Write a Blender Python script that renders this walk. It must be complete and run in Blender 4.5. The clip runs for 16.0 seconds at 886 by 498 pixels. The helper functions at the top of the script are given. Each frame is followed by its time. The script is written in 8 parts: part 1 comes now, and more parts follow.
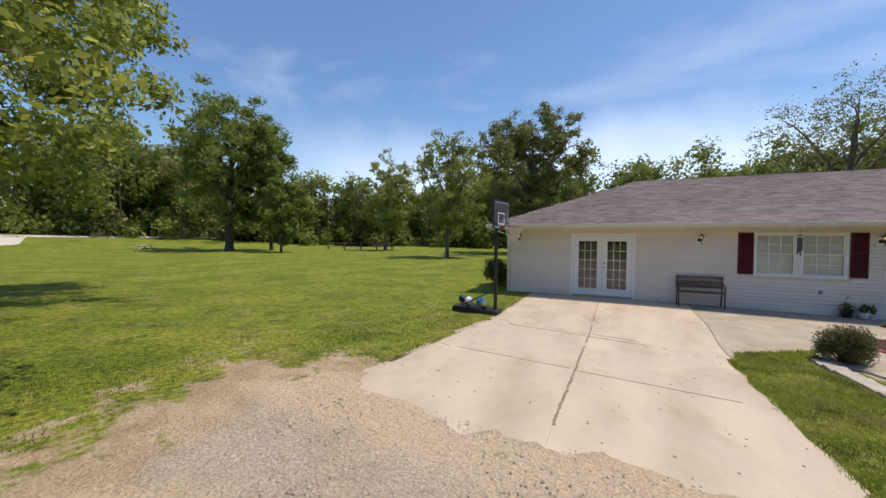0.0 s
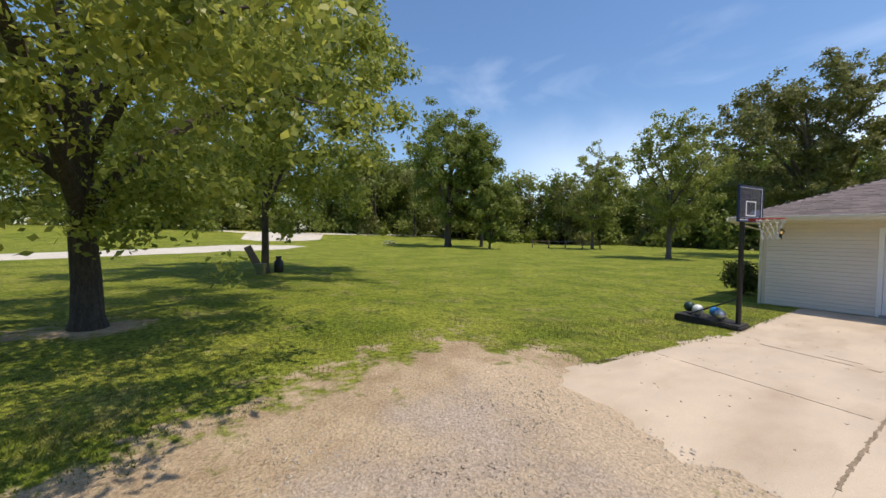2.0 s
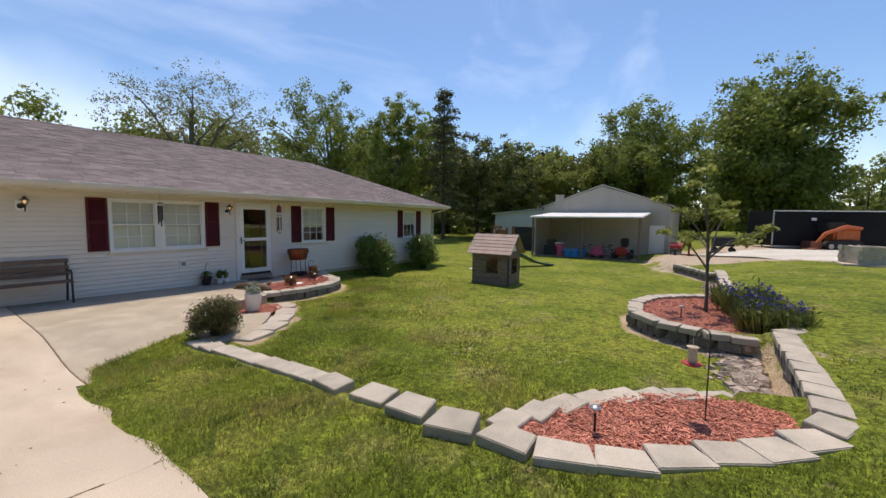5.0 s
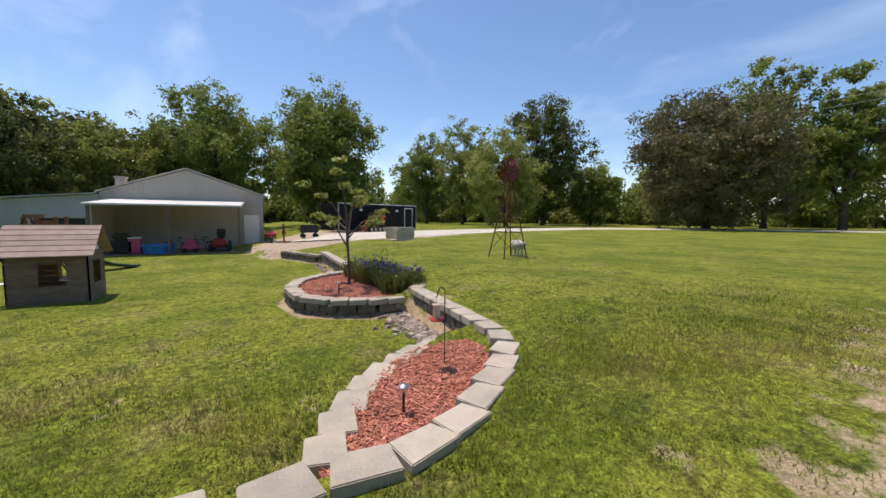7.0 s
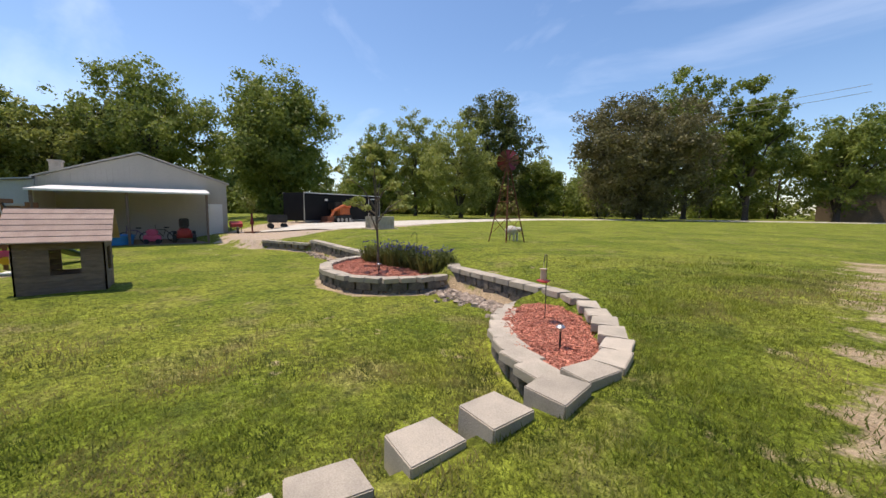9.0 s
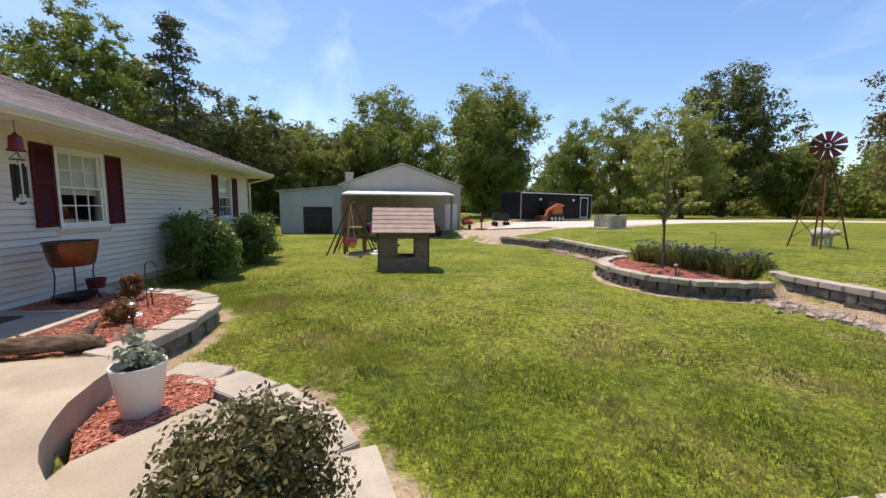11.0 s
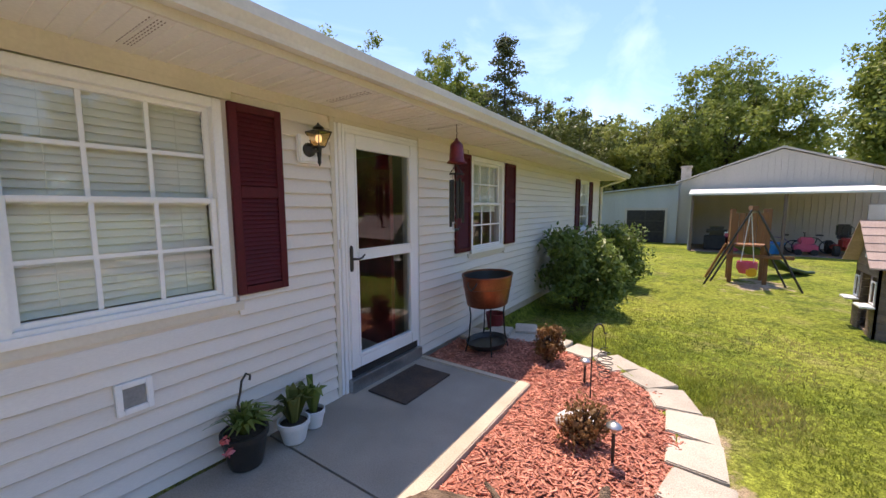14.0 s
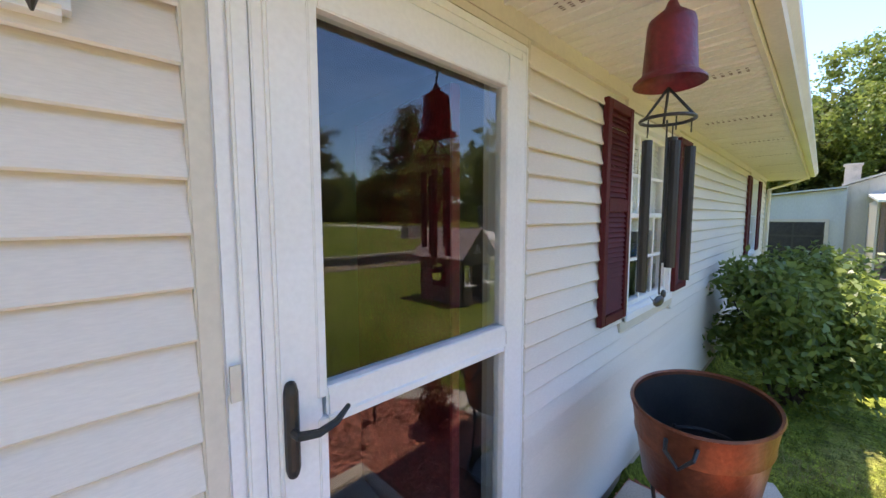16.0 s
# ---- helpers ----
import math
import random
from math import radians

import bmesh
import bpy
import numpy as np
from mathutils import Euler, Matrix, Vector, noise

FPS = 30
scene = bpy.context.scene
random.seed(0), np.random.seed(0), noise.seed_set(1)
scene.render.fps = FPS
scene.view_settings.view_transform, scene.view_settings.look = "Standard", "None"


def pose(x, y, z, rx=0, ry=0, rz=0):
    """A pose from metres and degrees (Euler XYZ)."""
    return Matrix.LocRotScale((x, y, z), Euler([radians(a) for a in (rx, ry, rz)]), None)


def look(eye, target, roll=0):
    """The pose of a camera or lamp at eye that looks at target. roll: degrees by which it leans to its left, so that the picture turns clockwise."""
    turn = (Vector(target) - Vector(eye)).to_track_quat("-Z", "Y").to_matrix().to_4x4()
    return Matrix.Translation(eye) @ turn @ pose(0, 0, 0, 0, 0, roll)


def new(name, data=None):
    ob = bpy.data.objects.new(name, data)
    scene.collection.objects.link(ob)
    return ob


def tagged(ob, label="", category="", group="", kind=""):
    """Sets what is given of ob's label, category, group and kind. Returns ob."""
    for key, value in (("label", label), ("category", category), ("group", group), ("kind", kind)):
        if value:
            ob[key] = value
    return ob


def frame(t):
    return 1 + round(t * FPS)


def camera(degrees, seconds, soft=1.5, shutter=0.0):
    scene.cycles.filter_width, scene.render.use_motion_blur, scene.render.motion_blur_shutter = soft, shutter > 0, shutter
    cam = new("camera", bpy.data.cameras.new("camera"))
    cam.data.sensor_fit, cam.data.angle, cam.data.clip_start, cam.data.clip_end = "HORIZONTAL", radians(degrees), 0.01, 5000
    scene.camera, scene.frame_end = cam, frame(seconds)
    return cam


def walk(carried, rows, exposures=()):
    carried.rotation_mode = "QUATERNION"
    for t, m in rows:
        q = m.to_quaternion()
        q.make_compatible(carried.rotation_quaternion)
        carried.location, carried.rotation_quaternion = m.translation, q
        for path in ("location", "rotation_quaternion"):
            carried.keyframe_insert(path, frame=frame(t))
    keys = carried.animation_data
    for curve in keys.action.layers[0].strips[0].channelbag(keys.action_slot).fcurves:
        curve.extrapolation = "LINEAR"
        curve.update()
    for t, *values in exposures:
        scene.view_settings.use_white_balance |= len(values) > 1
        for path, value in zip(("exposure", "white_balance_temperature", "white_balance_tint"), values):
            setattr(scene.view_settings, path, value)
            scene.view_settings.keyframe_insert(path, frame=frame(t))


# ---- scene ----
cam = camera(99.3, 16.0)
PATH = [
    (0, (0.256, -0.353, 1.939), (-0.597, 1.455, 1.877), 0.4),
    (0.5, (0.248, -0.43, 1.935), (-0.945, 1.174, 1.878), 0.1),
    (1, (0.221, -0.442, 1.888), (-1.243, 0.92, 1.842), 0.1),
    (1.5, (0.183, -0.447, 1.897), (-1.439, 0.721, 1.828), 0.3),
    (2, (0.24, -0.325, 1.867), (-1.409, 0.804, 1.788), 0.5),
    (2.5, (0.413, -0.097, 1.87), (-0.932, 1.38, 1.767), -0.0),
    (3, (0.56, 0.287, 1.85), (-0.076, 2.179, 1.732), 0.1),
    (3.5, (0.599, 0.715, 1.827), (0.732, 2.706, 1.693), 0.2),
    (4, (0.728, 1.231, 1.782), (1.411, 3.106, 1.648), 0.4),
    (4.5, (0.828, 1.712, 1.745), (1.952, 3.361, 1.605), 0.5),
    (5, (0.936, 2.13, 1.733), (2.583, 3.253, 1.58), 0.7),
    (5.2, (0.975, 2.304, 1.712), (2.785, 3.138, 1.552), 0.7),
    (7.3, (1.513, 4.028, 1.487), (3.243, 3.041, 1.303), 0.5),
    (7.5, (1.559, 4.214, 1.458), (3.248, 3.162, 1.26), 0.5),
    (8, (1.696, 4.708, 1.397), (3.327, 3.569, 1.193), 0.5),
    (8.2, (1.741, 4.904, 1.351), (3.365, 3.755, 1.149), 0.6),
    (10.3, (2.108, 7.458, 1.305), (3.965, 6.746, 1.095), 0.5),
    (10.5, (2.206, 7.65, 1.277), (4.112, 7.082, 1.065), 0.4),
    (11, (2.335, 8.16, 1.266), (4.307, 7.911, 1.051), 0.5),
    (11.5, (2.502, 8.69, 1.287), (4.489, 8.741, 1.063), 0.3),
    (12, (2.741, 9.186, 1.333), (4.694, 9.539, 1.085), 0.3),
    (12.5, (3.117, 9.615, 1.43), (5.013, 10.19, 1.154), 0.3),
    (13, (3.534, 10.01, 1.497), (5.339, 10.828, 1.228), 0.3),
    (13.5, (4.044, 10.36, 1.521), (5.763, 11.352, 1.273), 0.1),
    (14, (4.524, 10.783, 1.495), (6.169, 11.899, 1.275), -0.2),
    (14.5, (5.007, 11.167, 1.477), (6.607, 12.351, 1.28), 0.0),
    (15, (5.504, 11.59, 1.478), (7.038, 12.862, 1.307), -0.3),
    (15.5, (5.944, 12.001, 1.49), (7.41, 13.351, 1.322), -0.2),
    (16, (6.356, 12.377, 1.533), (7.761, 13.79, 1.363), -0.1),
]
walk(cam, [(t, look(*p)) for t, *p in PATH],
     exposures=[(0, -0.06, 6700, 12.5), (2, 0.02, 6700, 12.5), (3.5, -0.01, 6700, 13), (5, -0.01, 6750, 14), (7.5, 0.06, 6850, 15), (10.5, 0.28, 6900, 16), (11, 0.32, 6900, 17),
                (12.5, 0.36, 6950, 18), (13.5, 0.6, 6950, 20), (14.5, 0.92, 6800, 20), (15.2, 1.2, 6550, 20), (16, 1.55, 6500, 17)])


# ---- light ----
SUN_DIR = Vector((0.29, 0.168, 1.0)).normalized()
world = bpy.data.worlds.new("sky")
scene.world = world
world.use_nodes = True
wn, wl = world.node_tree.nodes, world.node_tree.links
wn.clear()
sky = wn.new("ShaderNodeTexSky")
sky.sky_type, sky.sun_disc = "NISHITA", False
sky.sun_elevation = math.asin(SUN_DIR.z)
sky.sun_rotation = math.atan2(SUN_DIR.x, SUN_DIR.y)
sky.altitude, sky.air_density, sky.dust_density, sky.ozone_density = 250, 1.0, 0.7, 2.4
wcoord = wn.new("ShaderNodeTexCoord")
wmap = wn.new("ShaderNodeMapping")
wmap.inputs["Rotation"].default_value = (0.0, 0.35, 0.6)
wmap.inputs["Scale"].default_value = (0.8, 3.2, 5.0)
wnoise = wn.new("ShaderNodeTexNoise")
wnoise.inputs["Scale"].default_value, wnoise.inputs["Detail"].default_value = 1.3, 6.0
wnoise.inputs["Roughness"].default_value, wnoise.inputs["Distortion"].default_value = 0.55, 0.5
wramp = wn.new("ShaderNodeMapRange")
wramp.inputs["From Min"].default_value, wramp.inputs["From Max"].default_value = 0.52, 0.9
wramp.inputs["To Max"].default_value = 0.22
wmix = wn.new("ShaderNodeMix")
wmix.data_type = "RGBA"
wmix.inputs["B"].default_value = (10.5, 11.2, 12.2, 1)
wbg = wn.new("ShaderNodeBackground")
wbg.inputs["Strength"].default_value = 0.16
wout = wn.new("ShaderNodeOutputWorld")
wl.new(wcoord.outputs["Generated"], wmap.inputs["Vector"])
wl.new(wmap.outputs["Vector"], wnoise.inputs["Vector"])
wl.new(wnoise.outputs["Fac"], wramp.inputs["Value"])


def w_math(op, a, b=0.0):
    x = wn.new("ShaderNodeMath")
    x.operation = op
    for i, v in enumerate((a, b)):
        if isinstance(v, bpy.types.NodeSocket):
            wl.new(v, x.inputs[i])
        else:
            x.inputs[i].default_value = v
    return x.outputs[0]


def w_range(sock, a, b, c=0.0, d=1.0):
    r = wn.new("ShaderNodeMapRange")
    r.interpolation_type = "SMOOTHSTEP"
    for key, v in (("From Min", a), ("From Max", b), ("To Min", c), ("To Max", d)):
        r.inputs[key].default_value = v
    wl.new(sock, r.inputs["Value"])
    return r.outputs["Result"]


# a low bank of white cloud in the north, and thin wisps elsewhere
wsplit = wn.new("ShaderNodeSeparateXYZ")
wl.new(wcoord.outputs["Generated"], wsplit.inputs["Vector"])
wbank_noise = wn.new("ShaderNodeTexNoise")
wbank_noise.inputs["Scale"].default_value, wbank_noise.inputs["Detail"].default_value = 2.6, 5.0
wl.new(wcoord.outputs["Generated"], wbank_noise.inputs["Vector"])
wheight = w_math("ADD", wsplit.outputs["Z"], w_math("MULTIPLY", w_math("SUBTRACT", wbank_noise.outputs["Fac"], 0.5), 0.28))
wbearing = w_math("ADD", wsplit.outputs["Y"], w_math("MULTIPLY", wsplit.outputs["X"], -0.12))
wbank = w_math("MULTIPLY", w_range(wheight, 0.31, 0.15), w_range(wbearing, 0.66, 0.95, 0.0, 0.32))
wl.new(w_math("MAXIMUM", wramp.outputs["Result"], wbank), wmix.inputs["Factor"])
wsat = wn.new("ShaderNodeHueSaturation")
wsat.inputs["Saturation"].default_value, wsat.inputs["Value"].default_value = 1.14, 1.04
wl.new(sky.outputs["Color"], wsat.inputs["Color"])
wl.new(wsat.outputs["Color"], wmix.inputs["A"])
wl.new(wmix.outputs["Result"], wbg.inputs["Color"])
wl.new(wbg.outputs["Background"], wout.inputs["Surface"])

sun = new("sun", bpy.data.lights.new("sun", "SUN"))
sun.data.energy, sun.data.angle, sun.data.color = 3.9, radians(0.55), (1.0, 0.9, 0.74)
sun.matrix_world = look(SUN_DIR * 40, (0, 0, 0))


# ---- mesh building ----
class Build:
    """Collects faces for one mesh."""

    def __init__(self):
        self.v, self.f, self.n = [], [], 0

    def add(self, verts, faces):
        verts = np.asarray(verts, float)
        self.v.append(verts)
        self.f.extend([tuple(i + self.n for i in f) for f in faces])
        self.n += len(verts)
        return self

    def box(self, c, s, m=None):
        x, y, z = (0.5 * k for k in s)
        v = np.array([(-x, -y, -z), (x, -y, -z), (x, y, -z), (-x, y, -z), (-x, -y, z), (x, -y, z), (x, y, z), (-x, y, z)])
        if m is not None:
            v = v @ np.array(m.to_3x3()).T
        return self.add(v + np.array(c), [(0, 3, 2, 1), (4, 5, 6, 7), (0, 1, 5, 4), (1, 2, 6, 5), (2, 3, 7, 6), (3, 0, 4, 7)])

    def span(self, a, b):
        """A box between two corners."""
        a, b = np.minimum(a, b), np.maximum(a, b)
        return self.box((a + b) / 2, b - a)

    def prism(self, poly, z0, z1):
        k = len(poly)
        tops = z1 if hasattr(z1, "__len__") else [z1] * k
        v = [(x, y, z0) for x, y in poly] + [(x, y, t) for (x, y), t in zip(poly, tops)]
        faces = [tuple(range(k - 1, -1, -1)), tuple(range(k, 2 * k))]
        faces += [(i, (i + 1) % k, k + (i + 1) % k, k + i) for i in range(k)]
        return self.add(v, faces)

    def tube(self, pts, radii, seg=8, caps=True):
        pts = [np.array(p, float) for p in pts]
        if not hasattr(radii, "__len__"):
            radii = [radii] * len(pts)
        rings = []
        side = None
        for i, p in enumerate(pts):
            d = pts[min(i + 1, len(pts) - 1)] - pts[max(i - 1, 0)]
            d = d / max(np.linalg.norm(d), 1e-9)
            if side is None:
                side = np.cross(d, (0, 0, 1) if abs(d[2]) < 0.9 else (1, 0, 0))
            side = side - d * side.dot(d)
            side /= max(np.linalg.norm(side), 1e-9)
            up = np.cross(d, side)
            a = np.arange(seg) * 2 * np.pi / seg
            rings.append(p + radii[i] * (np.cos(a)[:, None] * side + np.sin(a)[:, None] * up))
        faces = []
        for i in range(len(pts) - 1):
            for j in range(seg):
                k = (j + 1) % seg
                faces.append((i * seg + j, i * seg + k, (i + 1) * seg + k, (i + 1) * seg + j))
        if caps:
            faces.append(tuple(range(seg - 1, -1, -1)))
            faces.append(tuple((len(pts) - 1) * seg + j for j in range(seg)))
        return self.add(np.concatenate(rings), faces)

    def lathe(self, c, profile, seg=20, sx=1.0, sy=1.0):
        a = np.arange(seg) * 2 * np.pi / seg
        v = np.concatenate([np.stack([c[0] + r * sx * np.cos(a), c[1] + r * sy * np.sin(a), np.full(seg, c[2] + z)], 1) for r, z in profile])
        faces = []
        for i in range(len(profile) - 1):
            for j in range(seg):
                k = (j + 1) % seg
                faces.append((i * seg + j, i * seg + k, (i + 1) * seg + k, (i + 1) * seg + j))
        return self.add(v, faces)

    def ball(self, c, r, seg=14, rings=9, s=(1, 1, 1)):
        prof = [(max(r * math.sin(math.pi * i / rings), 0.001), -r * math.cos(math.pi * i / rings) * s[2]) for i in range(rings + 1)]
        return self.lathe(c, prof, seg, s[0], s[1])

    def mesh(self, name, bevel=0.0, smooth=False):
        me = bpy.data.meshes.new(name)
        me.from_pydata(np.concatenate(self.v).tolist() if self.v else [], [], self.f)
        if bevel:
            bm = bmesh.new()
            bm.from_mesh(me)
            edges = [e for e in bm.edges if len(e.link_faces) == 2 and e.calc_face_angle(0) > 0.6]
            bmesh.ops.bevel(bm, geom=edges, offset=bevel, segments=2, affect="EDGES", clamp_overlap=True)
            bm.to_mesh(me)
            bm.free()
        if smooth:
            me.polygons.foreach_set("use_smooth", [True] * len(me.polygons))
            me.set_sharp_from_angle(angle=radians(40))
        me.update()
        return me


def thing(name, label, category, at=(0, 0, 0), group="", kind=""):
    """An Empty at the base of a thing."""
    ob = new(name)
    ob.location = at
    ob.empty_display_size = 0.1
    return tagged(ob, label, category, group, kind)


def part(name, b, material, parent=None, label="", bevel=0.0, smooth=False):
    """One mesh object out of a Build (in the parent's own space), under a thing or part."""
    me = b if isinstance(b, bpy.types.Mesh) else b.mesh(name, bevel, smooth)
    if material is not None and not me.materials:
        me.materials.append(material)
    ob = new(name, me)
    ob.parent = parent
    if label:
        ob["label"] = label
    return ob


def solid(name, b, material, label, category, at=(0, 0, 0), group="", kind="", bevel=0.0, smooth=False):
    """A thing of one mesh."""
    ob = part(name, b, material, None, "", bevel, smooth)
    ob.location = at
    return tagged(ob, label, category, group, kind)


# ---- materials ----
def surface(name, base, second=None, scale=6.0, rough=0.7, bump=0.0, bump_scale=40.0, metal=0.0, fine=0.25, spec=0.5,
            vary=0.0, island=0.0, stretch=(1, 1, 1), dirt=None, dirt_scale=0.7, dirt_amount=0.5):
    """Two-scale mottled surface: base and second colour by coarse noise, fine grain, bump, and optional stains."""
    m = bpy.data.materials.new(name)
    m.use_nodes = True
    n, l = m.node_tree.nodes, m.node_tree.links
    bsdf = n["Principled BSDF"]
    bsdf.inputs["Roughness"].default_value = rough
    bsdf.inputs["Metallic"].default_value = metal
    bsdf.inputs["Specular IOR Level"].default_value = spec
    second = second or tuple(k * 0.8 for k in base)
    geo = n.new("ShaderNodeNewGeometry")
    mp = n.new("ShaderNodeMapping")
    mp.inputs["Scale"].default_value = stretch
    l.new(geo.outputs["Position"], mp.inputs["Vector"])

    def noise_tex(sc, detail=5.0):
        t = n.new("ShaderNodeTexNoise")
        t.inputs["Scale"].default_value, t.inputs["Detail"].default_value = sc, detail
        l.new(mp.outputs["Vector"], t.inputs["Vector"])
        return t

    def mix(a, b, fac, kind="MIX"):
        x = n.new("ShaderNodeMix")
        x.data_type, x.blend_type = "RGBA", kind
        for key, val in (("A", a), ("B", b), ("Factor", fac)):
            if isinstance(val, bpy.types.NodeSocket):
                l.new(val, x.inputs[key])
            else:
                x.inputs[key].default_value = val
        return x.outputs["Result"]

    def spread(sock, a, b):
        r = n.new("ShaderNodeMapRange")
        r.inputs["From Min"].default_value, r.inputs["From Max"].default_value = a, b
        l.new(sock, r.inputs["Value"])
        return r.outputs["Result"]

    coarse = noise_tex(scale)
    grain = noise_tex(bump_scale, 3.0)
    col = mix((*base, 1), (*second, 1), spread(coarse.outputs["Fac"], 0.35, 0.65))
    if dirt:
        st = noise_tex(dirt_scale, 6.0)
        x = n.new("ShaderNodeMath")
        x.operation = "MULTIPLY"
        l.new(spread(st.outputs["Fac"], 0.5, 0.72), x.inputs[0])
        x.inputs[1].default_value = dirt_amount
        col = mix(col, (*dirt, 1), x.outputs[0])
    if fine:
        g = n.new("ShaderNodeMapRange")
        g.inputs["From Min"].default_value, g.inputs["From Max"].default_value = 0.3, 0.7
        g.inputs["To Min"].default_value, g.inputs["To Max"].default_value = 1 - fine, 1 + fine
        l.new(grain.outputs["Fac"], g.inputs["Value"])
        col = mix(col, g.outputs["Result"], 1.0, "MULTIPLY")
    for amount, sock in ((vary, "obj"), (island, "isl")):
        if amount:
            src = n.new("ShaderNodeObjectInfo").outputs["Random"] if sock == "obj" else geo.outputs["Random Per Island"]
            g = n.new("ShaderNodeMapRange")
            g.inputs["To Min"].default_value, g.inputs["To Max"].default_value = 1 - amount, 1 + amount
            l.new(src, g.inputs["Value"])
            col = mix(col, g.outputs["Result"], 1.0, "MULTIPLY")
    l.new(col, bsdf.inputs["Base Color"])
    if bump:
        bp = n.new("ShaderNodeBump")
        bp.inputs["Strength"].default_value, bp.inputs["Distance"].default_value = bump, 0.02
        l.new(grain.outputs["Fac"], bp.inputs["Height"])
        l.new(bp.outputs["Normal"], bsdf.inputs["Normal"])
    return m


def leaf_material(name, a, b, through_light=0.35, rough=0.5, dry=None):
    """Leaves: colour differs from leaf to leaf, some light comes through."""
    m = bpy.data.materials.new(name)
    m.use_nodes = True
    n, l = m.node_tree.nodes, m.node_tree.links
    bsdf = n["Principled BSDF"]
    geo = n.new("ShaderNodeNewGeometry")
    big = n.new("ShaderNodeTexNoise")
    big.inputs["Scale"].default_value = 0.5
    l.new(geo.outputs["Position"], big.inputs["Vector"])
    add = n.new("ShaderNodeMath")
    add.operation = "MULTIPLY_ADD"
    l.new(geo.outputs["Random Per Island"], add.inputs[0])
    add.inputs[1].default_value = 0.6
    l.new(big.outputs["Fac"], add.inputs[2])
    r = n.new("ShaderNodeMapRange")
    r.inputs["From Min"].default_value, r.inputs["From Max"].default_value = 0.35, 1.15
    l.new(add.outputs[0], r.inputs["Value"])
    mx = n.new("ShaderNodeMix")
    mx.data_type = "RGBA"
    mx.inputs["A"].default_value, mx.inputs["B"].default_value = (*a, 1), (*b, 1)
    l.new(r.outputs["Result"], mx.inputs["Factor"])
    col = mx.outputs["Result"]
    if dry:
        for scale, lo, hi, most, tint in ((0.9, 0.49, 0.6, 0.85, dry), (1.7, 0.5, 0.62, 0.75, (0.075, 0.115, 0.02)), (6.5, 0.5, 0.62, 0.4, (0.065, 0.1, 0.016)), (9.0, 0.54, 0.64, 0.6, (0.4, 0.41, 0.11))):
            spot = n.new("ShaderNodeTexNoise")
            spot.inputs["Scale"].default_value, spot.inputs["Detail"].default_value = scale, 8.0
            l.new(geo.outputs["Position"], spot.inputs["Vector"])
            edge_of = n.new("ShaderNodeMapRange")
            for key, val in (("From Min", lo), ("From Max", hi), ("To Max", most)):
                edge_of.inputs[key].default_value = val
            l.new(spot.outputs["Fac"], edge_of.inputs["Value"])
            patch = n.new("ShaderNodeMix")
            patch.data_type = "RGBA"
            patch.inputs["B"].default_value = (*tint, 1)
            l.new(edge_of.outputs["Result"], patch.inputs["Factor"])
            l.new(col, patch.inputs["A"])
            col = patch.outputs["Result"]
    l.new(col, bsdf.inputs["Base Color"])
    bsdf.inputs["Roughness"].default_value = rough
    bsdf.inputs["Specular IOR Level"].default_value = 0.3
    tr = n.new("ShaderNodeBsdfTranslucent")
    l.new(col, tr.inputs["Color"])
    ms = n.new("ShaderNodeMixShader")
    ms.inputs["Fac"].default_value = through_light
    l.new(bsdf.outputs["BSDF"], ms.inputs[1])
    l.new(tr.outputs["BSDF"], ms.inputs[2])
    l.new(ms.outputs["Shader"], n["Material Output"].inputs["Surface"])
    return m


def glass_material(name, tint=(0.85, 0.9, 0.9), gloss=1.0):
    """Window glass: clear through, mirror by Fresnel."""
    m = bpy.data.materials.new(name)
    m.use_nodes = True
    n, l = m.node_tree.nodes, m.node_tree.links
    n.remove(n["Principled BSDF"])
    t = n.new("ShaderNodeBsdfTransparent")
    t.inputs["Color"].default_value = (*tint, 1)
    g = n.new("ShaderNodeBsdfGlossy")
    g.inputs["Roughness"].default_value = 0.01
    g.inputs["Color"].default_value = (gloss, gloss, gloss, 1)
    f = n.new("ShaderNodeLayerWeight")
    f.inputs["Blend"].default_value = 0.5
    p = n.new("ShaderNodeMath")
    p.operation = "POWER"
    p.inputs[1].default_value = 4.0
    l.new(f.outputs["Facing"], p.inputs[0])
    q = n.new("ShaderNodeMath")
    q.operation = "MULTIPLY_ADD"
    q.inputs[1].default_value, q.inputs[2].default_value = 0.91, 0.09
    l.new(p.outputs[0], q.inputs[0])
    x = n.new("ShaderNodeMixShader")
    l.new(q.outputs[0], x.inputs["Fac"])
    l.new(t.outputs["BSDF"], x.inputs[1])
    l.new(g.outputs["BSDF"], x.inputs[2])
    l.new(x.outputs["Shader"], n["Material Output"].inputs["Surface"])
    return m


def glow_material(name, color, strength):
    m = bpy.data.materials.new(name)
    m.use_nodes = True
    b = m.node_tree.nodes["Principled BSDF"]
    b.inputs["Base Color"].default_value = (*color, 1)
    b.inputs["Emission Color"].default_value = (*color, 1)
    b.inputs["Emission Strength"].default_value = strength
    return m


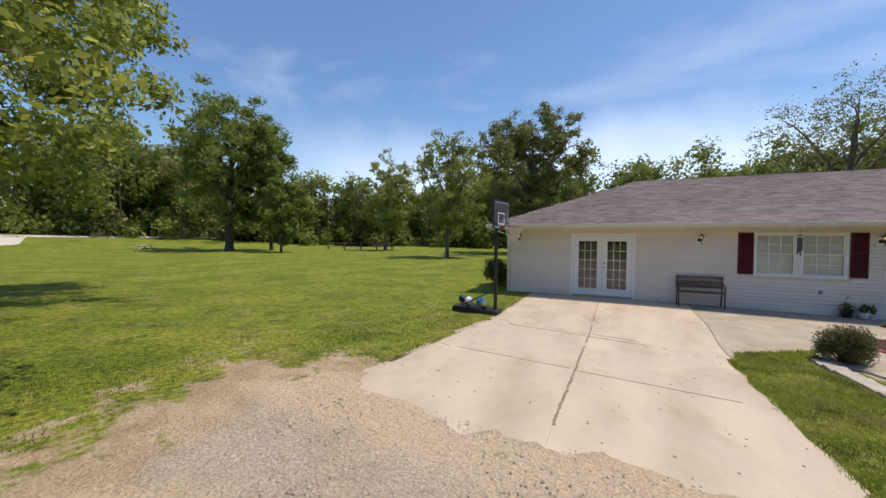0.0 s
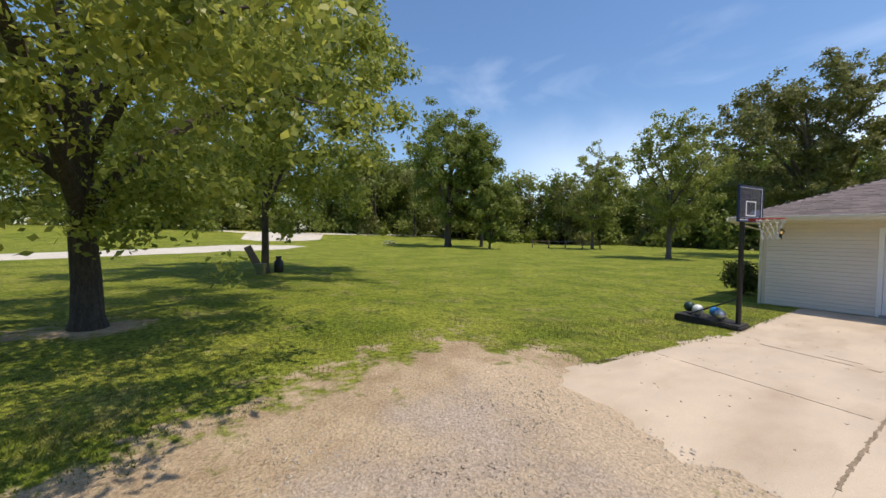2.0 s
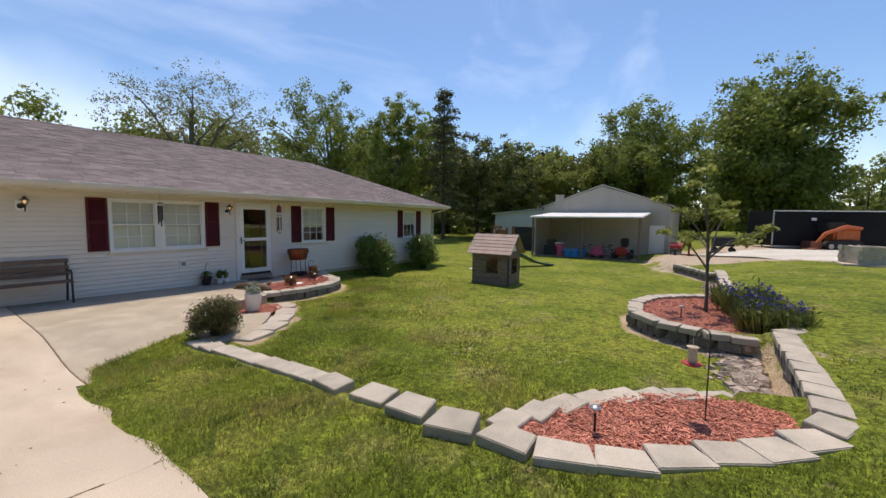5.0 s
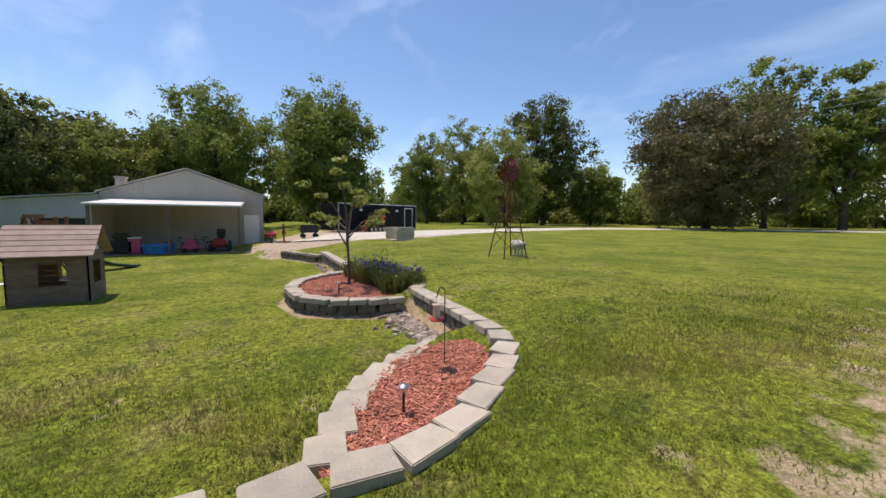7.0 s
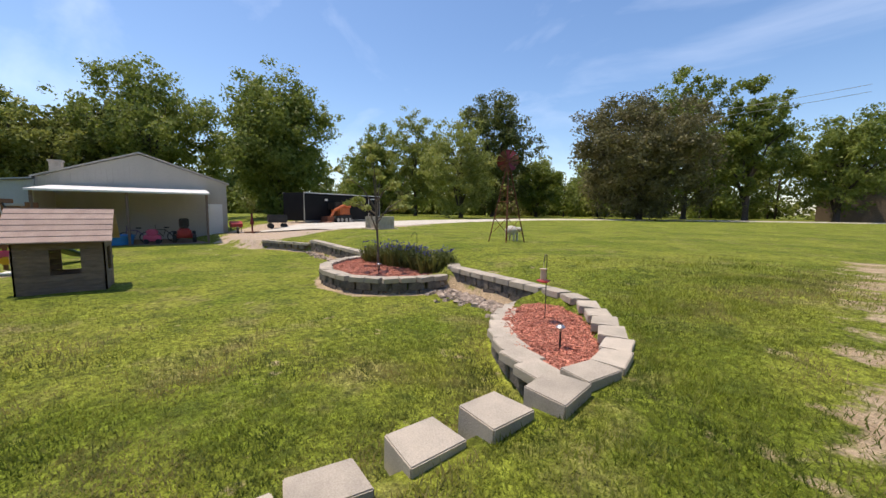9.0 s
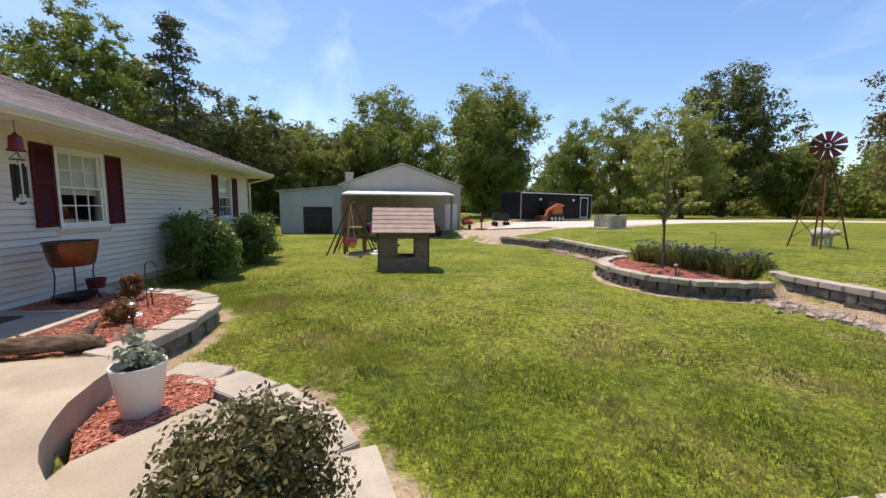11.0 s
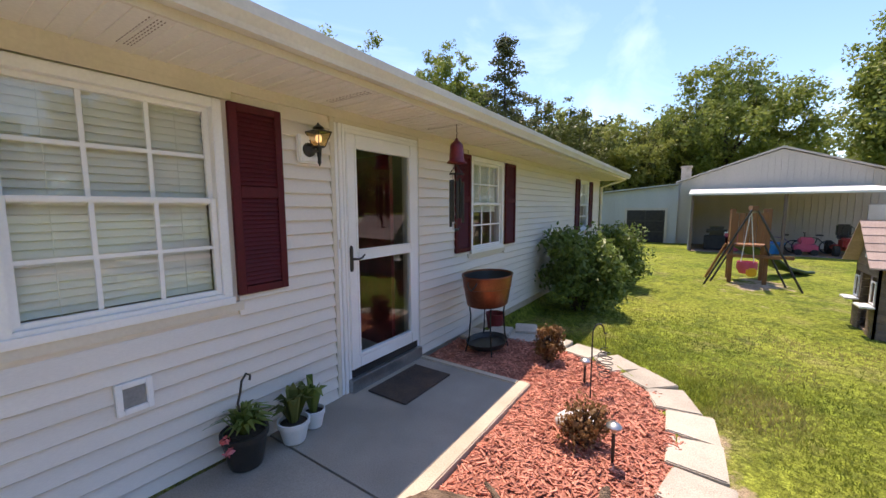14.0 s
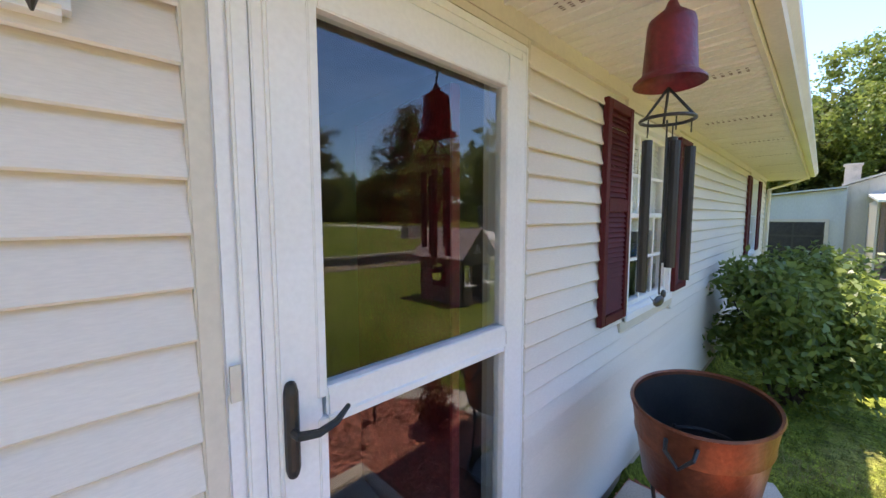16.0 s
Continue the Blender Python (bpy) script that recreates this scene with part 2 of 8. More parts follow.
SIDING = surface("vinyl_siding", (0.8, 0.735, 0.655), (0.76, 0.695, 0.615), 1.5, 0.5, 0.05, 90, fine=0.04, vary=0.025, stretch=(0.5, 0.5, 3), dirt=(0.64, 0.57, 0.48), dirt_amount=0.3)
TRIM = surface("cream_trim", (0.7, 0.645, 0.54), (0.65, 0.595, 0.49), 3, 0.45, 0.03, 60, fine=0.04)
SOFFIT = surface("soffit_vinyl", (0.8, 0.765, 0.69), (0.76, 0.725, 0.65), 2, 0.5, 0.03, 60, fine=0.04)
WHITE = surface("white_paint", (0.86, 0.86, 0.85), (0.82, 0.82, 0.81), 4, 0.4, 0.03, 70, fine=0.03)
GUTTER = surface("gutter_metal", (0.7, 0.67, 0.6), (0.64, 0.6, 0.53), 2, 0.4, 0.03, 50, fine=0.05)
SHINGLE = surface("asphalt_shingle", (0.20, 0.165, 0.16), (0.15, 0.125, 0.125), 2.2, 0.92, 0.35, 160, fine=0.3, island=0.22, vary=0.22, dirt=(0.12, 0.1, 0.1), dirt_scale=0.5)
MAROON = surface("maroon_plastic", (0.105, 0.012, 0.017), (0.08, 0.01, 0.014), 5, 0.62, 0.08, 80, fine=0.14, spec=0.3)
CONCRETE = surface("concrete", (0.58, 0.48, 0.37), (0.49, 0.405, 0.315), 1.1, 0.88, 0.3, 120, fine=0.12, vary=0.05, stretch=(1.5, 0.7, 1), dirt=(0.34, 0.25, 0.17), dirt_scale=1.0, dirt_amount=0.6)
CONCRETE_NEW = surface("patio_concrete", (0.43, 0.365, 0.28), (0.35, 0.295, 0.225), 1.6, 0.88, 0.3, 120, fine=0.14, vary=0.04, dirt=(0.54, 0.465, 0.37), dirt_scale=2.2, dirt_amount=0.7)
# grey concrete by the wall, darkened further for the eave's shade
PATIO_GREY_SHADED = surface("grey_shaded_patio_concrete", (0.38, 0.335, 0.28), (0.29, 0.26, 0.22), 1.8, 0.88, 0.3, 120, fine=0.14, dirt=(0.28, 0.25, 0.21), dirt_scale=1.2, dirt_amount=0.5)
JOINT_DIRT = surface("packed_dirt", (0.2, 0.15, 0.1), (0.31, 0.24, 0.17), 9, 0.95, 0.5, 90, fine=0.3)
STONE_TOP = surface("cut_stone_block", (0.5, 0.44, 0.36), (0.42, 0.37, 0.305), 5, 0.9, 0.35, 110, fine=0.14, vary=0.12, dirt=(0.28, 0.26, 0.21), dirt_scale=3)
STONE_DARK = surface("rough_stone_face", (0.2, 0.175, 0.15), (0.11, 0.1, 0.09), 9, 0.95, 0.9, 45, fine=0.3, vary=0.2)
MULCH = surface("red_mulch", (0.4, 0.15, 0.1), (0.26, 0.09, 0.06), 20, 0.95, 0.9, 70, fine=0.4)
CHIP = surface("red_wood_chip", (0.59, 0.245, 0.165), (0.45, 0.165, 0.11), 12, 0.9, 0.3, 80, fine=0.2, island=0.4)
GRAVEL = surface("gravel", (0.5, 0.45, 0.38), (0.4, 0.34, 0.27), 3, 0.95, 0.9, 60, fine=0.35, dirt=(0.42, 0.32, 0.21), dirt_scale=0.5)
PALE_GRAVEL = surface("pale_gravel_road", (0.6, 0.57, 0.5), (0.52, 0.48, 0.41), 0.8, 0.95, 0.6, 30, fine=0.2)
ROCK = surface("small_rock", (0.54, 0.44, 0.36), (0.4, 0.32, 0.26), 12, 0.9, 0.4, 90, fine=0.2, vary=0.3, island=0.35)
BARK = surface("bark", (0.10, 0.08, 0.062), (0.065, 0.05, 0.04), 6, 0.95, 1.0, 25, fine=0.35, stretch=(3, 3, 0.7))
PALE_BARK = surface("pale_bark", (0.17, 0.145, 0.115), (0.11, 0.09, 0.075), 6, 0.95, 0.8, 25, fine=0.3, stretch=(3, 3, 0.7))
LEAF = leaf_material("leaf_green", (0.125, 0.175, 0.034), (0.29, 0.335, 0.075), 0.45)
LEAF_LIGHT = leaf_material("leaf_spring", (0.2, 0.245, 0.055), (0.38, 0.4, 0.11), 0.45)
LEAF_DARK = leaf_material("leaf_dark", (0.075, 0.1, 0.026), (0.18, 0.2, 0.055), 0.32)
LEAF_NEAR = leaf_material("leaf_pear", (0.12, 0.175, 0.03), (0.5, 0.52, 0.115), 0.5, 0.4)
LEAF_BROWN = leaf_material("leaf_olive_brown", (0.14, 0.155, 0.05), (0.28, 0.28, 0.095), 0.4)
NEEDLE = leaf_material("needle", (0.075, 0.088, 0.036), (0.16, 0.165, 0.07), 0.28)
CEDAR_LEAF = leaf_material("cedar_spray", (0.11, 0.105, 0.045), (0.22, 0.2, 0.085), 0.35)
SHRUB_LEAF = leaf_material("shrub_leaf", (0.06, 0.105, 0.022), (0.24, 0.31, 0.08), 0.4, 0.4)
BOXWOOD = leaf_material("boxwood_leaf", (0.06, 0.066, 0.024), (0.21, 0.19, 0.075), 0.28, 0.35)
GRASS = leaf_material("grass_blade", (0.15, 0.198, 0.02), (0.34, 0.365, 0.056), 0.47, 0.6, (0.38, 0.31, 0.13))
BARN = surface("barn_metal", (0.47, 0.435, 0.37), (0.41, 0.38, 0.325), 0.8, 0.55, 0.05, 30, fine=0.06, stretch=(1, 1, 0.3), dirt=(0.33, 0.29, 0.23), dirt_scale=0.4, dirt_amount=0.45)
BARN_GREY = surface("shed_metal", (0.42, 0.45, 0.45), (0.36, 0.39, 0.39), 0.8, 0.5, 0.05, 30, fine=0.06, stretch=(1, 1, 0.3), dirt=(0.3, 0.3, 0.28), dirt_scale=0.5)
WHITE_METAL = surface("white_metal", (0.78, 0.77, 0.74), (0.7, 0.69, 0.66), 1, 0.5, 0.03, 30, fine=0.05)
DARK_WOOD = surface("weathered_brown_wood", (0.26, 0.185, 0.135), (0.18, 0.125, 0.092), 5, 0.85, 0.3, 60, fine=0.2, vary=0.1, stretch=(1, 1, 4))
PINK_ROOF = surface("faded_cedar_roof", (0.5, 0.37, 0.31), (0.42, 0.3, 0.25), 4, 0.85, 0.2, 60, fine=0.12, vary=0.1)
PLAY_WOOD = surface("stained_cedar", (0.3, 0.14, 0.055), (0.22, 0.1, 0.04), 4, 0.75, 0.2, 60, fine=0.15, vary=0.12, stretch=(3, 3, 0.6))
GREY_WOOD = surface("grey_driftwood", (0.26, 0.18, 0.12), (0.1, 0.062, 0.04), 9, 0.9, 0.8, 50, fine=0.35, stretch=(4, 0.6, 4))
BENCH_WOOD = surface("bench_wood", (0.2, 0.13, 0.1), (0.14, 0.095, 0.075), 4, 0.75, 0.2, 50, fine=0.2, stretch=(0.6, 4, 4))
BLACK = surface("black_metal", (0.018, 0.018, 0.018), (0.028, 0.026, 0.024), 8, 0.4, 0.05, 80, fine=0.15)
TRAILER = surface("black_panel", (0.008, 0.008, 0.01), (0.012, 0.012, 0.014), 1, 0.5, 0.02, 20, fine=0.1, spec=0.15)
RUST = surface("rusty_steel", (0.22, 0.075, 0.035), (0.13, 0.05, 0.03), 8, 0.8, 0.3, 60, metal=0.3, fine=0.3)
COPPER = surface("copper_brown", (0.26, 0.085, 0.038), (0.14, 0.045, 0.022), 5, 0.38, 0.1, 50, metal=0.6, fine=0.15)
ORANGE = surface("orange_paint", (0.55, 0.13, 0.03), (0.42, 0.1, 0.03), 4, 0.5, 0.1, 50, fine=0.15)
RUBBER = surface("rubber", (0.02, 0.02, 0.02), (0.035, 0.033, 0.03), 8, 0.85, 0.3, 60, fine=0.2)
RED = surface("red_paint", (0.42, 0.03, 0.03), (0.33, 0.025, 0.025), 5, 0.5, 0.05, 60, fine=0.1)
DARK_RED = surface("dark_red_enamel", (0.2, 0.018, 0.022), (0.13, 0.012, 0.016), 7, 0.45, 0.15, 60, fine=0.2)
PINK = surface("pink_plastic", (0.6, 0.08, 0.17), (0.55, 0.07, 0.15), 4, 0.4, 0, 50, fine=0.05)
YELLOW = surface("yellow_plastic", (0.75, 0.4, 0.02), (0.7, 0.36, 0.02), 4, 0.4, 0, 50, fine=0.05)
BLUE = surface("blue_plastic", (0.03, 0.25, 0.6), (0.025, 0.2, 0.5), 4, 0.4, 0, 50, fine=0.05)
PURPLE = surface("purple_plastic", (0.12, 0.05, 0.2), (0.1, 0.04, 0.17), 4, 0.4, 0, 50, fine=0.05)
DARK_GREEN = surface("dark_green_plastic", (0.02, 0.06, 0.045), (0.016, 0.05, 0.038), 4, 0.45, 0, 50, fine=0.08)
WHITE_PLASTIC = surface("white_plastic", (0.78, 0.78, 0.77), (0.74, 0.74, 0.73), 4, 0.35, 0.02, 60, fine=0.03)
VENT_GREY = surface("vent_grille", (0.3, 0.29, 0.28), (0.24, 0.235, 0.23), 10, 0.7, 0.1, 60, fine=0.1)
NET = surface("net_cord", (0.75, 0.74, 0.72), (0.65, 0.64, 0.62), 30, 0.9, 0, 60, fine=0.1)
BOARD_BLUE = surface("dark_blue_plastic", (0.03, 0.055, 0.13), (0.024, 0.045, 0.11), 4, 0.4, 0, 50, fine=0.06)
BOARD_PANEL = glass_material("blue_tinted_acrylic", (0.5, 0.66, 0.86))
BLIND = surface("blind_slat", (0.84, 0.83, 0.75), (0.8, 0.78, 0.7), 3, 0.55, 0, 40, fine=0.04)
INTERIOR = surface("interior_paint", (0.3, 0.27, 0.23), (0.26, 0.23, 0.2), 2, 0.8, 0, 40, fine=0.05)
FLOOR_IN = surface("interior_floor", (0.2, 0.15, 0.11), (0.15, 0.11, 0.08), 2, 0.4, 0, 40, fine=0.1)
POT_SOIL = surface("potting_soil", (0.04, 0.03, 0.022), (0.06, 0.045, 0.03), 20, 1.0, 0.8, 80, fine=0.4)
FLOWER_BLUE = leaf_material("blue_petal", (0.05, 0.05, 0.22), (0.12, 0.12, 0.38), 0.3)
PETAL_PINK = leaf_material("pink_petal", (0.6, 0.12, 0.16), (0.75, 0.25, 0.25), 0.3)
DRY_LEAF = leaf_material("dry_brown_leaf", (0.16, 0.07, 0.03), (0.3, 0.17, 0.07), 0.3)
PALE_LEAF = leaf_material("pale_silver_leaf", (0.16, 0.22, 0.14), (0.42, 0.46, 0.36), 0.3)
WOOL = surface("pale_fleece", (0.6, 0.58, 0.54), (0.5, 0.48, 0.44), 12, 0.95, 0.6, 50, fine=0.15)
GLASS = glass_material("window_glass", (0.94, 0.96, 0.95))
STORM_GLASS = glass_material("storm_door_glass", (0.8, 0.84, 0.84))
FROST = glass_material("amber_lamp_glass", (0.88, 0.74, 0.52))
# unlit bulb: the weak emission stands for a highlight in the lantern
BULB_GLINT = glow_material("glint_bulb", (1.0, 0.75, 0.45), 0.9)
MILKY = surface("frosted_pane", (0.6, 0.5, 0.38), (0.55, 0.45, 0.33), 6, 0.3, 0, 40, fine=0.05)
MAT_RUG = surface("door_mat", (0.075, 0.055, 0.045), (0.11, 0.075, 0.055), 8, 0.98, 0.7, 130, fine=0.4)
STEEL = surface("bright_steel", (0.5, 0.5, 0.5), (0.42, 0.42, 0.42), 6, 0.35, 0.03, 60, metal=0.9, fine=0.1)


# ---- terrain ----
def smooth(a, b, x):
    t = np.clip((np.asarray(x, float) - a) / (b - a), 0, 1)
    return t * t * (3 - 2 * t)


# centre lines of the stone borders
RING_SW = [(3.5, 3.46), (3.57, 2.9), (3.79, 2.43), (4.14, 2.03), (4.52, 1.62), (4.97, 1.26), (5.4, 1.08), (5.85, 1.06)]
RING_NE = [(3.75, 3.5), (4.3, 3.27), (4.8, 3.0), (5.2, 2.65), (5.6, 2.2), (5.92, 1.65), (5.95, 1.35)]
TREE_BED_LINE = [(8.38, 1.3), (8.4, 1.9), (8.65, 2.6), (9.25, 3.12), (10.3, 3.25), (11.25, 2.98), (11.95, 2.3), (12.35, 1.6)]
HOUSE_BED_LINE = [(5.97, 10.88), (6.45, 10.75), (7.0, 10.69), (7.7, 10.75), (8.25, 10.99), (8.64, 11.48), (8.8, 12.1), (8.8, 12.7)]
# the sunken yard
LOW = ([(3.7, 9.3), (4.35, 9.95), (4.6, 10.2), (5.1, 10.42), (5.85, 10.54)] + HOUSE_BED_LINE +
       [(8.95, 13.25), (17, 13.25), (17, 24), (70, 30), (70, 7), (23, 3.7), (20.3, 2.95), (17.75, 1.5), (12.45, 1.5)] + TREE_BED_LINE[::-1] +
       [(8.3, 1.06), (5.98, 1.06)] + RING_NE[::-1] + [(3.6, 3.6)])


def inside_by(poly, x, y):
    """Signed distance to a polygon, positive inside."""
    x, y = np.asarray(x, float), np.asarray(y, float)
    best = np.full(x.shape, 1e9)
    inside = np.zeros(x.shape, bool)
    for (ax, ay), (bx, by) in zip(poly, poly[1:] + poly[:1]):
        dx, dy = bx - ax, by - ay
        t = np.clip(((x - ax) * dx + (y - ay) * dy) / (dx * dx + dy * dy), 0, 1)
        best = np.minimum(best, np.hypot(x - ax - t * dx, y - ay - t * dy))
        cross = (ay > y) != (by > y)
        with np.errstate(divide="ignore", invalid="ignore"):
            inside ^= cross & (x < (bx - ax) * (y - ay) / (by - ay if by != ay else 1e-9) + ax)
    return np.where(inside, best, -best)


def upper_z(x, y):
    """The drive's side: falls from the gravel towards the house and to the east."""
    base = 0.25 - 0.045 * np.clip(y, -1, 9) - 0.05 * np.clip(x, -3, 5) * smooth(-1, 3, y)
    home = -0.02 - 0.012 * np.clip(x, 0, 6)
    z = base + (home - base) * smooth(8.2, 10.4, y)
    z = z + 0.075 * smooth(2.15, 3.2, x) * smooth(4.9, 3.9, x) * smooth(8.3, 7.2, y) * smooth(0.9, 2.0, y)
    z = z + 0.06 * np.clip(-x - 50, 0, 45) * smooth(50, 75, -x) - 0.004 * np.clip(y - 24, 0, 90)
    return z


def ground_z(x, y):
    x, y = np.asarray(x, float), np.asarray(y, float)
    low = -0.31 - 0.012 * np.clip(x - 4, 0, 12)
    width = 0.14 + 0.25 * np.clip(x - 20, 0, 40)
    k = smooth(0, 1, (inside_by(LOW, x, y) + 0.04) / width)
    return upper_z(x, y) * (1 - k) + low * k


def gz(x, y):
    return float(ground_z(np.array([x]), np.array([y]))[0])


DRIVE = [(-2.68, 2.75), (2.02, 2.7), (2.02, 7.6), (2.12, 7.75), (2.3, 8.5), (3.0, 8.95), (3.6, 9.25), (4.33, 9.92), (4.6, 10.17), (5.1, 10.4),
         (5.85, 10.52), (5.97, 10.9), (5.9, 11.93), (7.56, 12.08), (7.56, 13.2), (-2.55, 13.2), (-2.5, 8.2)]
GRAVEL_PATCH = [(-3.6, 2.6), (-2.5, 3.15), (-0.5, 3.4), (0.9, 3.3), (1.2, 2.4), (1.5, 1.6), (1.65, 0.5), (1.8, -1), (2.6, -6), (-1.2, -9), (-2.2, -3.0), (-2.2, -0.6), (-3.2, 1.0)]
HOUSE_FOOT = [(-3.4, 13.3), (16.1, 13.3), (16.1, 21.2), (-3.4, 21.2)]
BED_HOUSE = [(5.99, 10.95), (6.45, 10.78), (7.0, 10.73), (7.7, 10.79), (8.23, 11.03), (8.61, 11.5), (8.78, 12.1), (8.78, 13.15), (7.65, 13.15), (7.65, 11.95), (5.93, 11.93)]
BED_OVAL = RING_SW + [(5.92, 1.2)] + RING_NE[::-1]
BED_TREE = TREE_BED_LINE + [(11.5, 0.7), (10.4, 0.3), (9.4, 0.5), (8.7, 1.0)]

# ground material: lawn with dry patches, bare dirt and gravel where it is worn off
GROUND_MAT = bpy.data.materials.new("lawn_and_dirt")
GROUND_MAT.use_nodes = True
gn, gl = GROUND_MAT.node_tree.nodes, GROUND_MAT.node_tree.links
gb = gn["Principled BSDF"]
gb.inputs["Roughness"].default_value, gb.inputs["Specular IOR Level"].default_value = 0.95, 0.15
ggeo = gn.new("ShaderNodeNewGeometry")


def g_noise(scale, detail=6.0, rough=0.6):
    t = gn.new("ShaderNodeTexNoise")
    t.inputs["Scale"].default_value, t.inputs["Detail"].default_value, t.inputs["Roughness"].default_value = scale, detail, rough
    gl.new(ggeo.outputs["Position"], t.inputs["Vector"])
    return t.outputs["Fac"]


def g_range(sock, a, b, c=0.0, d=1.0):
    r = gn.new("ShaderNodeMapRange")
    for key, v in (("From Min", a), ("From Max", b), ("To Min", c), ("To Max", d)):
        r.inputs[key].default_value = v
    gl.new(sock, r.inputs["Value"])
    return r.outputs["Result"]


def g_mix(a, b, fac, kind="MIX"):
    x = gn.new("ShaderNodeMix")
    x.data_type, x.blend_type = "RGBA", kind
    for key, v in (("A", a), ("B", b), ("Factor", fac)):
        if isinstance(v, bpy.types.NodeSocket):
            gl.new(v, x.inputs[key])
        else:
            x.inputs[key].default_value = v
    return x.outputs["Result"]


def g_math(op, a, b):
    x = gn.new("ShaderNodeMath")
    x.operation = op
    for i, v in enumerate((a, b)):
        if isinstance(v, bpy.types.NodeSocket):
            gl.new(v, x.inputs[i])
        else:
            x.inputs[i].default_value = v
    return x.outputs[0]


g_fine = g_noise(38, 4)
lawn = g_mix((0.15, 0.198, 0.021, 1), (0.262, 0.29, 0.042, 1), g_range(g_noise(0.45), 0.38, 0.62))
lawn = g_mix(lawn, (0.3, 0.25, 0.11, 1), g_range(g_noise(1.1, 8), 0.55, 0.72, 0, 0.75))
lawn = g_mix(lawn, (0.07, 0.098, 0.02, 1), g_range(g_noise(2.6, 5), 0.5, 0.66, 0, 0.65))
lawn = g_mix(lawn, g_range(g_noise(14, 5), 0.32, 0.68, 0.4, 1.5), 1.0, "MULTIPLY")
lawn = g_mix(lawn, g_range(g_noise(48, 3), 0.3, 0.7, 0.55, 1.45), 1.0, "MULTIPLY")
soil = g_mix((0.56, 0.44, 0.3, 1), (0.42, 0.31, 0.2, 1), g_range(g_noise(2.2, 7), 0.35, 0.65))
gvor = gn.new("ShaderNodeTexVoronoi")
gvor.inputs["Scale"].default_value = 60
gl.new(ggeo.outputs["Position"], gvor.inputs["Vector"])
pebble = g_mix((0.4, 0.325, 0.27, 1), (0.64, 0.55, 0.48, 1), gvor.outputs["Color"])
attr_bare = gn.new("ShaderNodeAttribute")
attr_bare.attribute_name = "bare"
attr_gravel = gn.new("ShaderNodeAttribute")
attr_gravel.attribute_name = "gravel"
soil = g_mix(soil, pebble, g_range(g_math("ADD", attr_gravel.outputs["Fac"], g_math("MULTIPLY", g_noise(1.1, 8, 0.7), 1.5)), 1.45, 1.95, 0, 0.8))
attr_sand = gn.new("ShaderNodeAttribute")
attr_sand.attribute_name = "sand"
soil = g_mix(soil, (0.62, 0.49, 0.35, 1), g_range(g_math("ADD", attr_sand.outputs["Fac"], g_math("MULTIPLY", g_noise(1.9, 9, 0.7), 1.4)), 1.1, 1.5, 0, 0.85))
soil = g_mix(soil, g_range(g_fine, 0.3, 0.7, 0.75, 1.25), 1.0, "MULTIPLY")
bare = g_range(g_math("ADD", attr_bare.outputs["Fac"], g_math("MULTIPLY", g_noise(1.7, 10, 0.68), 2.7)), 1.78, 2.02)
gl.new(g_mix(lawn, soil, bare), gb.inputs["Base Color"])
gbump = gn.new("ShaderNodeBump")
gbump.inputs["Strength"].default_value, gbump.inputs["Distance"].default_value = 1.0, 0.045
gl.new(g_math("ADD", g_fine, g_math("MULTIPLY", g_noise(9, 5), 1.2)), gbump.inputs["Height"])
gl.new(gbump.outputs["Normal"], gb.inputs["Normal"])


def bare_at(x, y):
    """How worn the lawn is: 0 full grass, 1 bare."""
    d = inside_by(GRAVEL_PATCH, x, y)
    b = smooth(-2.2, 0.5, d)
    curb = inside_by(LOW, x, y)
    ring = np.exp(-((curb - 0.24) / 0.2) ** 2) * ((x > 4) & (x < 9.3) & (y > 8.0) & (y < 12))
    pad = np.exp(-(inside_by([(4.1, 8.2), (5.3, 9.0), (6.1, 10.2), (5.6, 10.4), (3.8, 9.2)], x, y) / 0.34) ** 2) * ((y < 10.4) & (x > 4.0))
    strip = np.exp(-((curb - 0.15) / 0.16) ** 2) * ((x > 6.0) & (x < 20) & (y < 3.8))
    tree = np.exp(-(np.hypot(np.asarray(x) + 8.0, np.asarray(y) + 1.7) / 1.0) ** 2) * 0.75
    apron = smooth(-1.2, 0.6, inside_by([(20.5, 3.3), (24, 4.2), (29, 3.4), (34, 1), (36, -6), (30, -12), (24, -7), (21.5, -1)], x, y))
    play = np.exp(-(np.hypot((np.asarray(x) - 16.3) / 1.4, (np.asarray(y) - 9.6) / 1.0)) ** 2) * 0.75
    return np.clip(np.maximum.reduce([b, ring * 0.95, pad * 0.95, strip * 0.9, tree, apron, play * 0.85, 0.06 + 0 * b]), 0, 1)


def spaced(parts):
    out = []
    for a, b, step in parts:
        out.append(np.arange(a, b, step))
    return np.concatenate(out)


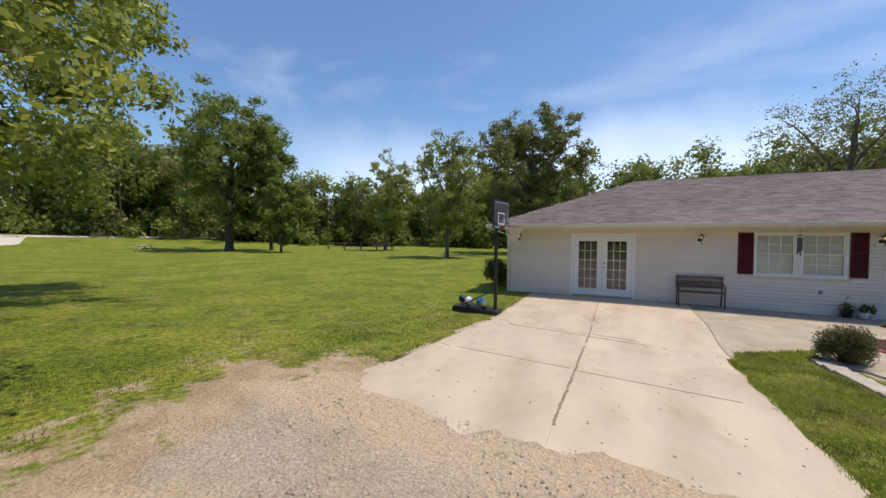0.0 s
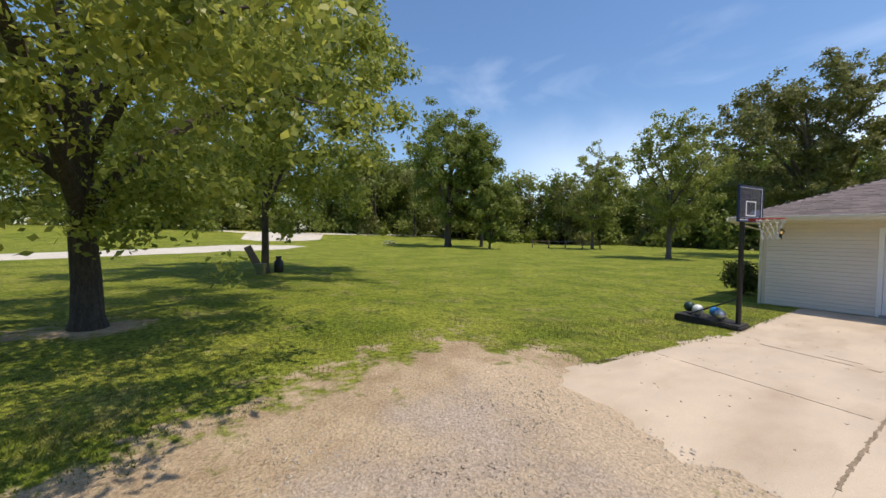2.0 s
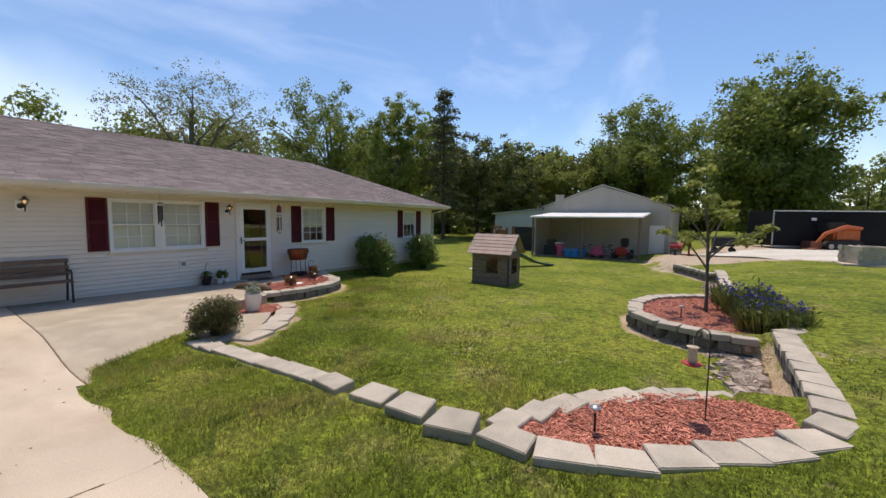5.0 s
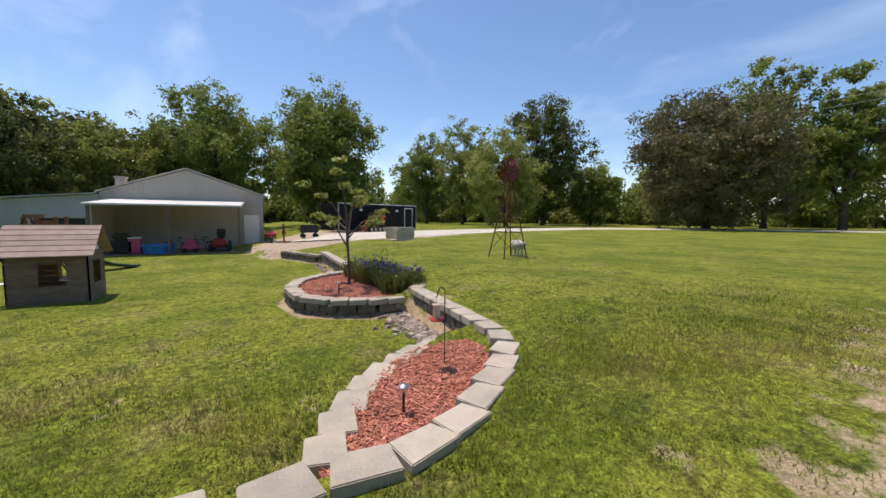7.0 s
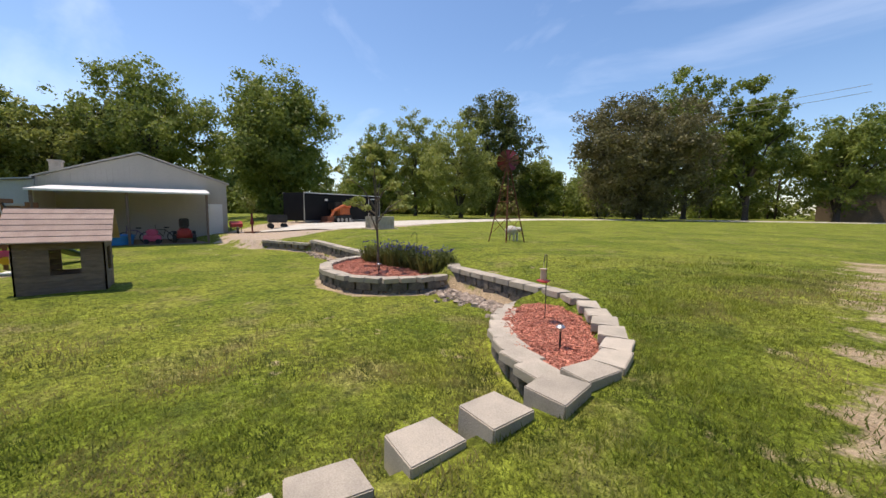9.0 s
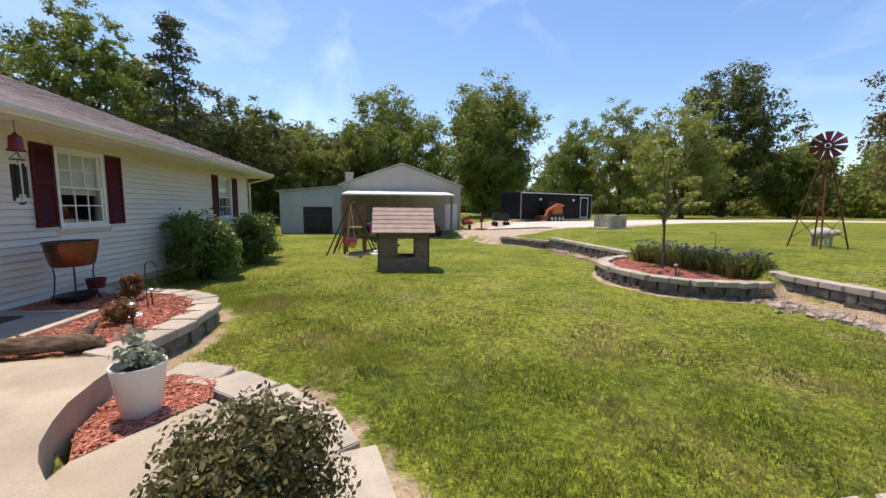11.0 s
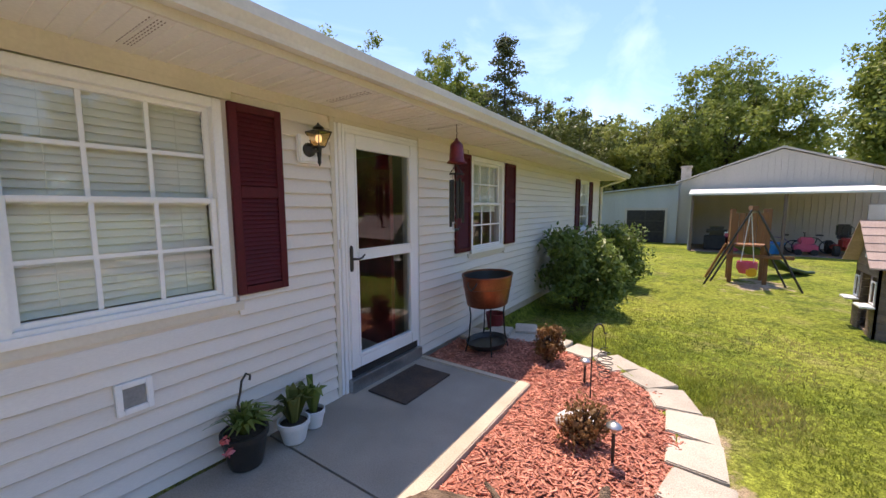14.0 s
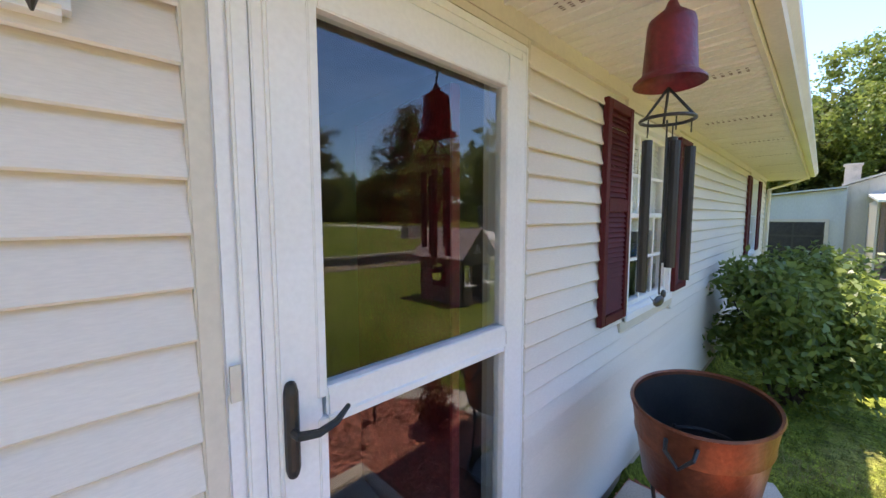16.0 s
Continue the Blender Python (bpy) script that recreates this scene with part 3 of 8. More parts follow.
gx = spaced([(-600, -150, 90), (-150, -40, 12), (-40, -10, 2.0), (-10, 21, 0.13), (21, 40, 1.0), (40, 150, 11), (150, 601, 90)])
gy = spaced([(-600, -150, 90), (-150, -30, 12), (-30, -4, 1.5), (-4, 13.4, 0.13), (13.4, 24, 1.5), (24, 50, 3), (50, 150, 12), (150, 601, 90)])
GX, GY = np.meshgrid(gx, gy)
GZ = ground_z(GX, GY)
for poly, drop in ((DRIVE, 0.07), (HOUSE_FOOT, 0.3), (BED_HOUSE, 0.14), (BED_OVAL, 0.16), (BED_TREE, 0.2), ([(5.7, 11.7), (7.9, 11.7), (7.9, 13.4), (5.7, 13.4)], 0.1), ([(7.5, 12.0), (9.05, 12.0), (9.05, 13.6), (7.5, 13.6)], 0.14)):
    ragged = 0.0
    if poly is DRIVE:
        ragged = smooth(3.6, 2.9, GY) * (0.2 + 0.16 * np.sin(GX * 2.3 + 0.6) + 0.1 * np.sin(GX * 6.1 + GY * 4.0) + 0.06 * np.sin(GX * 13.7))
    GZ = GZ - drop * smooth(0.05, 0.25, inside_by(poly, GX, GY) - ragged)
GZ = GZ - 0.28 * smooth(-0.06, 0.04, inside_by([(4.66, 10.2), (5.1, 10.42), (5.86, 10.54), (6.05, 10.3), (5.8, 9.72), (5.4, 9.62), (4.72, 10.1)], GX, GY))
GZ = GZ - 0.22 * smooth(-0.08, 0.03, inside_by([(3.8, 9.28), (4.3, 9.82), (4.66, 10.16), (4.9, 9.9), (4.3, 9.1)], GX, GY))
near = smooth(40, 15, np.hypot(GX, GY))
GZ = GZ + near * 0.012 * np.sin(GX * 3.1 + np.sin(GY * 2.3)) * np.cos(GY * 2.7) * (inside_by(DRIVE, GX, GY) < -0.1)
me = bpy.data.meshes.new("ground")
ny, nx = GX.shape
idx = np.arange(ny * nx).reshape(ny, nx)
quads = np.stack([idx[:-1, :-1], idx[:-1, 1:], idx[1:, 1:], idx[1:, :-1]], -1).reshape(-1, 4)
me.from_pydata(np.stack([GX, GY, GZ], -1).reshape(-1, 3).tolist(), [], quads.tolist())
for key, vals in (("bare", bare_at(GX, GY)), ("gravel", smooth(-0.2, 0.7, inside_by(GRAVEL_PATCH, GX, GY)) + smooth(10, 20, GX)),
                  ("sand", np.exp(-((GY - 2.65 - 0.1 * np.sin(GX * 1.7)) / 0.6) ** 2) * smooth(-3.8, -2.6, GX) * smooth(2.6, 1.6, GX) + 0.3 * np.exp(-(inside_by(GRAVEL_PATCH, GX, GY) / 0.5) ** 2) * (GX < -1.5))):
    at = me.attributes.new(key, "FLOAT", "POINT")
    at.data.foreach_set("value", np.clip(vals, 0, 1).astype(np.float32).ravel())
me.polygons.foreach_set("use_smooth", [True] * len(me.polygons))
me.materials.append(GROUND_MAT)
ground = tagged(new("ground", me), "mown lawn with dry patches and bare gravel", "lawn", kind="structure")


def sheet(name, poly, material, parent=None, lift=0.0, thick=0.12, step=0.45, level=None):
    """A slab cut to a polygon whose top follows the ground."""
    bm = bmesh.new()
    face = bm.faces.new([bm.verts.new((x, y, 0)) for x, y in poly])
    if face.normal.z < 0 or face.calc_area() and sum(a[0] * b[1] - b[0] * a[1] for a, b in zip(poly, poly[1:] + poly[:1])) < 0:
        bmesh.ops.reverse_faces(bm, faces=[face])
    xs, ys = [p[0] for p in poly], [p[1] for p in poly]
    for lo, hi, axis in ((min(xs), max(xs), 0), (min(ys), max(ys), 1)):
        for k in range(1, int((hi - lo) / step) + 1):
            co = [0, 0, 0]
            co[axis] = lo + k * step
            no = [0, 0, 0]
            no[axis] = 1
            bmesh.ops.bisect_plane(bm, geom=bm.verts[:] + bm.edges[:] + bm.faces[:], plane_co=co, plane_no=no)
    top = bm.verts[:]
    co = np.array([v.co[:] for v in top])
    zs = level(co[:, 0], co[:, 1]) if level else upper_z(co[:, 0], co[:, 1])
    for v, z in zip(top, zs):
        v.co.z = z + lift
    if thick:
        r = bmesh.ops.extrude_face_region(bm, geom=bm.faces[:])
        ups = [g for g in r["geom"] if isinstance(g, bmesh.types.BMVert)]
        for v in top:
            v.co.z -= thick
        bmesh.ops.recalc_face_normals(bm, faces=bm.faces[:])
    me = bpy.data.meshes.new(name)
    bm.to_mesh(me)
    bm.free()
    me.materials.append(material)
    ob = new(name, me)
    ob.parent = parent
    return ob


drive = thing("driveway", "worn pale concrete driveway in jointed slabs", "driveway", kind="structure")
J = 0.001
for x0, x1, y0, y1 in ((-2.68, -0.31, 2.75, 5.4), (-2.66, -0.31, 5.4, 7.95), (-0.31, 2.02, 2.7, 5.35), (-0.31, 2.02, 5.35, 7.9),
                       (-2.58, -0.31, 7.95, 13.2), (-0.31, 2.1, 7.9, 13.2)):
    jag = random.Random(int(x0 * 100 + y0 * 10))
    poly = [(x0 + J, y0 + J)]
    if y0 < 3:
        poly += [(x0 + (x1 - x0) * k / 6, y0 + jag.uniform(-0.16, 0.14)) for k in range(1, 6)]
    poly += [(x1 - J, y0 + J)]
    if x1 > 2.01 and y1 < 8:
        poly += [(x1 + jag.uniform(-0.06, 0.04), y0 + (y1 - y0) * k / 7) for k in range(1, 7)]
    poly += [(x1 - J, y1 - J), (x0 + J, y1 - J)]
    if x0 < -2.5 and y1 < 8:
        poly += [(x0 + jag.uniform(-0.05, 0.05), y1 - (y1 - y0) * k / 7) for k in range(1, 7)]
    sheet("slab", poly, CONCRETE, drive, step=0.3, level=lambda x, y: upper_z(x, y) - 0.032 * smooth(3.5, 2.75, y))


def seam(points, width, seed):
    """A ragged line of dirt packed in a joint, a few millimetres proud."""
    rng = np.random.default_rng(seed)
    b = Build()
    line = []
    for (ax, ay), (bx, by) in zip(points, points[1:]):
        n = max(2, int(math.hypot(bx - ax, by - ay) / 0.07))
        line += [(ax + (bx - ax) * k / n, ay + (by - ay) * k / n) for k in range(n)]
    line.append(points[-1])
    gap = 0.0
    for (ax, ay), (bx, by) in zip(line, line[1:]):
        gap = 0.8 * gap + 0.5 * rng.normal()
        if gap > 0.9:
            continue
        d = np.array((bx - ax, by - ay))
        side = np.array((-d[1], d[0])) / np.linalg.norm(d)
        w0, w1 = width * rng.uniform(0.3, 1.0), width * rng.uniform(0.3, 1.0)
        o = rng.normal() * width * 0.25
        q = [(ax, ay) - side * (w0 - o), (bx, by) - side * (w1 - o), (bx, by) + side * (w1 + o), (ax, ay) + side * (w0 + o)]
        v = [(u[0], u[1], float(upper_z(u[0], u[1])) - 0.032 * float(smooth(3.5, 2.75, u[1])) + h) for h in (-0.004, 0.004) for u in q]
        b.add(v, [(4, 5, 6, 7), (0, 1, 5, 4), (1, 2, 6, 5), (2, 3, 7, 6), (3, 0, 4, 7)])
    tagged(part("joint_dirt", b, JOINT_DIRT, drive, "brown dirt packed in a slab joint"), kind="stuff")


seam([(-0.31, 3.4), (-0.31, 6.2), (-0.31, 9.0)], 0.02, 1)
seam([(-0.31, 9.0), (-0.31, 13.1)], 0.012, 2)
seam([(-2.55, 5.4), (-0.31, 5.4)], 0.007, 3)
seam([(-0.31, 5.35), (2.0, 5.37)], 0.008, 4)
seam([(-2.0, 7.95), (-0.31, 7.95), (1.1, 7.9)], 0.02, 5)
seam([(-2.3, 8.3), (-0.4, 8.22), (0.6, 8.2)], 0.008, 6)
seam([(2.11, 8.0), (2.11, 10.5), (2.11, 13.1)], 0.01, 7)
bits = Build()
lrng = np.random.default_rng(17)
for k in range(150):
    u = np.array((lrng.uniform(-2.4, 1.95), lrng.uniform(3.0, 10.5)))
    r, a = lrng.uniform(0.008, 0.022), lrng.uniform(0, 6.28)
    zz = float(upper_z(u[0], u[1])) - 0.032 * float(smooth(3.5, 2.75, u[1]))
    bits.prism([(u[0] + r * math.cos(a + j * 2.1) * (1, 0.6, 0.8)[j], u[1] + r * math.sin(a + j * 2.1) * (1, 0.6, 0.8)[j]) for j in range(3)], zz - 0.003, [zz + 0.004, zz + 0.007, zz + 0.003])
solid("leaf_litter", bits, JOINT_DIRT, "scattered brown leaf bits on the concrete", "litter", kind="stuff")
patio = thing("patio", "tan concrete patio with a curved edge", "patio", kind="structure")
sheet("slab", [(2.12, 7.75), (2.3, 8.5), (3.0, 8.95), (3.6, 9.25), (3.95, 9.5), (4.15, 9.7), (4.33, 9.92), (4.45, 10.05), (4.6, 10.17), (4.85, 10.3), (5.1, 10.4), (5.45, 10.48),
               (5.85, 10.53), (5.97, 10.72), (5.97, 10.9), (5.9, 11.93), (2.12, 11.93)], CONCRETE_NEW, patio, thick=0.3)
# the two wall-side slabs carry eave shade in their colour
sheet("slab", [(2.12, 11.945), (5.885, 11.945), (5.885, 13.2), (2.12, 13.2)], PATIO_GREY_SHADED, patio, thick=0.25)
sheet("slab", [(5.9, 12.06), (7.56, 12.06), (7.56, 13.2), (5.9, 13.2)], PATIO_GREY_SHADED, patio, thick=0.2)
sheet("slab", [(3.8, 8.45), (4.3, 8.5), (4.75, 8.85), (5.1, 9.2), (5.42, 9.62), (4.72, 10.12), (4.55, 10.12), (4.25, 9.88), (3.7, 9.36)], CONCRETE_NEW, patio, lift=0.035, thick=0.15, level=lambda x, y: -0.31 + 0 * x)


# ---- house ----
HX0, HX1, HY, HY1 = -3.42, 16.12, 13.22, 21.3
SOFFIT_Z, EAVE_Z, EAVE = 2.27, 2.41, 0.62
RIDGE_Y, RIDGE_Z = 17.26, 4.28
RIDGE_X0, RIDGE_X1 = 0.72, 12.1
BASE_Z = -0.12

# openings in the front wall: x0, x1, z0, z1
OPENINGS = {"french": (-1.22, 0.63, 0.0, 2.05), "window_pair": (3.74, 5.69, 0.93, 2.12), "storm": (6.63, 7.59, 0.0, 2.12),
            "window_kitchen": (8.74, 9.66, 0.93, 2.12), "window_end": (13.96, 14.82, 0.93, 2.12)}
edges = sorted(OPENINGS.values())
xs = sorted({HX0, HX1} | {k for e in edges for k in e[:2]})
# front wall as one grid of cells with the openings left out
zs = sorted({BASE_Z, 0.0, 2.5} | {k for e in edges for k in e[2:]})
solid_cell = {(i, j): not any(e[0] <= xs[i] and xs[i + 1] <= e[1] and e[2] <= zs[j] and zs[j + 1] <= e[3] for e in edges)
              for i in range(len(xs) - 1) for j in range(len(zs) - 1)}
node = lambda i, j, k: (i * len(zs) + j) * 2 + k
cells = []
for (i, j), full in solid_cell.items():
    if not full:
        continue
    cells += [(node(i, j, 0), node(i + 1, j, 0), node(i + 1, j + 1, 0), node(i, j + 1, 0)), (node(i, j, 1), node(i, j + 1, 1), node(i + 1, j + 1, 1), node(i + 1, j, 1))]
    for di, dj, (a, b) in ((-1, 0, ((i, j + 1), (i, j))), (1, 0, ((i + 1, j), (i + 1, j + 1))), (0, -1, ((i, j), (i + 1, j))), (0, 1, ((i + 1, j + 1), (i, j + 1)))):
        if not solid_cell.get((i + di, j + dj)):
            cells.append((node(*a, 0), node(*a, 1), node(*b, 1), node(*b, 0)))
wall_front = Build().add([(px, HY + 0.16 * k, pz) for px in xs for pz in zs for k in (0, 1)], cells)
house = thing("house", "long single-storey house with cream vinyl siding and a brown hip roof", "house", (0, 0, 0))
wall = part("wall", wall_front, SIDING, house, "cream vinyl front wall")


def course(x0, x1, z, face_y=HY, side=0, length=0):
    """One lap of siding: proud at its foot, with a small lip."""
    b = Build()
    prof = [(0.0, 0.016), (-0.02, 0.013), (-0.026, 0.0), (-0.03, 0.005), (-0.003, 0.106), (0.0, 0.106)]
    v = [(x0, face_y + d, z + h) for d, h in prof] + [(x1, face_y + d, z + h) for d, h in prof]
    k = len(prof)
    b.add(v, [(i, i + 1, k + i + 1, k + i) for i in range(k - 1)] + [tuple(range(k - 1, -1, -1)), tuple(range(k, 2 * k))])
    return b


FRAMES = [(a - 0.06, b + 0.06, c - 0.06, d + 0.05) for a, b, c, d in OPENINGS.values()]
FRAMES[2] = (6.515, 7.63, 0.0, 2.17)
z = BASE_Z + 0.02
while z < 2.26:
    gaps = sorted((a, b) for a, b, c, d in FRAMES if z < d and z + 0.1 > c)
    x = HX0 + 0.05
    for a, b in gaps + [(HX1 - 0.05, HX1)]:
        while a - x > 0.02:
            end = min(a, x + 3.66)
            if a - end < 0.4:
                end = a
            part("siding_course", course(x, end, z), SIDING, wall)
            x = end
        x = max(x, b)
    z += 0.1
for xc, sign in ((HX0, 1), (HX1, -1)):
    part("corner_post", Build().span((xc - 0.02 * sign, HY - 0.022, BASE_Z), (xc + 0.07 * sign, HY + 0.06, 2.3)), TRIM, wall, "cream corner post")
others = Build().prism([(HX0, HY + 0.162), (HX0 + 0.16, HY + 0.162), (HX0 + 0.16, HY1 - 0.16), (HX1 - 0.16, HY1 - 0.16), (HX1 - 0.16, HY + 0.162), (HX1, HY + 0.162), (HX1, HY1), (HX0, HY1)], BASE_Z, 2.5)
side_wall = part("wall", others, SIDING, house, "cream vinyl side and rear walls")
for xs, sg in ((HX0, -1), (HX1, 1)):
    laps = Build()
    z = BASE_Z + 0.02
    while z < 2.26:
        v = [(xs + sg * d, yy, z + h) for yy in (HY + 0.05, HY1) for d, h in ((0.0, 0.0), (0.016, 0.0), (0.003, 0.102), (0.0, 0.102))]
        laps.add(v, [(0, 1, 5, 4), (1, 2, 6, 5), (2, 3, 7, 6), (0, 3, 2, 1), (4, 5, 6, 7)])
        z += 0.1
    part("side_siding", laps, SIDING, side_wall, "lapped side siding")
part("foundation", Build().span((HX0 + 0.02, HY + 0.01, -0.8), (HX1 - 0.02, HY1 - 0.02, BASE_Z)), CONCRETE, house, "grey concrete foundation")
frieze = part("frieze", Build().span((HX0, HY - 0.03, 2.2), (HX1, HY, SOFFIT_Z)), TRIM, house, "cream frieze board under the soffit")

# soffit panels, fascia and gutter
soffit = Build()
EX0, EX1, EY, EY1 = HX0 - EAVE, HX1 + EAVE, HY - EAVE, HY1 + EAVE
SX0, SX1, SY0, SY1 = EX0 + 0.022, EX1 - 0.022, EY + 0.022, EY1 - 0.022
soffit.span((SX0, SY0, SOFFIT_Z), (SX1, HY, SOFFIT_Z + 0.02)).span((SX0, HY, SOFFIT_Z), (HX0, SY1, SOFFIT_Z + 0.02)).span((HX1, HY, SOFFIT_Z), (SX1, SY1, SOFFIT_Z + 0.02)).span((HX0, HY1, SOFFIT_Z), (HX1, SY1, SOFFIT_Z + 0.02))
sof = part("soffit", soffit, SOFFIT, house, "cream vinyl soffit")
ribs = Build()
x = EX0 + 0.1
k = 0
while x < EX1:
    ribs.span((x, EY + 0.02, SOFFIT_Z - 0.012), (x + 0.014, HY - 0.03, SOFFIT_Z))
    for off in (0.075, 0.15, 0.225):
        ribs.span((x + off, EY + 0.02, SOFFIT_Z - 0.005), (x + off + 0.006, HY - 0.03, SOFFIT_Z))
    x += 0.3
    k += 1
part("soffit_rib", ribs, SOFFIT, sof)
vents = Build()
x = 0.4
while x < 15:
    for i in range(12):
        for j in range(5):
            xx, yy = x + 0.014 * j, EY + 0.08 + 0.035 * i
            vents.span((xx, yy, SOFFIT_Z - 0.0025), (xx + 0.003, yy + 0.014, SOFFIT_Z + 0.001))
    x += 1.2
tagged(part("soffit_vent", vents, BENCH_WOOD, sof, "rows of small soffit vent slots"), kind="stuff")
fas = Build()
fas.span((EX0, EY, SOFFIT_Z - 0.01), (EX1, EY + 0.02, EAVE_Z)).span((EX0, EY1 - 0.02, SOFFIT_Z - 0.01), (EX1, EY1, EAVE_Z)).span((EX0, EY + 0.02, SOFFIT_Z - 0.01), (EX0 + 0.02, EY1 - 0.02, EAVE_Z)).span((EX1 - 0.02, EY + 0.02, SOFFIT_Z - 0.01), (EX1, EY1 - 0.02, EAVE_Z))
part("fascia", fas, TRIM, house, "cream fascia board")


def gutter_run(p, q, out):
    """A K-style gutter from p to q, hung on the fascia, open at the top."""
    p, q, out = np.array(p, float), np.array(q, float), np.array(out, float)
    prof = [(0.0, 0.0), (0.0, -0.11), (0.07, -0.115), (0.078, -0.09), (0.105, -0.05), (0.108, 0.0), (0.095, 0.004), (0.094, -0.01), (0.07, -0.1), (0.008, -0.1), (0.008, 0.0)]
    v = [(*(e + out * (d + 0.004))[:2], e[2] + h) for e in (p, q) for d, h in prof]
    k = len(prof)
    return Build().add(v, [(i, (i + 1) % k, k + (i + 1) % k, k + i) for i in range(k)] + [tuple(range(k - 1, -1, -1)), tuple(range(k, 2 * k))])


part("gutter", gutter_run((EX0 - 0.02, EY, EAVE_Z), (EX1 + 0.02, EY, EAVE_Z), (0, -1, 0)), GUTTER, house, "off-white metal gutter")
part("gutter", gutter_run((EX1, EY, EAVE_Z), (EX1, EY1, EAVE_Z), (1, 0, 0)), GUTTER, house)
part("gutter", gutter_run((EX0, EY1, EAVE_Z), (EX0, EY, EAVE_Z), (-1, 0, 0)), GUTTER, house)
for xd, sg in ((HX1, 1), (HX0, -1)):
    part("downspout", Build().tube([(xd + sg * 0.6, HY - 0.6, 2.3), (xd + sg * 0.45, HY - 0.45, 2.22), (xd + sg * 0.05, HY - 0.07, 2.05), (xd + sg * 0.05, HY - 0.07, -0.2), (xd + sg * 0.16, HY - 0.25, -0.3)], 0.035, 8), GUTTER, house, "off-white downspout")

# hip roof: boards below, shingle tabs above
roof = part("roof", Build().add([(EX0 - 0.03, EY - 0.03, EAVE_Z), (EX1 + 0.03, EY - 0.03, EAVE_Z), (EX1 + 0.03, EY1 + 0.03, EAVE_Z), (EX0 - 0.03, EY1 + 0.03, EAVE_Z),
                                 (RIDGE_X0, RIDGE_Y, RIDGE_Z), (RIDGE_X1, RIDGE_Y, RIDGE_Z)],
                                [(0, 1, 5, 4), (1, 2, 5), (2, 3, 4, 5), (3, 0, 4), (0, 3, 2, 1)]), SHINGLE, house, "brown-grey asphalt shingle roof")
rise = math.hypot(RIDGE_Y - EY, RIDGE_Z - EAVE_Z)
SLOPE = math.atan2(RIDGE_Z - EAVE_Z, RIDGE_Y - EY)
COURSE = 0.14
tabs = Build()
tab_mesh = Build().box((0.155, 0.075, 0.006), (0.304, 0.17, 0.008)).mesh("shingle")
tab_mesh.materials.append(SHINGLE)
tr = random.Random(4)
rows = int(rise / COURSE)
tilt = Matrix.Rotation(SLOPE, 4, "X")
for r in range(rows):
    s = r * COURSE
    frac = s / rise
    xa, xb = EX0 + (RIDGE_X0 - EX0) * frac, EX1 + (RIDGE_X1 - EX1) * frac
    x = xa - tr.uniform(0, 0.3)
    while x < xb - 0.02:
        w = 0.31
        y, zz = EY - 0.03 + s * math.cos(SLOPE), EAVE_Z + 0.004 + s * math.sin(SLOPE)
        lift = tr.choice((0.0, 0.0, 0.005))
        if x > xa - 0.05 and x + w < xb + 0.1:
            if r < 10 and 1.0 < x < 9.5 and r * 10 + (x - 1.0) / 0.31 < 400:
                ob = new("shingle", tab_mesh)
                ob.matrix_world = Matrix.Translation((x, y, zz + lift)) @ tilt
                ob.parent = roof
            else:
                v = np.array([(0, 0, -0.002), (0.304, 0, -0.002), (0.304, 0.17, -0.002), (0, 0.17, -0.002), (0, 0, 0.008), (0.304, 0, 0.008), (0.304, 0.17, 0.004), (0, 0.17, 0.004)])
                v = v @ np.array(tilt.to_3x3()).T + (x, y, zz + lift)
                tabs.add(v, [(4, 5, 6, 7), (0, 1, 5, 4), (3, 0, 4, 7), (1, 2, 6, 5)])
        x += w
for side in (0, 1):
    for r in range(rows):
        s = r * COURSE
        frac = s / rise
        xe = EX1 + (RIDGE_X1 - EX1) * frac if side else EX0 + (RIDGE_X0 - EX0) * frac
        ya, yb = EY + (RIDGE_Y - EY) * frac, EY1 + (RIDGE_Y - EY1) * frac
        y = ya
        while y < yb:
            zz = EAVE_Z + 0.004 + frac * (RIDGE_Z - EAVE_Z)
            sg = -1 if side else 1
            v = [(xe - 0.03 * sg, y, zz), (xe - 0.03 * sg, y + 0.304, zz), (xe + 0.13 * sg, y + 0.304, zz + 0.064), (xe + 0.13 * sg, y, zz + 0.064)]
            v = v + [(a, b, c + 0.009) for a, b, c in v]
            tabs.add(v, [(0, 1, 5, 4), (4, 5, 6, 7), (1, 2, 6, 5), (3, 0, 4, 7)])
            y += 0.31
tagged(part("shingle_field", tabs, SHINGLE, roof), kind="stuff")
caps = Build()
for a, b in (((EX0, EY, EAVE_Z), (RIDGE_X0, RIDGE_Y, RIDGE_Z)), ((EX1, EY, EAVE_Z), (RIDGE_X1, RIDGE_Y, RIDGE_Z)), ((RIDGE_X0, RIDGE_Y, RIDGE_Z), (RIDGE_X1, RIDGE_Y, RIDGE_Z))):
    a, b = np.array(a), np.array(b)
    k = int(np.linalg.norm(b - a) / 0.2)
    side = np.cross(b - a, (0, 0, 1))
    side /= np.linalg.norm(side)
    for i in range(k):
        p, q = a + (b - a) * i / k, a + (b - a) * (i + 1.3) / k
        caps.add([p - side * 0.12 + (0, 0, -0.01), p + (0, 0, 0.035), p + side * 0.12 + (0, 0, -0.01), q - side * 0.12 + (0, 0, -0.018), q + (0, 0, 0.024), q + side * 0.12 + (0, 0, -0.018)],
                 [(0, 1, 4, 3), (1, 2, 5, 4)])
tagged(part("ridge_cap", caps, SHINGLE, roof), kind="stuff")
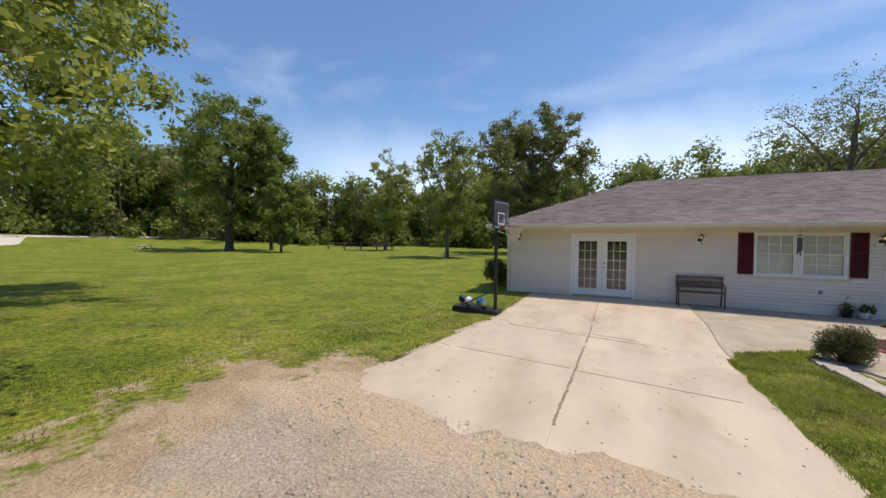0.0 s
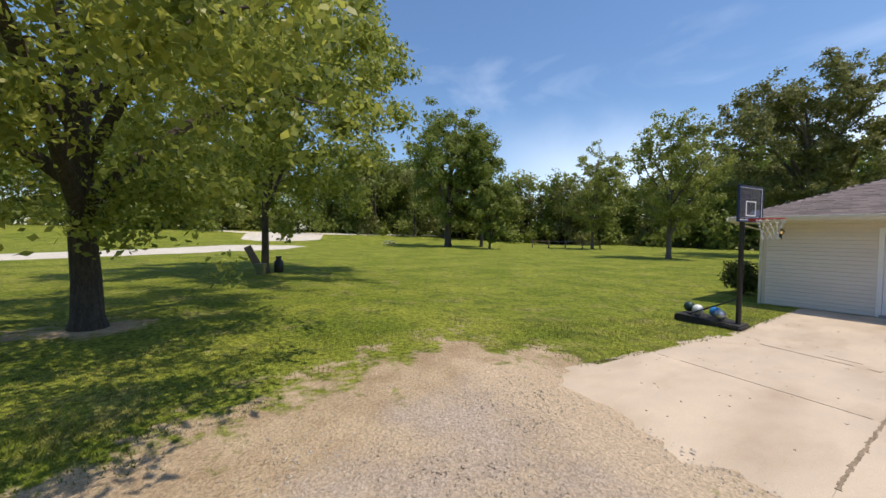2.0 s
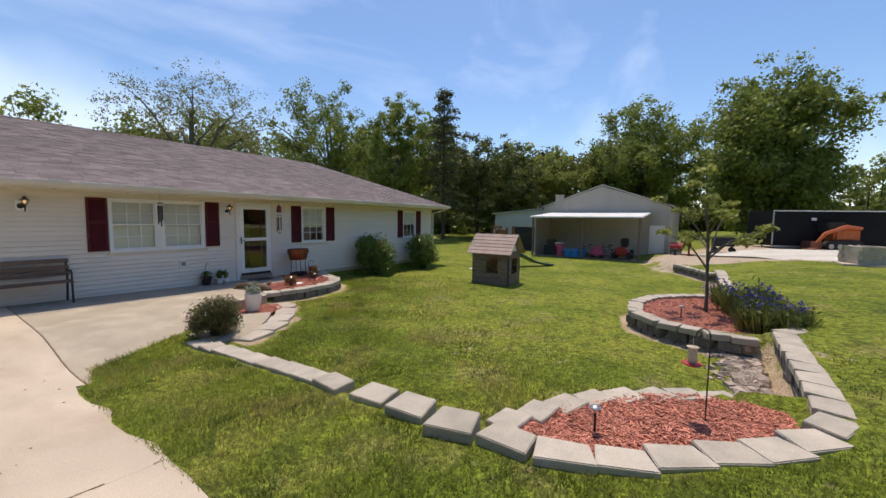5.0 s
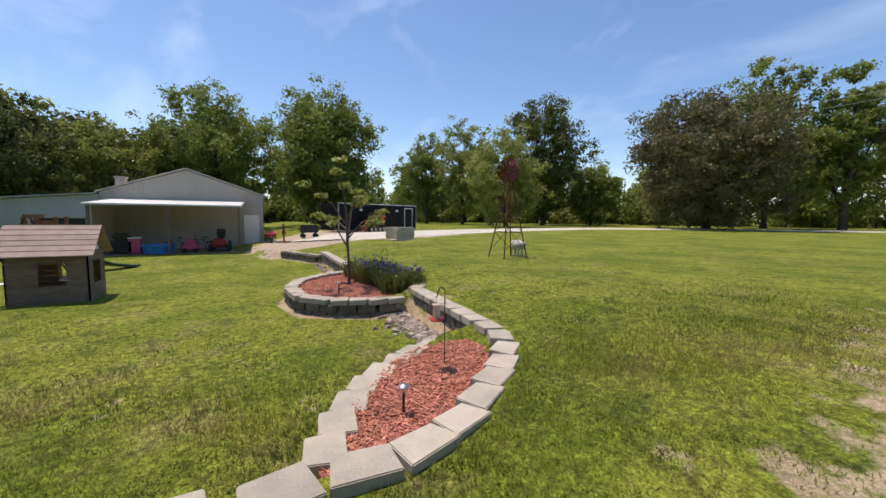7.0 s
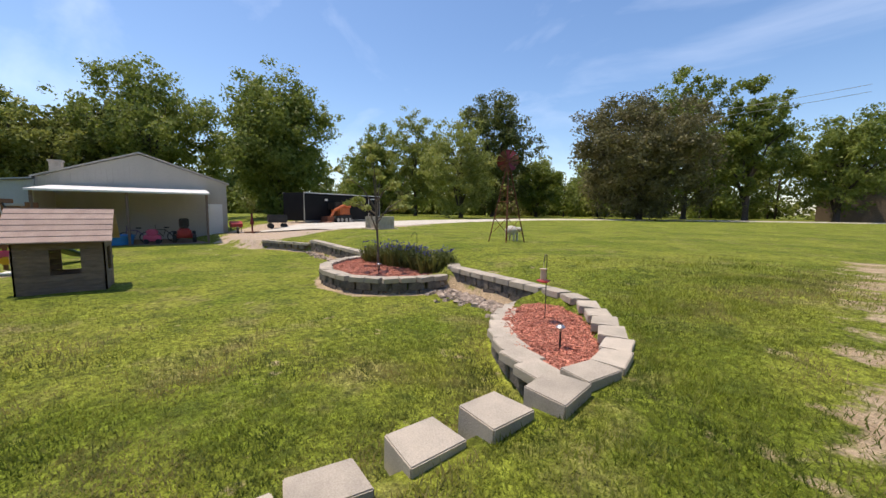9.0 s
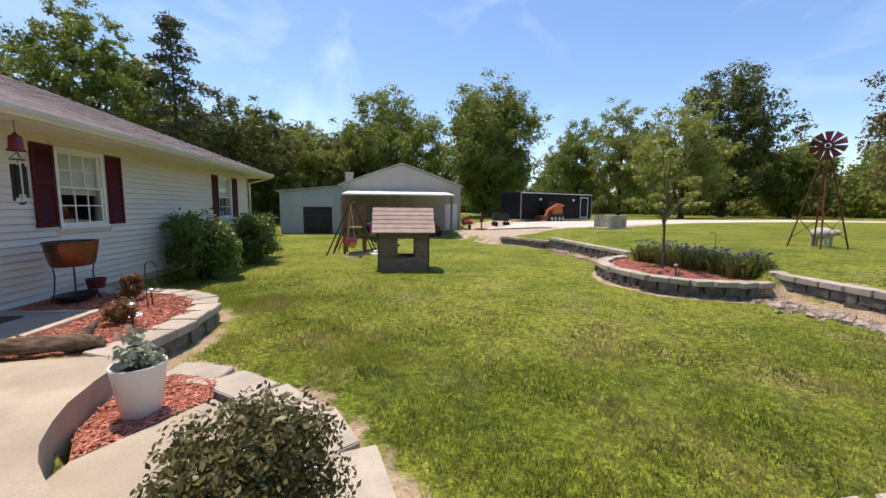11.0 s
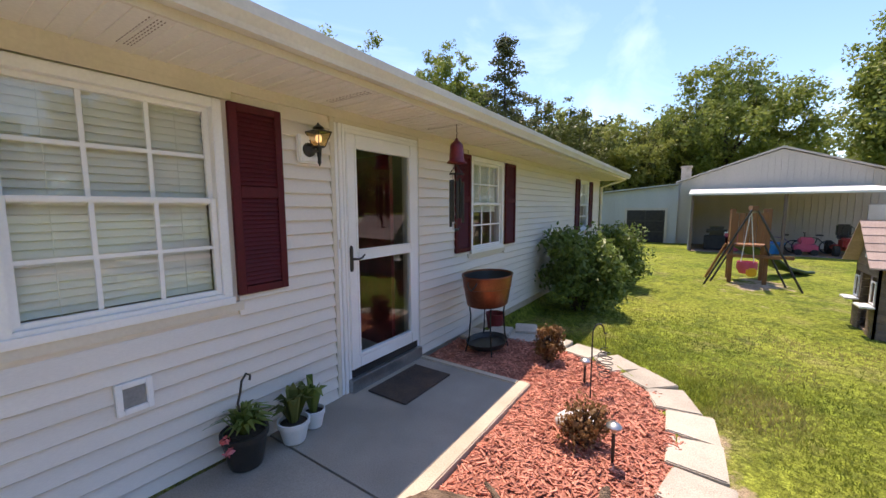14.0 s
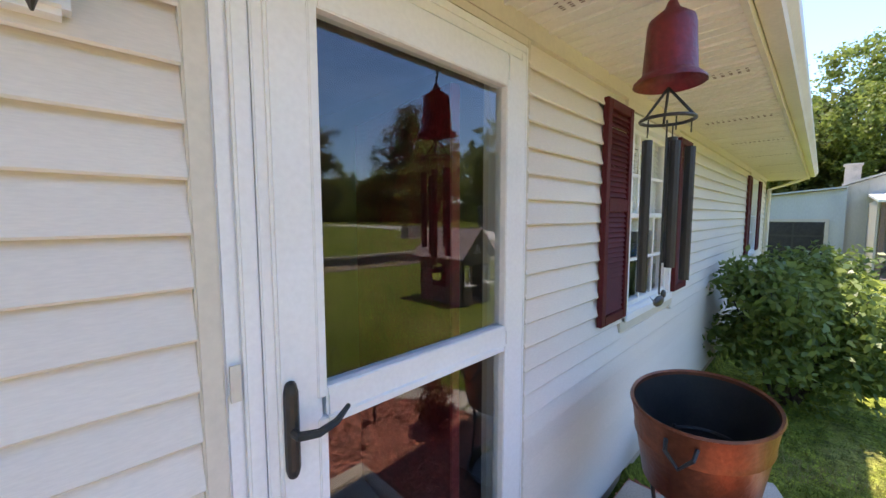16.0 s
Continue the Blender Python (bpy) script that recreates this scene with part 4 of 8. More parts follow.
part("vent_pipe", Build().tube([(-0.9, 15.6, 3.3), (-0.9, 15.6, 3.75)], 0.05, 10), WHITE_METAL, roof, "white roof vent pipe")

# rooms behind the glass
rooms = Build()
rooms.span((HX0 + 0.2, HY + 3.6, -0.05), (HX1 - 0.2, HY + 3.7, 2.45)).span((2.9, HY + 0.2, -0.05), (3.0, HY + 3.6, 2.45)).span((8.0, HY + 0.2, -0.05), (8.1, HY + 3.6, 2.45)).span((12.0, HY + 0.2, -0.05), (12.1, HY + 3.6, 2.45))
part("inner_wall", rooms, INTERIOR, house, "plain inner walls")
part("ceiling", Build().span((HX0 + 0.16, HY + 0.16, 2.46), (HX1 - 0.16, HY1 - 0.2, 2.49)), INTERIOR, house)
part("inner_floor", Build().span((HX0 + 0.16, HY + 0.0, -0.11), (HX1 - 0.16, HY1 - 0.2, -0.02)), FLOOR_IN, house)


def frame_of(b, x0, x1, z0, z1, w, y0, y1):
    """A rectangular frame of width w inside x0..x1, z0..z1."""
    b.span((x0, y0, z0), (x0 + w, y1, z1)).span((x1 - w, y0, z0), (x1, y1, z1))
    b.span((x0 + w, y0, z0), (x1 - w, y1, z0 + w)).span((x0 + w, y0, z1 - w), (x1 - w, y1, z1))
    return b


def sheet_glass(x0, x1, y, z0, z1):
    """A glass sheet facing the yard."""
    return Build().add([(x0, y, z0), (x1, y, z0), (x1, y, z1), (x0, y, z1)], [(0, 1, 2, 3)])


def window(name, x0, x1, z0, z1, cols=3, blind_drop=1.0, half_open=False):
    """A double-hung window with muntins and blinds."""
    win = thing(name, "white double-hung window with a muntin grid and blinds", "window", (0, 0, 0), kind="structure")
    part("window_frame", frame_of(Build(), x0 - 0.04, x1 + 0.04, z0 - 0.04, z1 + 0.04, 0.053, HY - 0.03, HY + 0.1), WHITE, win, bevel=0.004)
    part("window_sill", Build().span((x0 - 0.05, HY - 0.045, z0 - 0.055), (x1 + 0.05, HY - 0.03, z0 - 0.01)), WHITE, win, bevel=0.003)
    zm = (z0 + z1) / 2 + 0.01
    for k, (a, b, dy) in enumerate(((z0 + 0.012, zm + 0.02, 0.0), (zm - 0.02, z1 - 0.012, 0.03))):
        sash = part("sash", frame_of(Build(), x0 + 0.012, x1 - 0.012, a, b, 0.03, HY - 0.005 + dy, HY + 0.022 + dy), WHITE, win, "white sash", bevel=0.003)
        bars = Build()
        for i in range(1, cols):
            xx = x0 + 0.05 + (x1 - x0 - 0.1) * i / cols
            bars.span((xx - 0.01, HY + 0.006 + dy, a + 0.03), (xx + 0.01, HY + 0.016 + dy, b - 0.03))
        zz = (a + b) / 2
        bars.span((x0 + 0.042, HY + 0.0065 + dy, zz - 0.01), (x1 - 0.042, HY + 0.0155 + dy, zz + 0.01))
        part("muntin", bars, WHITE, sash, "white muntin grid")
        pane = part("pane", sheet_glass(x0 + 0.038, x1 - 0.038, HY + 0.018 + dy, a + 0.026, b - 0.026), GLASS, sash, "clear window pane")
        pane.visible_shadow = False
    slats = Build()
    zz = z1 - 0.05
    while zz > z0 + (z1 - z0) * (1 - blind_drop) + 0.03:
        slats.box(((x0 + x1) / 2, HY + 0.085, zz), (x1 - x0 - 0.06, 0.046, 0.003), Matrix.Rotation(radians(68), 3, "X"))
        zz -= 0.04
    slats.span((x0 + 0.03, HY + 0.08, z1 - 0.05), (x1 - 0.03, HY + 0.13, z1 - 0.01))
    for fx in (0.2, 0.8):
        xx = x0 + (x1 - x0) * fx
        slats.span((xx, HY + 0.056, zz), (xx + 0.003, HY + 0.059, z1))
    part("blind", slats, BLIND, win, "cream slatted blind")
    return win


window("window_1", 3.76, 4.63, 0.95, 2.1)
window("window_1", 4.77, 5.67, 0.95, 2.1)
part("window_mullion", Build().span((4.675, HY - 0.028, 0.905), (4.725, HY + 0.12, 2.145)), WHITE, house, "white post between the paired windows")
window("window_2", 8.76, 9.64, 0.95, 2.1, 3, 0.62)
window("window_3", 13.98, 14.8, 0.95, 2.1, 3, 0.55)
for x0, x1 in ((3.71, 5.72), (8.71, 9.69), (13.93, 14.85)):
    for za, zb in ((0.84, 0.9), (2.15, 2.2)):
        part("window_trim", Build().span((x0 - 0.055, HY - 0.028, za), (x1 + 0.055, HY - 0.001, zb)), TRIM, house, "cream trim strip at a window")


def shutter(x0, x1):
    """A louvred shutter on the wall, panel at its foot louvred too."""
    s = thing("shutter", "maroon louvred plastic shutter beside a window", "shutter", ((x0 + x1) / 2, HY - 0.02, 0.94), "house shutters")
    w, h = (x1 - x0) / 2, 1.2
    fr = frame_of(Build(), -w, w, 0, h, 0.05, -0.03, 0.0)
    fr.span((-w + 0.05, -0.03, 0.62), (w - 0.05, 0.0, 0.69))
    part("frame", fr, MAROON, s, bevel=0.003)
    lv = Build()
    for a, b in ((0.06, 0.61), (0.7, 1.14)):
        zz = a
        while zz < b:
            lv.box((0, -0.014, zz + 0.012), (2 * w - 0.1, 0.006, 0.032), Matrix.Rotation(radians(-28), 3, "X"))
            zz += 0.028
    lv.span((-w + 0.05, -0.006, 0.05), (w - 0.05, 0.0, h - 0.05))
    part("louvre_panel", lv, MAROON, s, "maroon louvre slats")
    return s


for a, b in ((3.34, 3.7), (5.74, 6.09), (8.33, 8.69), (9.72, 10.08), (13.58, 13.92), (14.88, 15.22)):
    shutter(a, b)

# french doors
fd = thing("door_1", "white double french door with a grid of panes, closed", "door", (0, 0, 0), kind="structure")
fx0, fx1, fz0, fz1 = OPENINGS["french"]
part("door_frame", frame_of(Build(), fx0 - 0.06, fx1 + 0.06, -0.02, fz1 + 0.05, 0.09, HY - 0.03, HY + 0.12), WHITE, fd, bevel=0.004)
part("threshold", Build().span((fx0, HY - 0.06, -0.02), (fx1, HY + 0.1, 0.05)), STEEL, fd, "metal threshold")
xm = (fx0 + fx1) / 2
for a, b, hinge in ((fx0 + 0.035, xm - 0.003, 0), (xm + 0.003, fx1 - 0.035, 1)):
    leaf = part("door_leaf", frame_of(Build(), a, b, 0.055, fz1 - 0.045, 0.115, HY + 0.01, HY + 0.055).span((a + 0.115, HY + 0.01, 0.17), (b - 0.115, HY + 0.055, 0.26)), WHITE, fd, "white door leaf", bevel=0.004)
    ga, gb_, za, zb = a + 0.16, b - 0.16, 0.27, 1.84
    part("glazing_bead", frame_of(Build(), ga - 0.045, gb_ + 0.045, za - 0.045, zb + 0.045, 0.04, HY + 0.0, HY + 0.05), WHITE, leaf, bevel=0.004)
    bars = Build()
    for i in range(1, 3):
        xx = ga + (gb_ - ga) * i / 3
        bars.span((xx - 0.009, HY + 0.022, za), (xx + 0.009, HY + 0.034, zb))
    for i in range(1, 5):
        zz = za + (zb - za) * i / 5
        bars.span((ga, HY + 0.023, zz - 0.009), (gb_, HY + 0.033, zz + 0.009))
    part("muntin", bars, WHITE, leaf)
    for i in range(3):
        for j in range(5):
            p = part("pane", sheet_glass(ga + (gb_ - ga) * i / 3, ga + (gb_ - ga) * (i + 1) / 3, HY + 0.036, za + (zb - za) * j / 5, za + (zb - za) * (j + 1) / 5), GLASS, leaf)
            p.visible_shadow = False
for zz, r in ((0.98, 0.028), (1.12, 0.026)):
    part("door_knob", Build().ball((xm + 0.06, HY - 0.035, zz), r).tube([(xm + 0.06, HY + 0.01, zz), (xm + 0.06, HY - 0.03, zz)], 0.014, 10), BLACK, fd, "dark round door knob", smooth=True)

# storm door with the open entrance behind
sd = thing("door_2", "white storm door with two glass panes, closed", "door", (0, 0, 0), kind="structure")
part("door_frame", frame_of(Build(), 6.63, 7.6, -0.03, 2.13, 0.03, HY - 0.035, HY + 0.12), WHITE, sd, bevel=0.003)
part("door_trim", Build().span((6.515, HY - 0.028, -0.1), (6.558, HY + 0.0, 2.2)).span((7.622, HY - 0.025, -0.1), (7.645, HY + 0.0, 2.2)).span((6.558, HY - 0.028, 2.165), (7.622, HY, 2.2)), TRIM, sd, "cream J-channel round the door", bevel=0.004)
part("door_casing", Build().span((6.558, HY - 0.022, -0.1), (6.592, HY + 0.0, 2.165)).span((6.592, HY - 0.034, -0.1), (6.628, HY + 0.0, 2.165)).span((7.602, HY - 0.03, -0.1), (7.622, HY + 0.0, 2.165)).span((6.628, HY - 0.034, 2.132), (7.602, HY, 2.165)), WHITE, sd, "white stepped door casing", bevel=0.005)
leaf = part("door_leaf", frame_of(Build(), 6.652, 7.568, 0.1, 2.095, 0.1, HY - 0.05, HY - 0.01).span((6.762, HY - 0.05, 1.06), (7.468, HY - 0.01, 1.125)).span((6.762, HY - 0.05, 0.2), (7.468, HY - 0.01, 0.215)), WHITE, sd, "white storm door leaf", bevel=0.006)
part("glazing_bead", frame_of(frame_of(Build(), 6.738, 7.475, 1.118, 2.002, 0.022, HY - 0.056, HY - 0.008), 6.738, 7.475, 0.205, 1.068, 0.022, HY - 0.056, HY - 0.008), WHITE, leaf, bevel=0.003)
for a, b in ((1.125, 1.995), (0.212, 1.06)):
    p = part("pane", sheet_glass(6.745, 7.465, HY - 0.03, a, b), STORM_GLASS, leaf, "storm door glass pane")
    p.visible_shadow = False
part("sweep", Build().span((6.665, HY - 0.04, 0.03), (7.565, HY - 0.012, 0.1)), BLACK, sd, "black rubber door sweep")
part("threshold", Build().span((6.63, HY - 0.08, -0.1), (7.6, HY + 0.16, 0.025)), STEEL, sd, "metal threshold", bevel=0.004)
hd = part("door_handle", Build().tube([(6.675, HY - 0.054, 0.96), (6.675, HY - 0.054, 0.965), (6.675, HY - 0.054, 0.985), (6.675, HY - 0.054, 1.155), (6.675, HY - 0.054, 1.175), (6.675, HY - 0.054, 1.18)], [0.006, 0.012, 0.0165, 0.0165, 0.012, 0.006], 12).tube([(6.675, HY - 0.06, 1.07), (6.675, HY - 0.09, 1.07), (6.715, HY - 0.1, 1.066), (6.76, HY - 0.098, 1.075), (6.795, HY - 0.092, 1.1)], [0.012, 0.011, 0.01, 0.009, 0.006], 8), BLACK, sd, "black lever handle", bevel=0.004)
part("strike_plate", Build().box((6.575, HY - 0.032, 1.2), (0.02, 0.006, 0.075)), TRIM, sd, "small strike plate")
part("entry_door", Build().box((7.45, HY + 0.55, 1.02), (0.045, 0.85, 2.0), Matrix.Rotation(radians(-8), 3, "Z")), DARK_RED, sd, "dark red entrance door standing open inside", bevel=0.004)

# outside lamps
def wall_lamp(x, z=1.955):
    lamp = thing("wall_lantern", "black coach lantern on a cream mounting block", "wall lamp", (x, HY - 0.018, z), "coach lanterns")
    part("mount", Build().box((-0.05, -0.02, -0.04), (0.19, 0.05, 0.23)), WHITE, lamp, "white mounting block", bevel=0.012)
    part("backplate", Build().lathe((0, 0, 0), [(0.001, 0), (0.06, 0), (0.055, 0.015), (0.03, 0.03), (0.001, 0.032)], 18), BLACK, lamp).matrix_basis = Matrix.Translation((-0.06, -0.044, -0.05)) @ Matrix.Rotation(radians(90), 4, "X")
    part("arm", Build().tube([(-0.06, -0.06, -0.05), (-0.02, -0.085, -0.06), (0, -0.09, -0.03)], [0.016, 0.014, 0.014], 8).tube([(0, -0.09, -0.03), (0, -0.09, -0.14)], [0.02, 0.012], 8).ball((0, -0.09, -0.15), 0.016, 10, 6).tube([(0, -0.09, -0.155), (0, -0.09, -0.185)], [0.012, 0.002], 8), BLACK, lamp, smooth=True)
    cage = Build()
    for k in range(4):
        a, b = (k + 0.5) * math.pi / 2, (k + 1.5) * math.pi / 2
        lo, hi = (0.045 * math.cos(a), 0.045 * math.sin(a)), (0.095 * math.cos(a), 0.095 * math.sin(a))
        cage.tube([(lo[0], lo[1] - 0.09, -0.02), (hi[0], hi[1] - 0.09, 0.1)], 0.004, 5)
        hb = (0.095 * math.cos(b), 0.095 * math.sin(b))
        cage.tube([(hi[0], hi[1] - 0.09, 0.1), (hb[0], hb[1] - 0.09, 0.1)], 0.005, 5)
    cage.lathe((0, -0.09, 0), [(0.02, -0.035), (0.05, -0.022), (0.045, -0.018), (0.001, -0.018)], 12)
    part("cage", cage, BLACK, lamp)
    part("roof", Build().lathe((0, -0.09, 0), [(0.07, 0.104), (0.05, 0.116), (0.02, 0.124), (0.045, 0.13), (0.04, 0.138), (0.012, 0.16), (0.001, 0.18)], 16), BLACK, lamp, smooth=True)
    glass = Build()
    for k in range(4):
        a, b = (k + 0.5) * math.pi / 2, (k + 1.5) * math.pi / 2
        glass.add([(r * math.cos(q), r * math.sin(q) - 0.09, z) for q, r, z in ((a, 0.042, -0.018), (b, 0.042, -0.018), (b, 0.09, 0.098), (a, 0.09, 0.098))], [(0, 1, 2, 3)])
    gp = part("lantern_glass", glass, FROST, lamp, "amber lantern glass")
    gp.visible_shadow = False
    lamp.scale = (0.86, 1.1, 0.86)
    # glows faintly as a painted-in highlight, the lantern is off
    part("bulb", Build().ball((0, -0.09, 0.045), 0.024, 12, 8, (1, 1, 1.5)), BULB_GLINT, lamp, "unlit bulb with a faint glow standing for its highlight", smooth=True)
    return lamp


for xl in (6.34, 2.44, -3.03):
    wall_lamp(xl)

part("dryer_vent", frame_of(Build(), 5.09, 5.25, 0.43, 0.6, 0.03, HY - 0.05, HY - 0.01), WHITE, house, "small white square wall vent", bevel=0.004)
part("vent_grille", Build().span((5.118, HY - 0.036, 0.458), (5.222, HY - 0.012, 0.572)), VENT_GREY, house, "grey vent grille", bevel=0.003)


# ---- trees and woods ----
def leaf_cloud(rng, centres, radii, count, size, squash=0.85, fill=0.55, corners=4):
    """Many small leaves scattered through lobes, as one vertex and face set."""
    centres, radii = np.array(centres), np.array(radii)
    pick = rng.choice(len(centres), count, p=radii ** 2 / (radii ** 2).sum())
    d = rng.normal(size=(count, 3))
    d /= np.linalg.norm(d, axis=1)[:, None]
    rad = np.minimum(rng.random(count) ** fill, 1.0) if corners == 4 else rng.random(count) ** 0.7
    p = centres[pick] + d * (radii[pick] * rad)[:, None] * (1, 1, squash)
    n = d * 0.6 + rng.normal(size=(count, 3)) * 0.7 + (0, 0, 0.35)
    n /= np.linalg.norm(n, axis=1)[:, None]
    a = np.cross(n, rng.normal(size=(count, 3)))
    a /= np.linalg.norm(a, axis=1)[:, None]
    b = np.cross(n, a)
    s = size * rng.uniform(0.6, 1.35, count)[:, None]
    if corners == 3:
        v = [p + a * s, p - a * s * 0.5 + b * s * 0.75, p - a * s * 0.5 - b * s * 0.75]
    else:
        v = [p - a * s, p - b * s * 0.5 + n * s * 0.12, p + a * s, p + b * s * 0.55 + n * s * 0.12]
    return np.stack(v, 1).reshape(-1, 3), np.arange(count * corners).reshape(-1, corners)


def mesh_from(name, v, f, material):
    me = bpy.data.meshes.new(name)
    me.vertices.add(len(v))
    me.vertices.foreach_set("co", v.astype(np.float32).ravel())
    k = f.shape[1]
    me.loops.add(f.size)
    me.loops.foreach_set("vertex_index", f.astype(np.int32).ravel())
    me.polygons.add(len(f))
    me.polygons.foreach_set("loop_start", np.arange(0, f.size, k, dtype=np.int32))
    me.update(calc_edges=True)
    me.materials.append(material)
    return me


def tree(name, label, x, y, height, radius, seed, leaf=LEAF, bark=BARK, leaves=5000, size=0.28, trunk=0.22, clear=0.25, clumps=90, fill=0.6,
         squash=0.75, clump=0.19, category="tree", inner=0.3, offset=None, fork=None):
    """A broadleaf tree: tapered trunk, arching limbs, twigs that branch off them, and leaf clumps at the twigs' ends."""
    rng = np.random.default_rng(seed)
    t = thing(name, label, category, (x, y, gz(x, y) - 0.05))
    b = Build()
    h0 = height * clear
    low = fork or h0
    mid, half = (h0 + height) / 2, (height - h0) / 2
    lean = rng.normal(size=2) * 0.03 * height if offset is None else np.array(offset, float)
    ph = rng.uniform(0, 6.28, 4)

    def envelope(u, k):
        """The point at share k of the way from the crown's middle to its uneven rim."""
        a = math.atan2(u[1], u[0])
        swell = 1 + 0.11 * math.sin(3 * a + ph[0]) + 0.09 * math.sin(5 * a + 3 * u[2] + ph[1]) + 0.09 * math.sin(5 * u[2] + 2 * a + ph[2])
        return np.array((lean[0] + u[0] * radius * k * swell, lean[1] + u[1] * radius * k * swell, mid + u[2] * half * k * (min(swell, 1.04) if u[2] > 0 else 1.0)))

    stem = [np.array((lean[0] * k ** 3 + rng.normal() * 0.008 * height * k, lean[1] * k ** 3 + rng.normal() * 0.008 * height * k, height * 0.84 * k)) for k in np.linspace(0, 1, 10)]
    thick = [trunk * (1.35 if i == 0 else 1.0 - 0.92 * (i / 9) ** 1.2) for i in range(10)]
    b.tube([stem[0], stem[0] * 0.7 + stem[1] * 0.3] + stem[1:], [thick[0], trunk * 1.03] + thick[1:], 10)
    nodes, girth = [p for p in stem if p[2] >= low * 0.9], [g for p, g in zip(stem, thick) if p[2] >= low * 0.9]
    for k in range(9):
        a = k * 2.4 + rng.uniform(-0.4, 0.4)
        z = low * 0.95 + (height * 0.5 - low) * k / 9
        s0 = np.array((lean[0] * (z / height) ** 3, lean[1] * (z / height) ** 3, z))
        up = rng.uniform(-0.25, 0.35) + 0.06 * k
        u = np.array((math.cos(a), math.sin(a), up))
        e0 = envelope(u / np.linalg.norm(u), 0.74)
        span = np.linalg.norm(e0 - s0)
        limb = [s0 * (1 - q) + e0 * q + np.array((0, 0, 0.16 * span * math.sin(math.pi * q))) + rng.normal(size=3) * 0.025 * span * math.sin(math.pi * q) for q in np.linspace(0, 1, 7)]
        fat = [trunk * (0.58 - 0.03 * k) * (1 - 0.8 * q) for q in np.linspace(0, 1, 7)]
        b.tube(limb, fat, 7, caps=False)
        nodes += limb[1:]
        girth += fat[1:]
    ends = []
    for k in range(clumps):
        u = rng.normal(size=3)
        u /= np.linalg.norm(u)
        ends.append(envelope(u, rng.uniform(inner ** 2, 0.9) ** 0.5))
    ends.sort(key=lambda p: math.hypot(p[0], p[1]) + 0.5 * abs(p[2] - mid))
    cents, rads = [], []
    for c in ends:
        at = np.array(nodes)
        i = int(np.argmin(np.linalg.norm(at - c, axis=1) + 1.2 * np.clip(at[:, 2] - c[2] + 0.04 * height, 0, None)))
        span = np.linalg.norm(c - at[i])
        g = min(girth[i] * 0.7, trunk * 0.06 + 0.012 * span)
        twig = [at[i] * (1 - q) + c * q + (rng.normal(size=3) * 0.05 + np.array((0, 0, 0.1))) * span * math.sin(math.pi * q) for q in (0, 0.35, 0.7, 1)]
        b.tube(twig, [g, g * 0.8, g * 0.55, g * 0.25], 4, caps=False)
        nodes += twig[1:]
        girth += [g * 0.8, g * 0.55, g * 0.3]
        r = radius * clump * rng.uniform(0.65, 1.2)
        cents += [c, c + rng.normal(size=3) * r * 0.7, twig[2] + rng.normal(size=3) * r * 0.3, (twig[1] + twig[2]) / 2]
        rads += [r, r * 0.75, r * 0.7, r * 0.5]
    part("trunk", b, bark, t, smooth=True)
    far = size > 0.13
    if far:
        leaves, size = int(leaves * 5), size * 0.52
    v, f = leaf_cloud(rng, cents, rads, leaves, size, squash, fill, 3 if far else 4)
    part("crown", mesh_from("crown", v, f, leaf), leaf, t)
    return t


def conifer(x, y, height, radius, seed, label, leaves=4000, size=0.3):
    rng = np.random.default_rng(seed)
    t = thing("conifer", label, "tree", (x, y, gz(x, y) - 0.05))
    b = Build().tube([(0, 0, 0), (0, 0, height * 0.5), (0, 0, height)], [0.2, 0.12, 0.02], 8)
    cents, rads = [], []
    for k in range(46):
        z = height * (0.12 + 0.86 * k / 46)
        reach = radius * (1.06 - z / height) ** 0.8 * rng.uniform(0.6, 1.3)
        a = k * 2.4 + rng.uniform(-0.3, 0.3)
        tip = (math.cos(a) * reach, math.sin(a) * reach, z - 0.12 * reach)
        b.tube([(0, 0, z), (tip[0] * 0.5, tip[1] * 0.5, z + 0.03), tip], [0.05, 0.035, 0.01], 5)
        for s in (0.35, 0.65, 0.95):
            cents.append((tip[0] * s, tip[1] * s, z - 0.12 * reach * s * s))
            rads.append(0.15 + radius * 0.2 * (1.2 - s))
    part("trunk", b, BARK, t)
    v, f = leaf_cloud(rng, cents, rads, leaves, size, 0.5, 0.7)
    part("crown", mesh_from("crown", v, f, NEEDLE), NEEDLE, t)
    return t


# the two shade trees by the gravel
tree("shade_tree", "pear-like shade tree with bright green leaves on the lawn", -8.0, -1.65, 8.8, 5.9, 11, LEAF_NEAR, BARK, 72000, 0.06, 0.21, 0.15, 240, 0.6, clump=0.115, offset=(0.9, -0.6), fork=1.75)
tree("shade_tree", "young green shade tree above a pail and pots", -15.9, 2.25, 13.2, 5.8, 12, LEAF_NEAR, BARK, 46000, 0.1, 0.14, 0.1, 190, 0.6, clump=0.13, fork=1.9)

# trees across the west lawn
tree("oak_tree", "tall dark green oak on the far lawn", -46.4, 32.5, 22.5, 7.4, 21, LEAF, BARK, 7500, 0.36, 0.5, 0.12, 169, clump=0.17)
tree("narrow_tree", "narrow dark green tree on the far lawn", -44.5, 37.5, 19.0, 2.9, 22, LEAF_DARK, BARK, 4600, 0.34, 0.25, 0.06, 80, clump=0.26)
tree("cedar_tree", "small bushy green tree on the far lawn", -37.5, 33, 10, 2.8, 23, LEAF, BARK, 2600, 0.28, 0.15, 0.08, 60, clump=0.24)
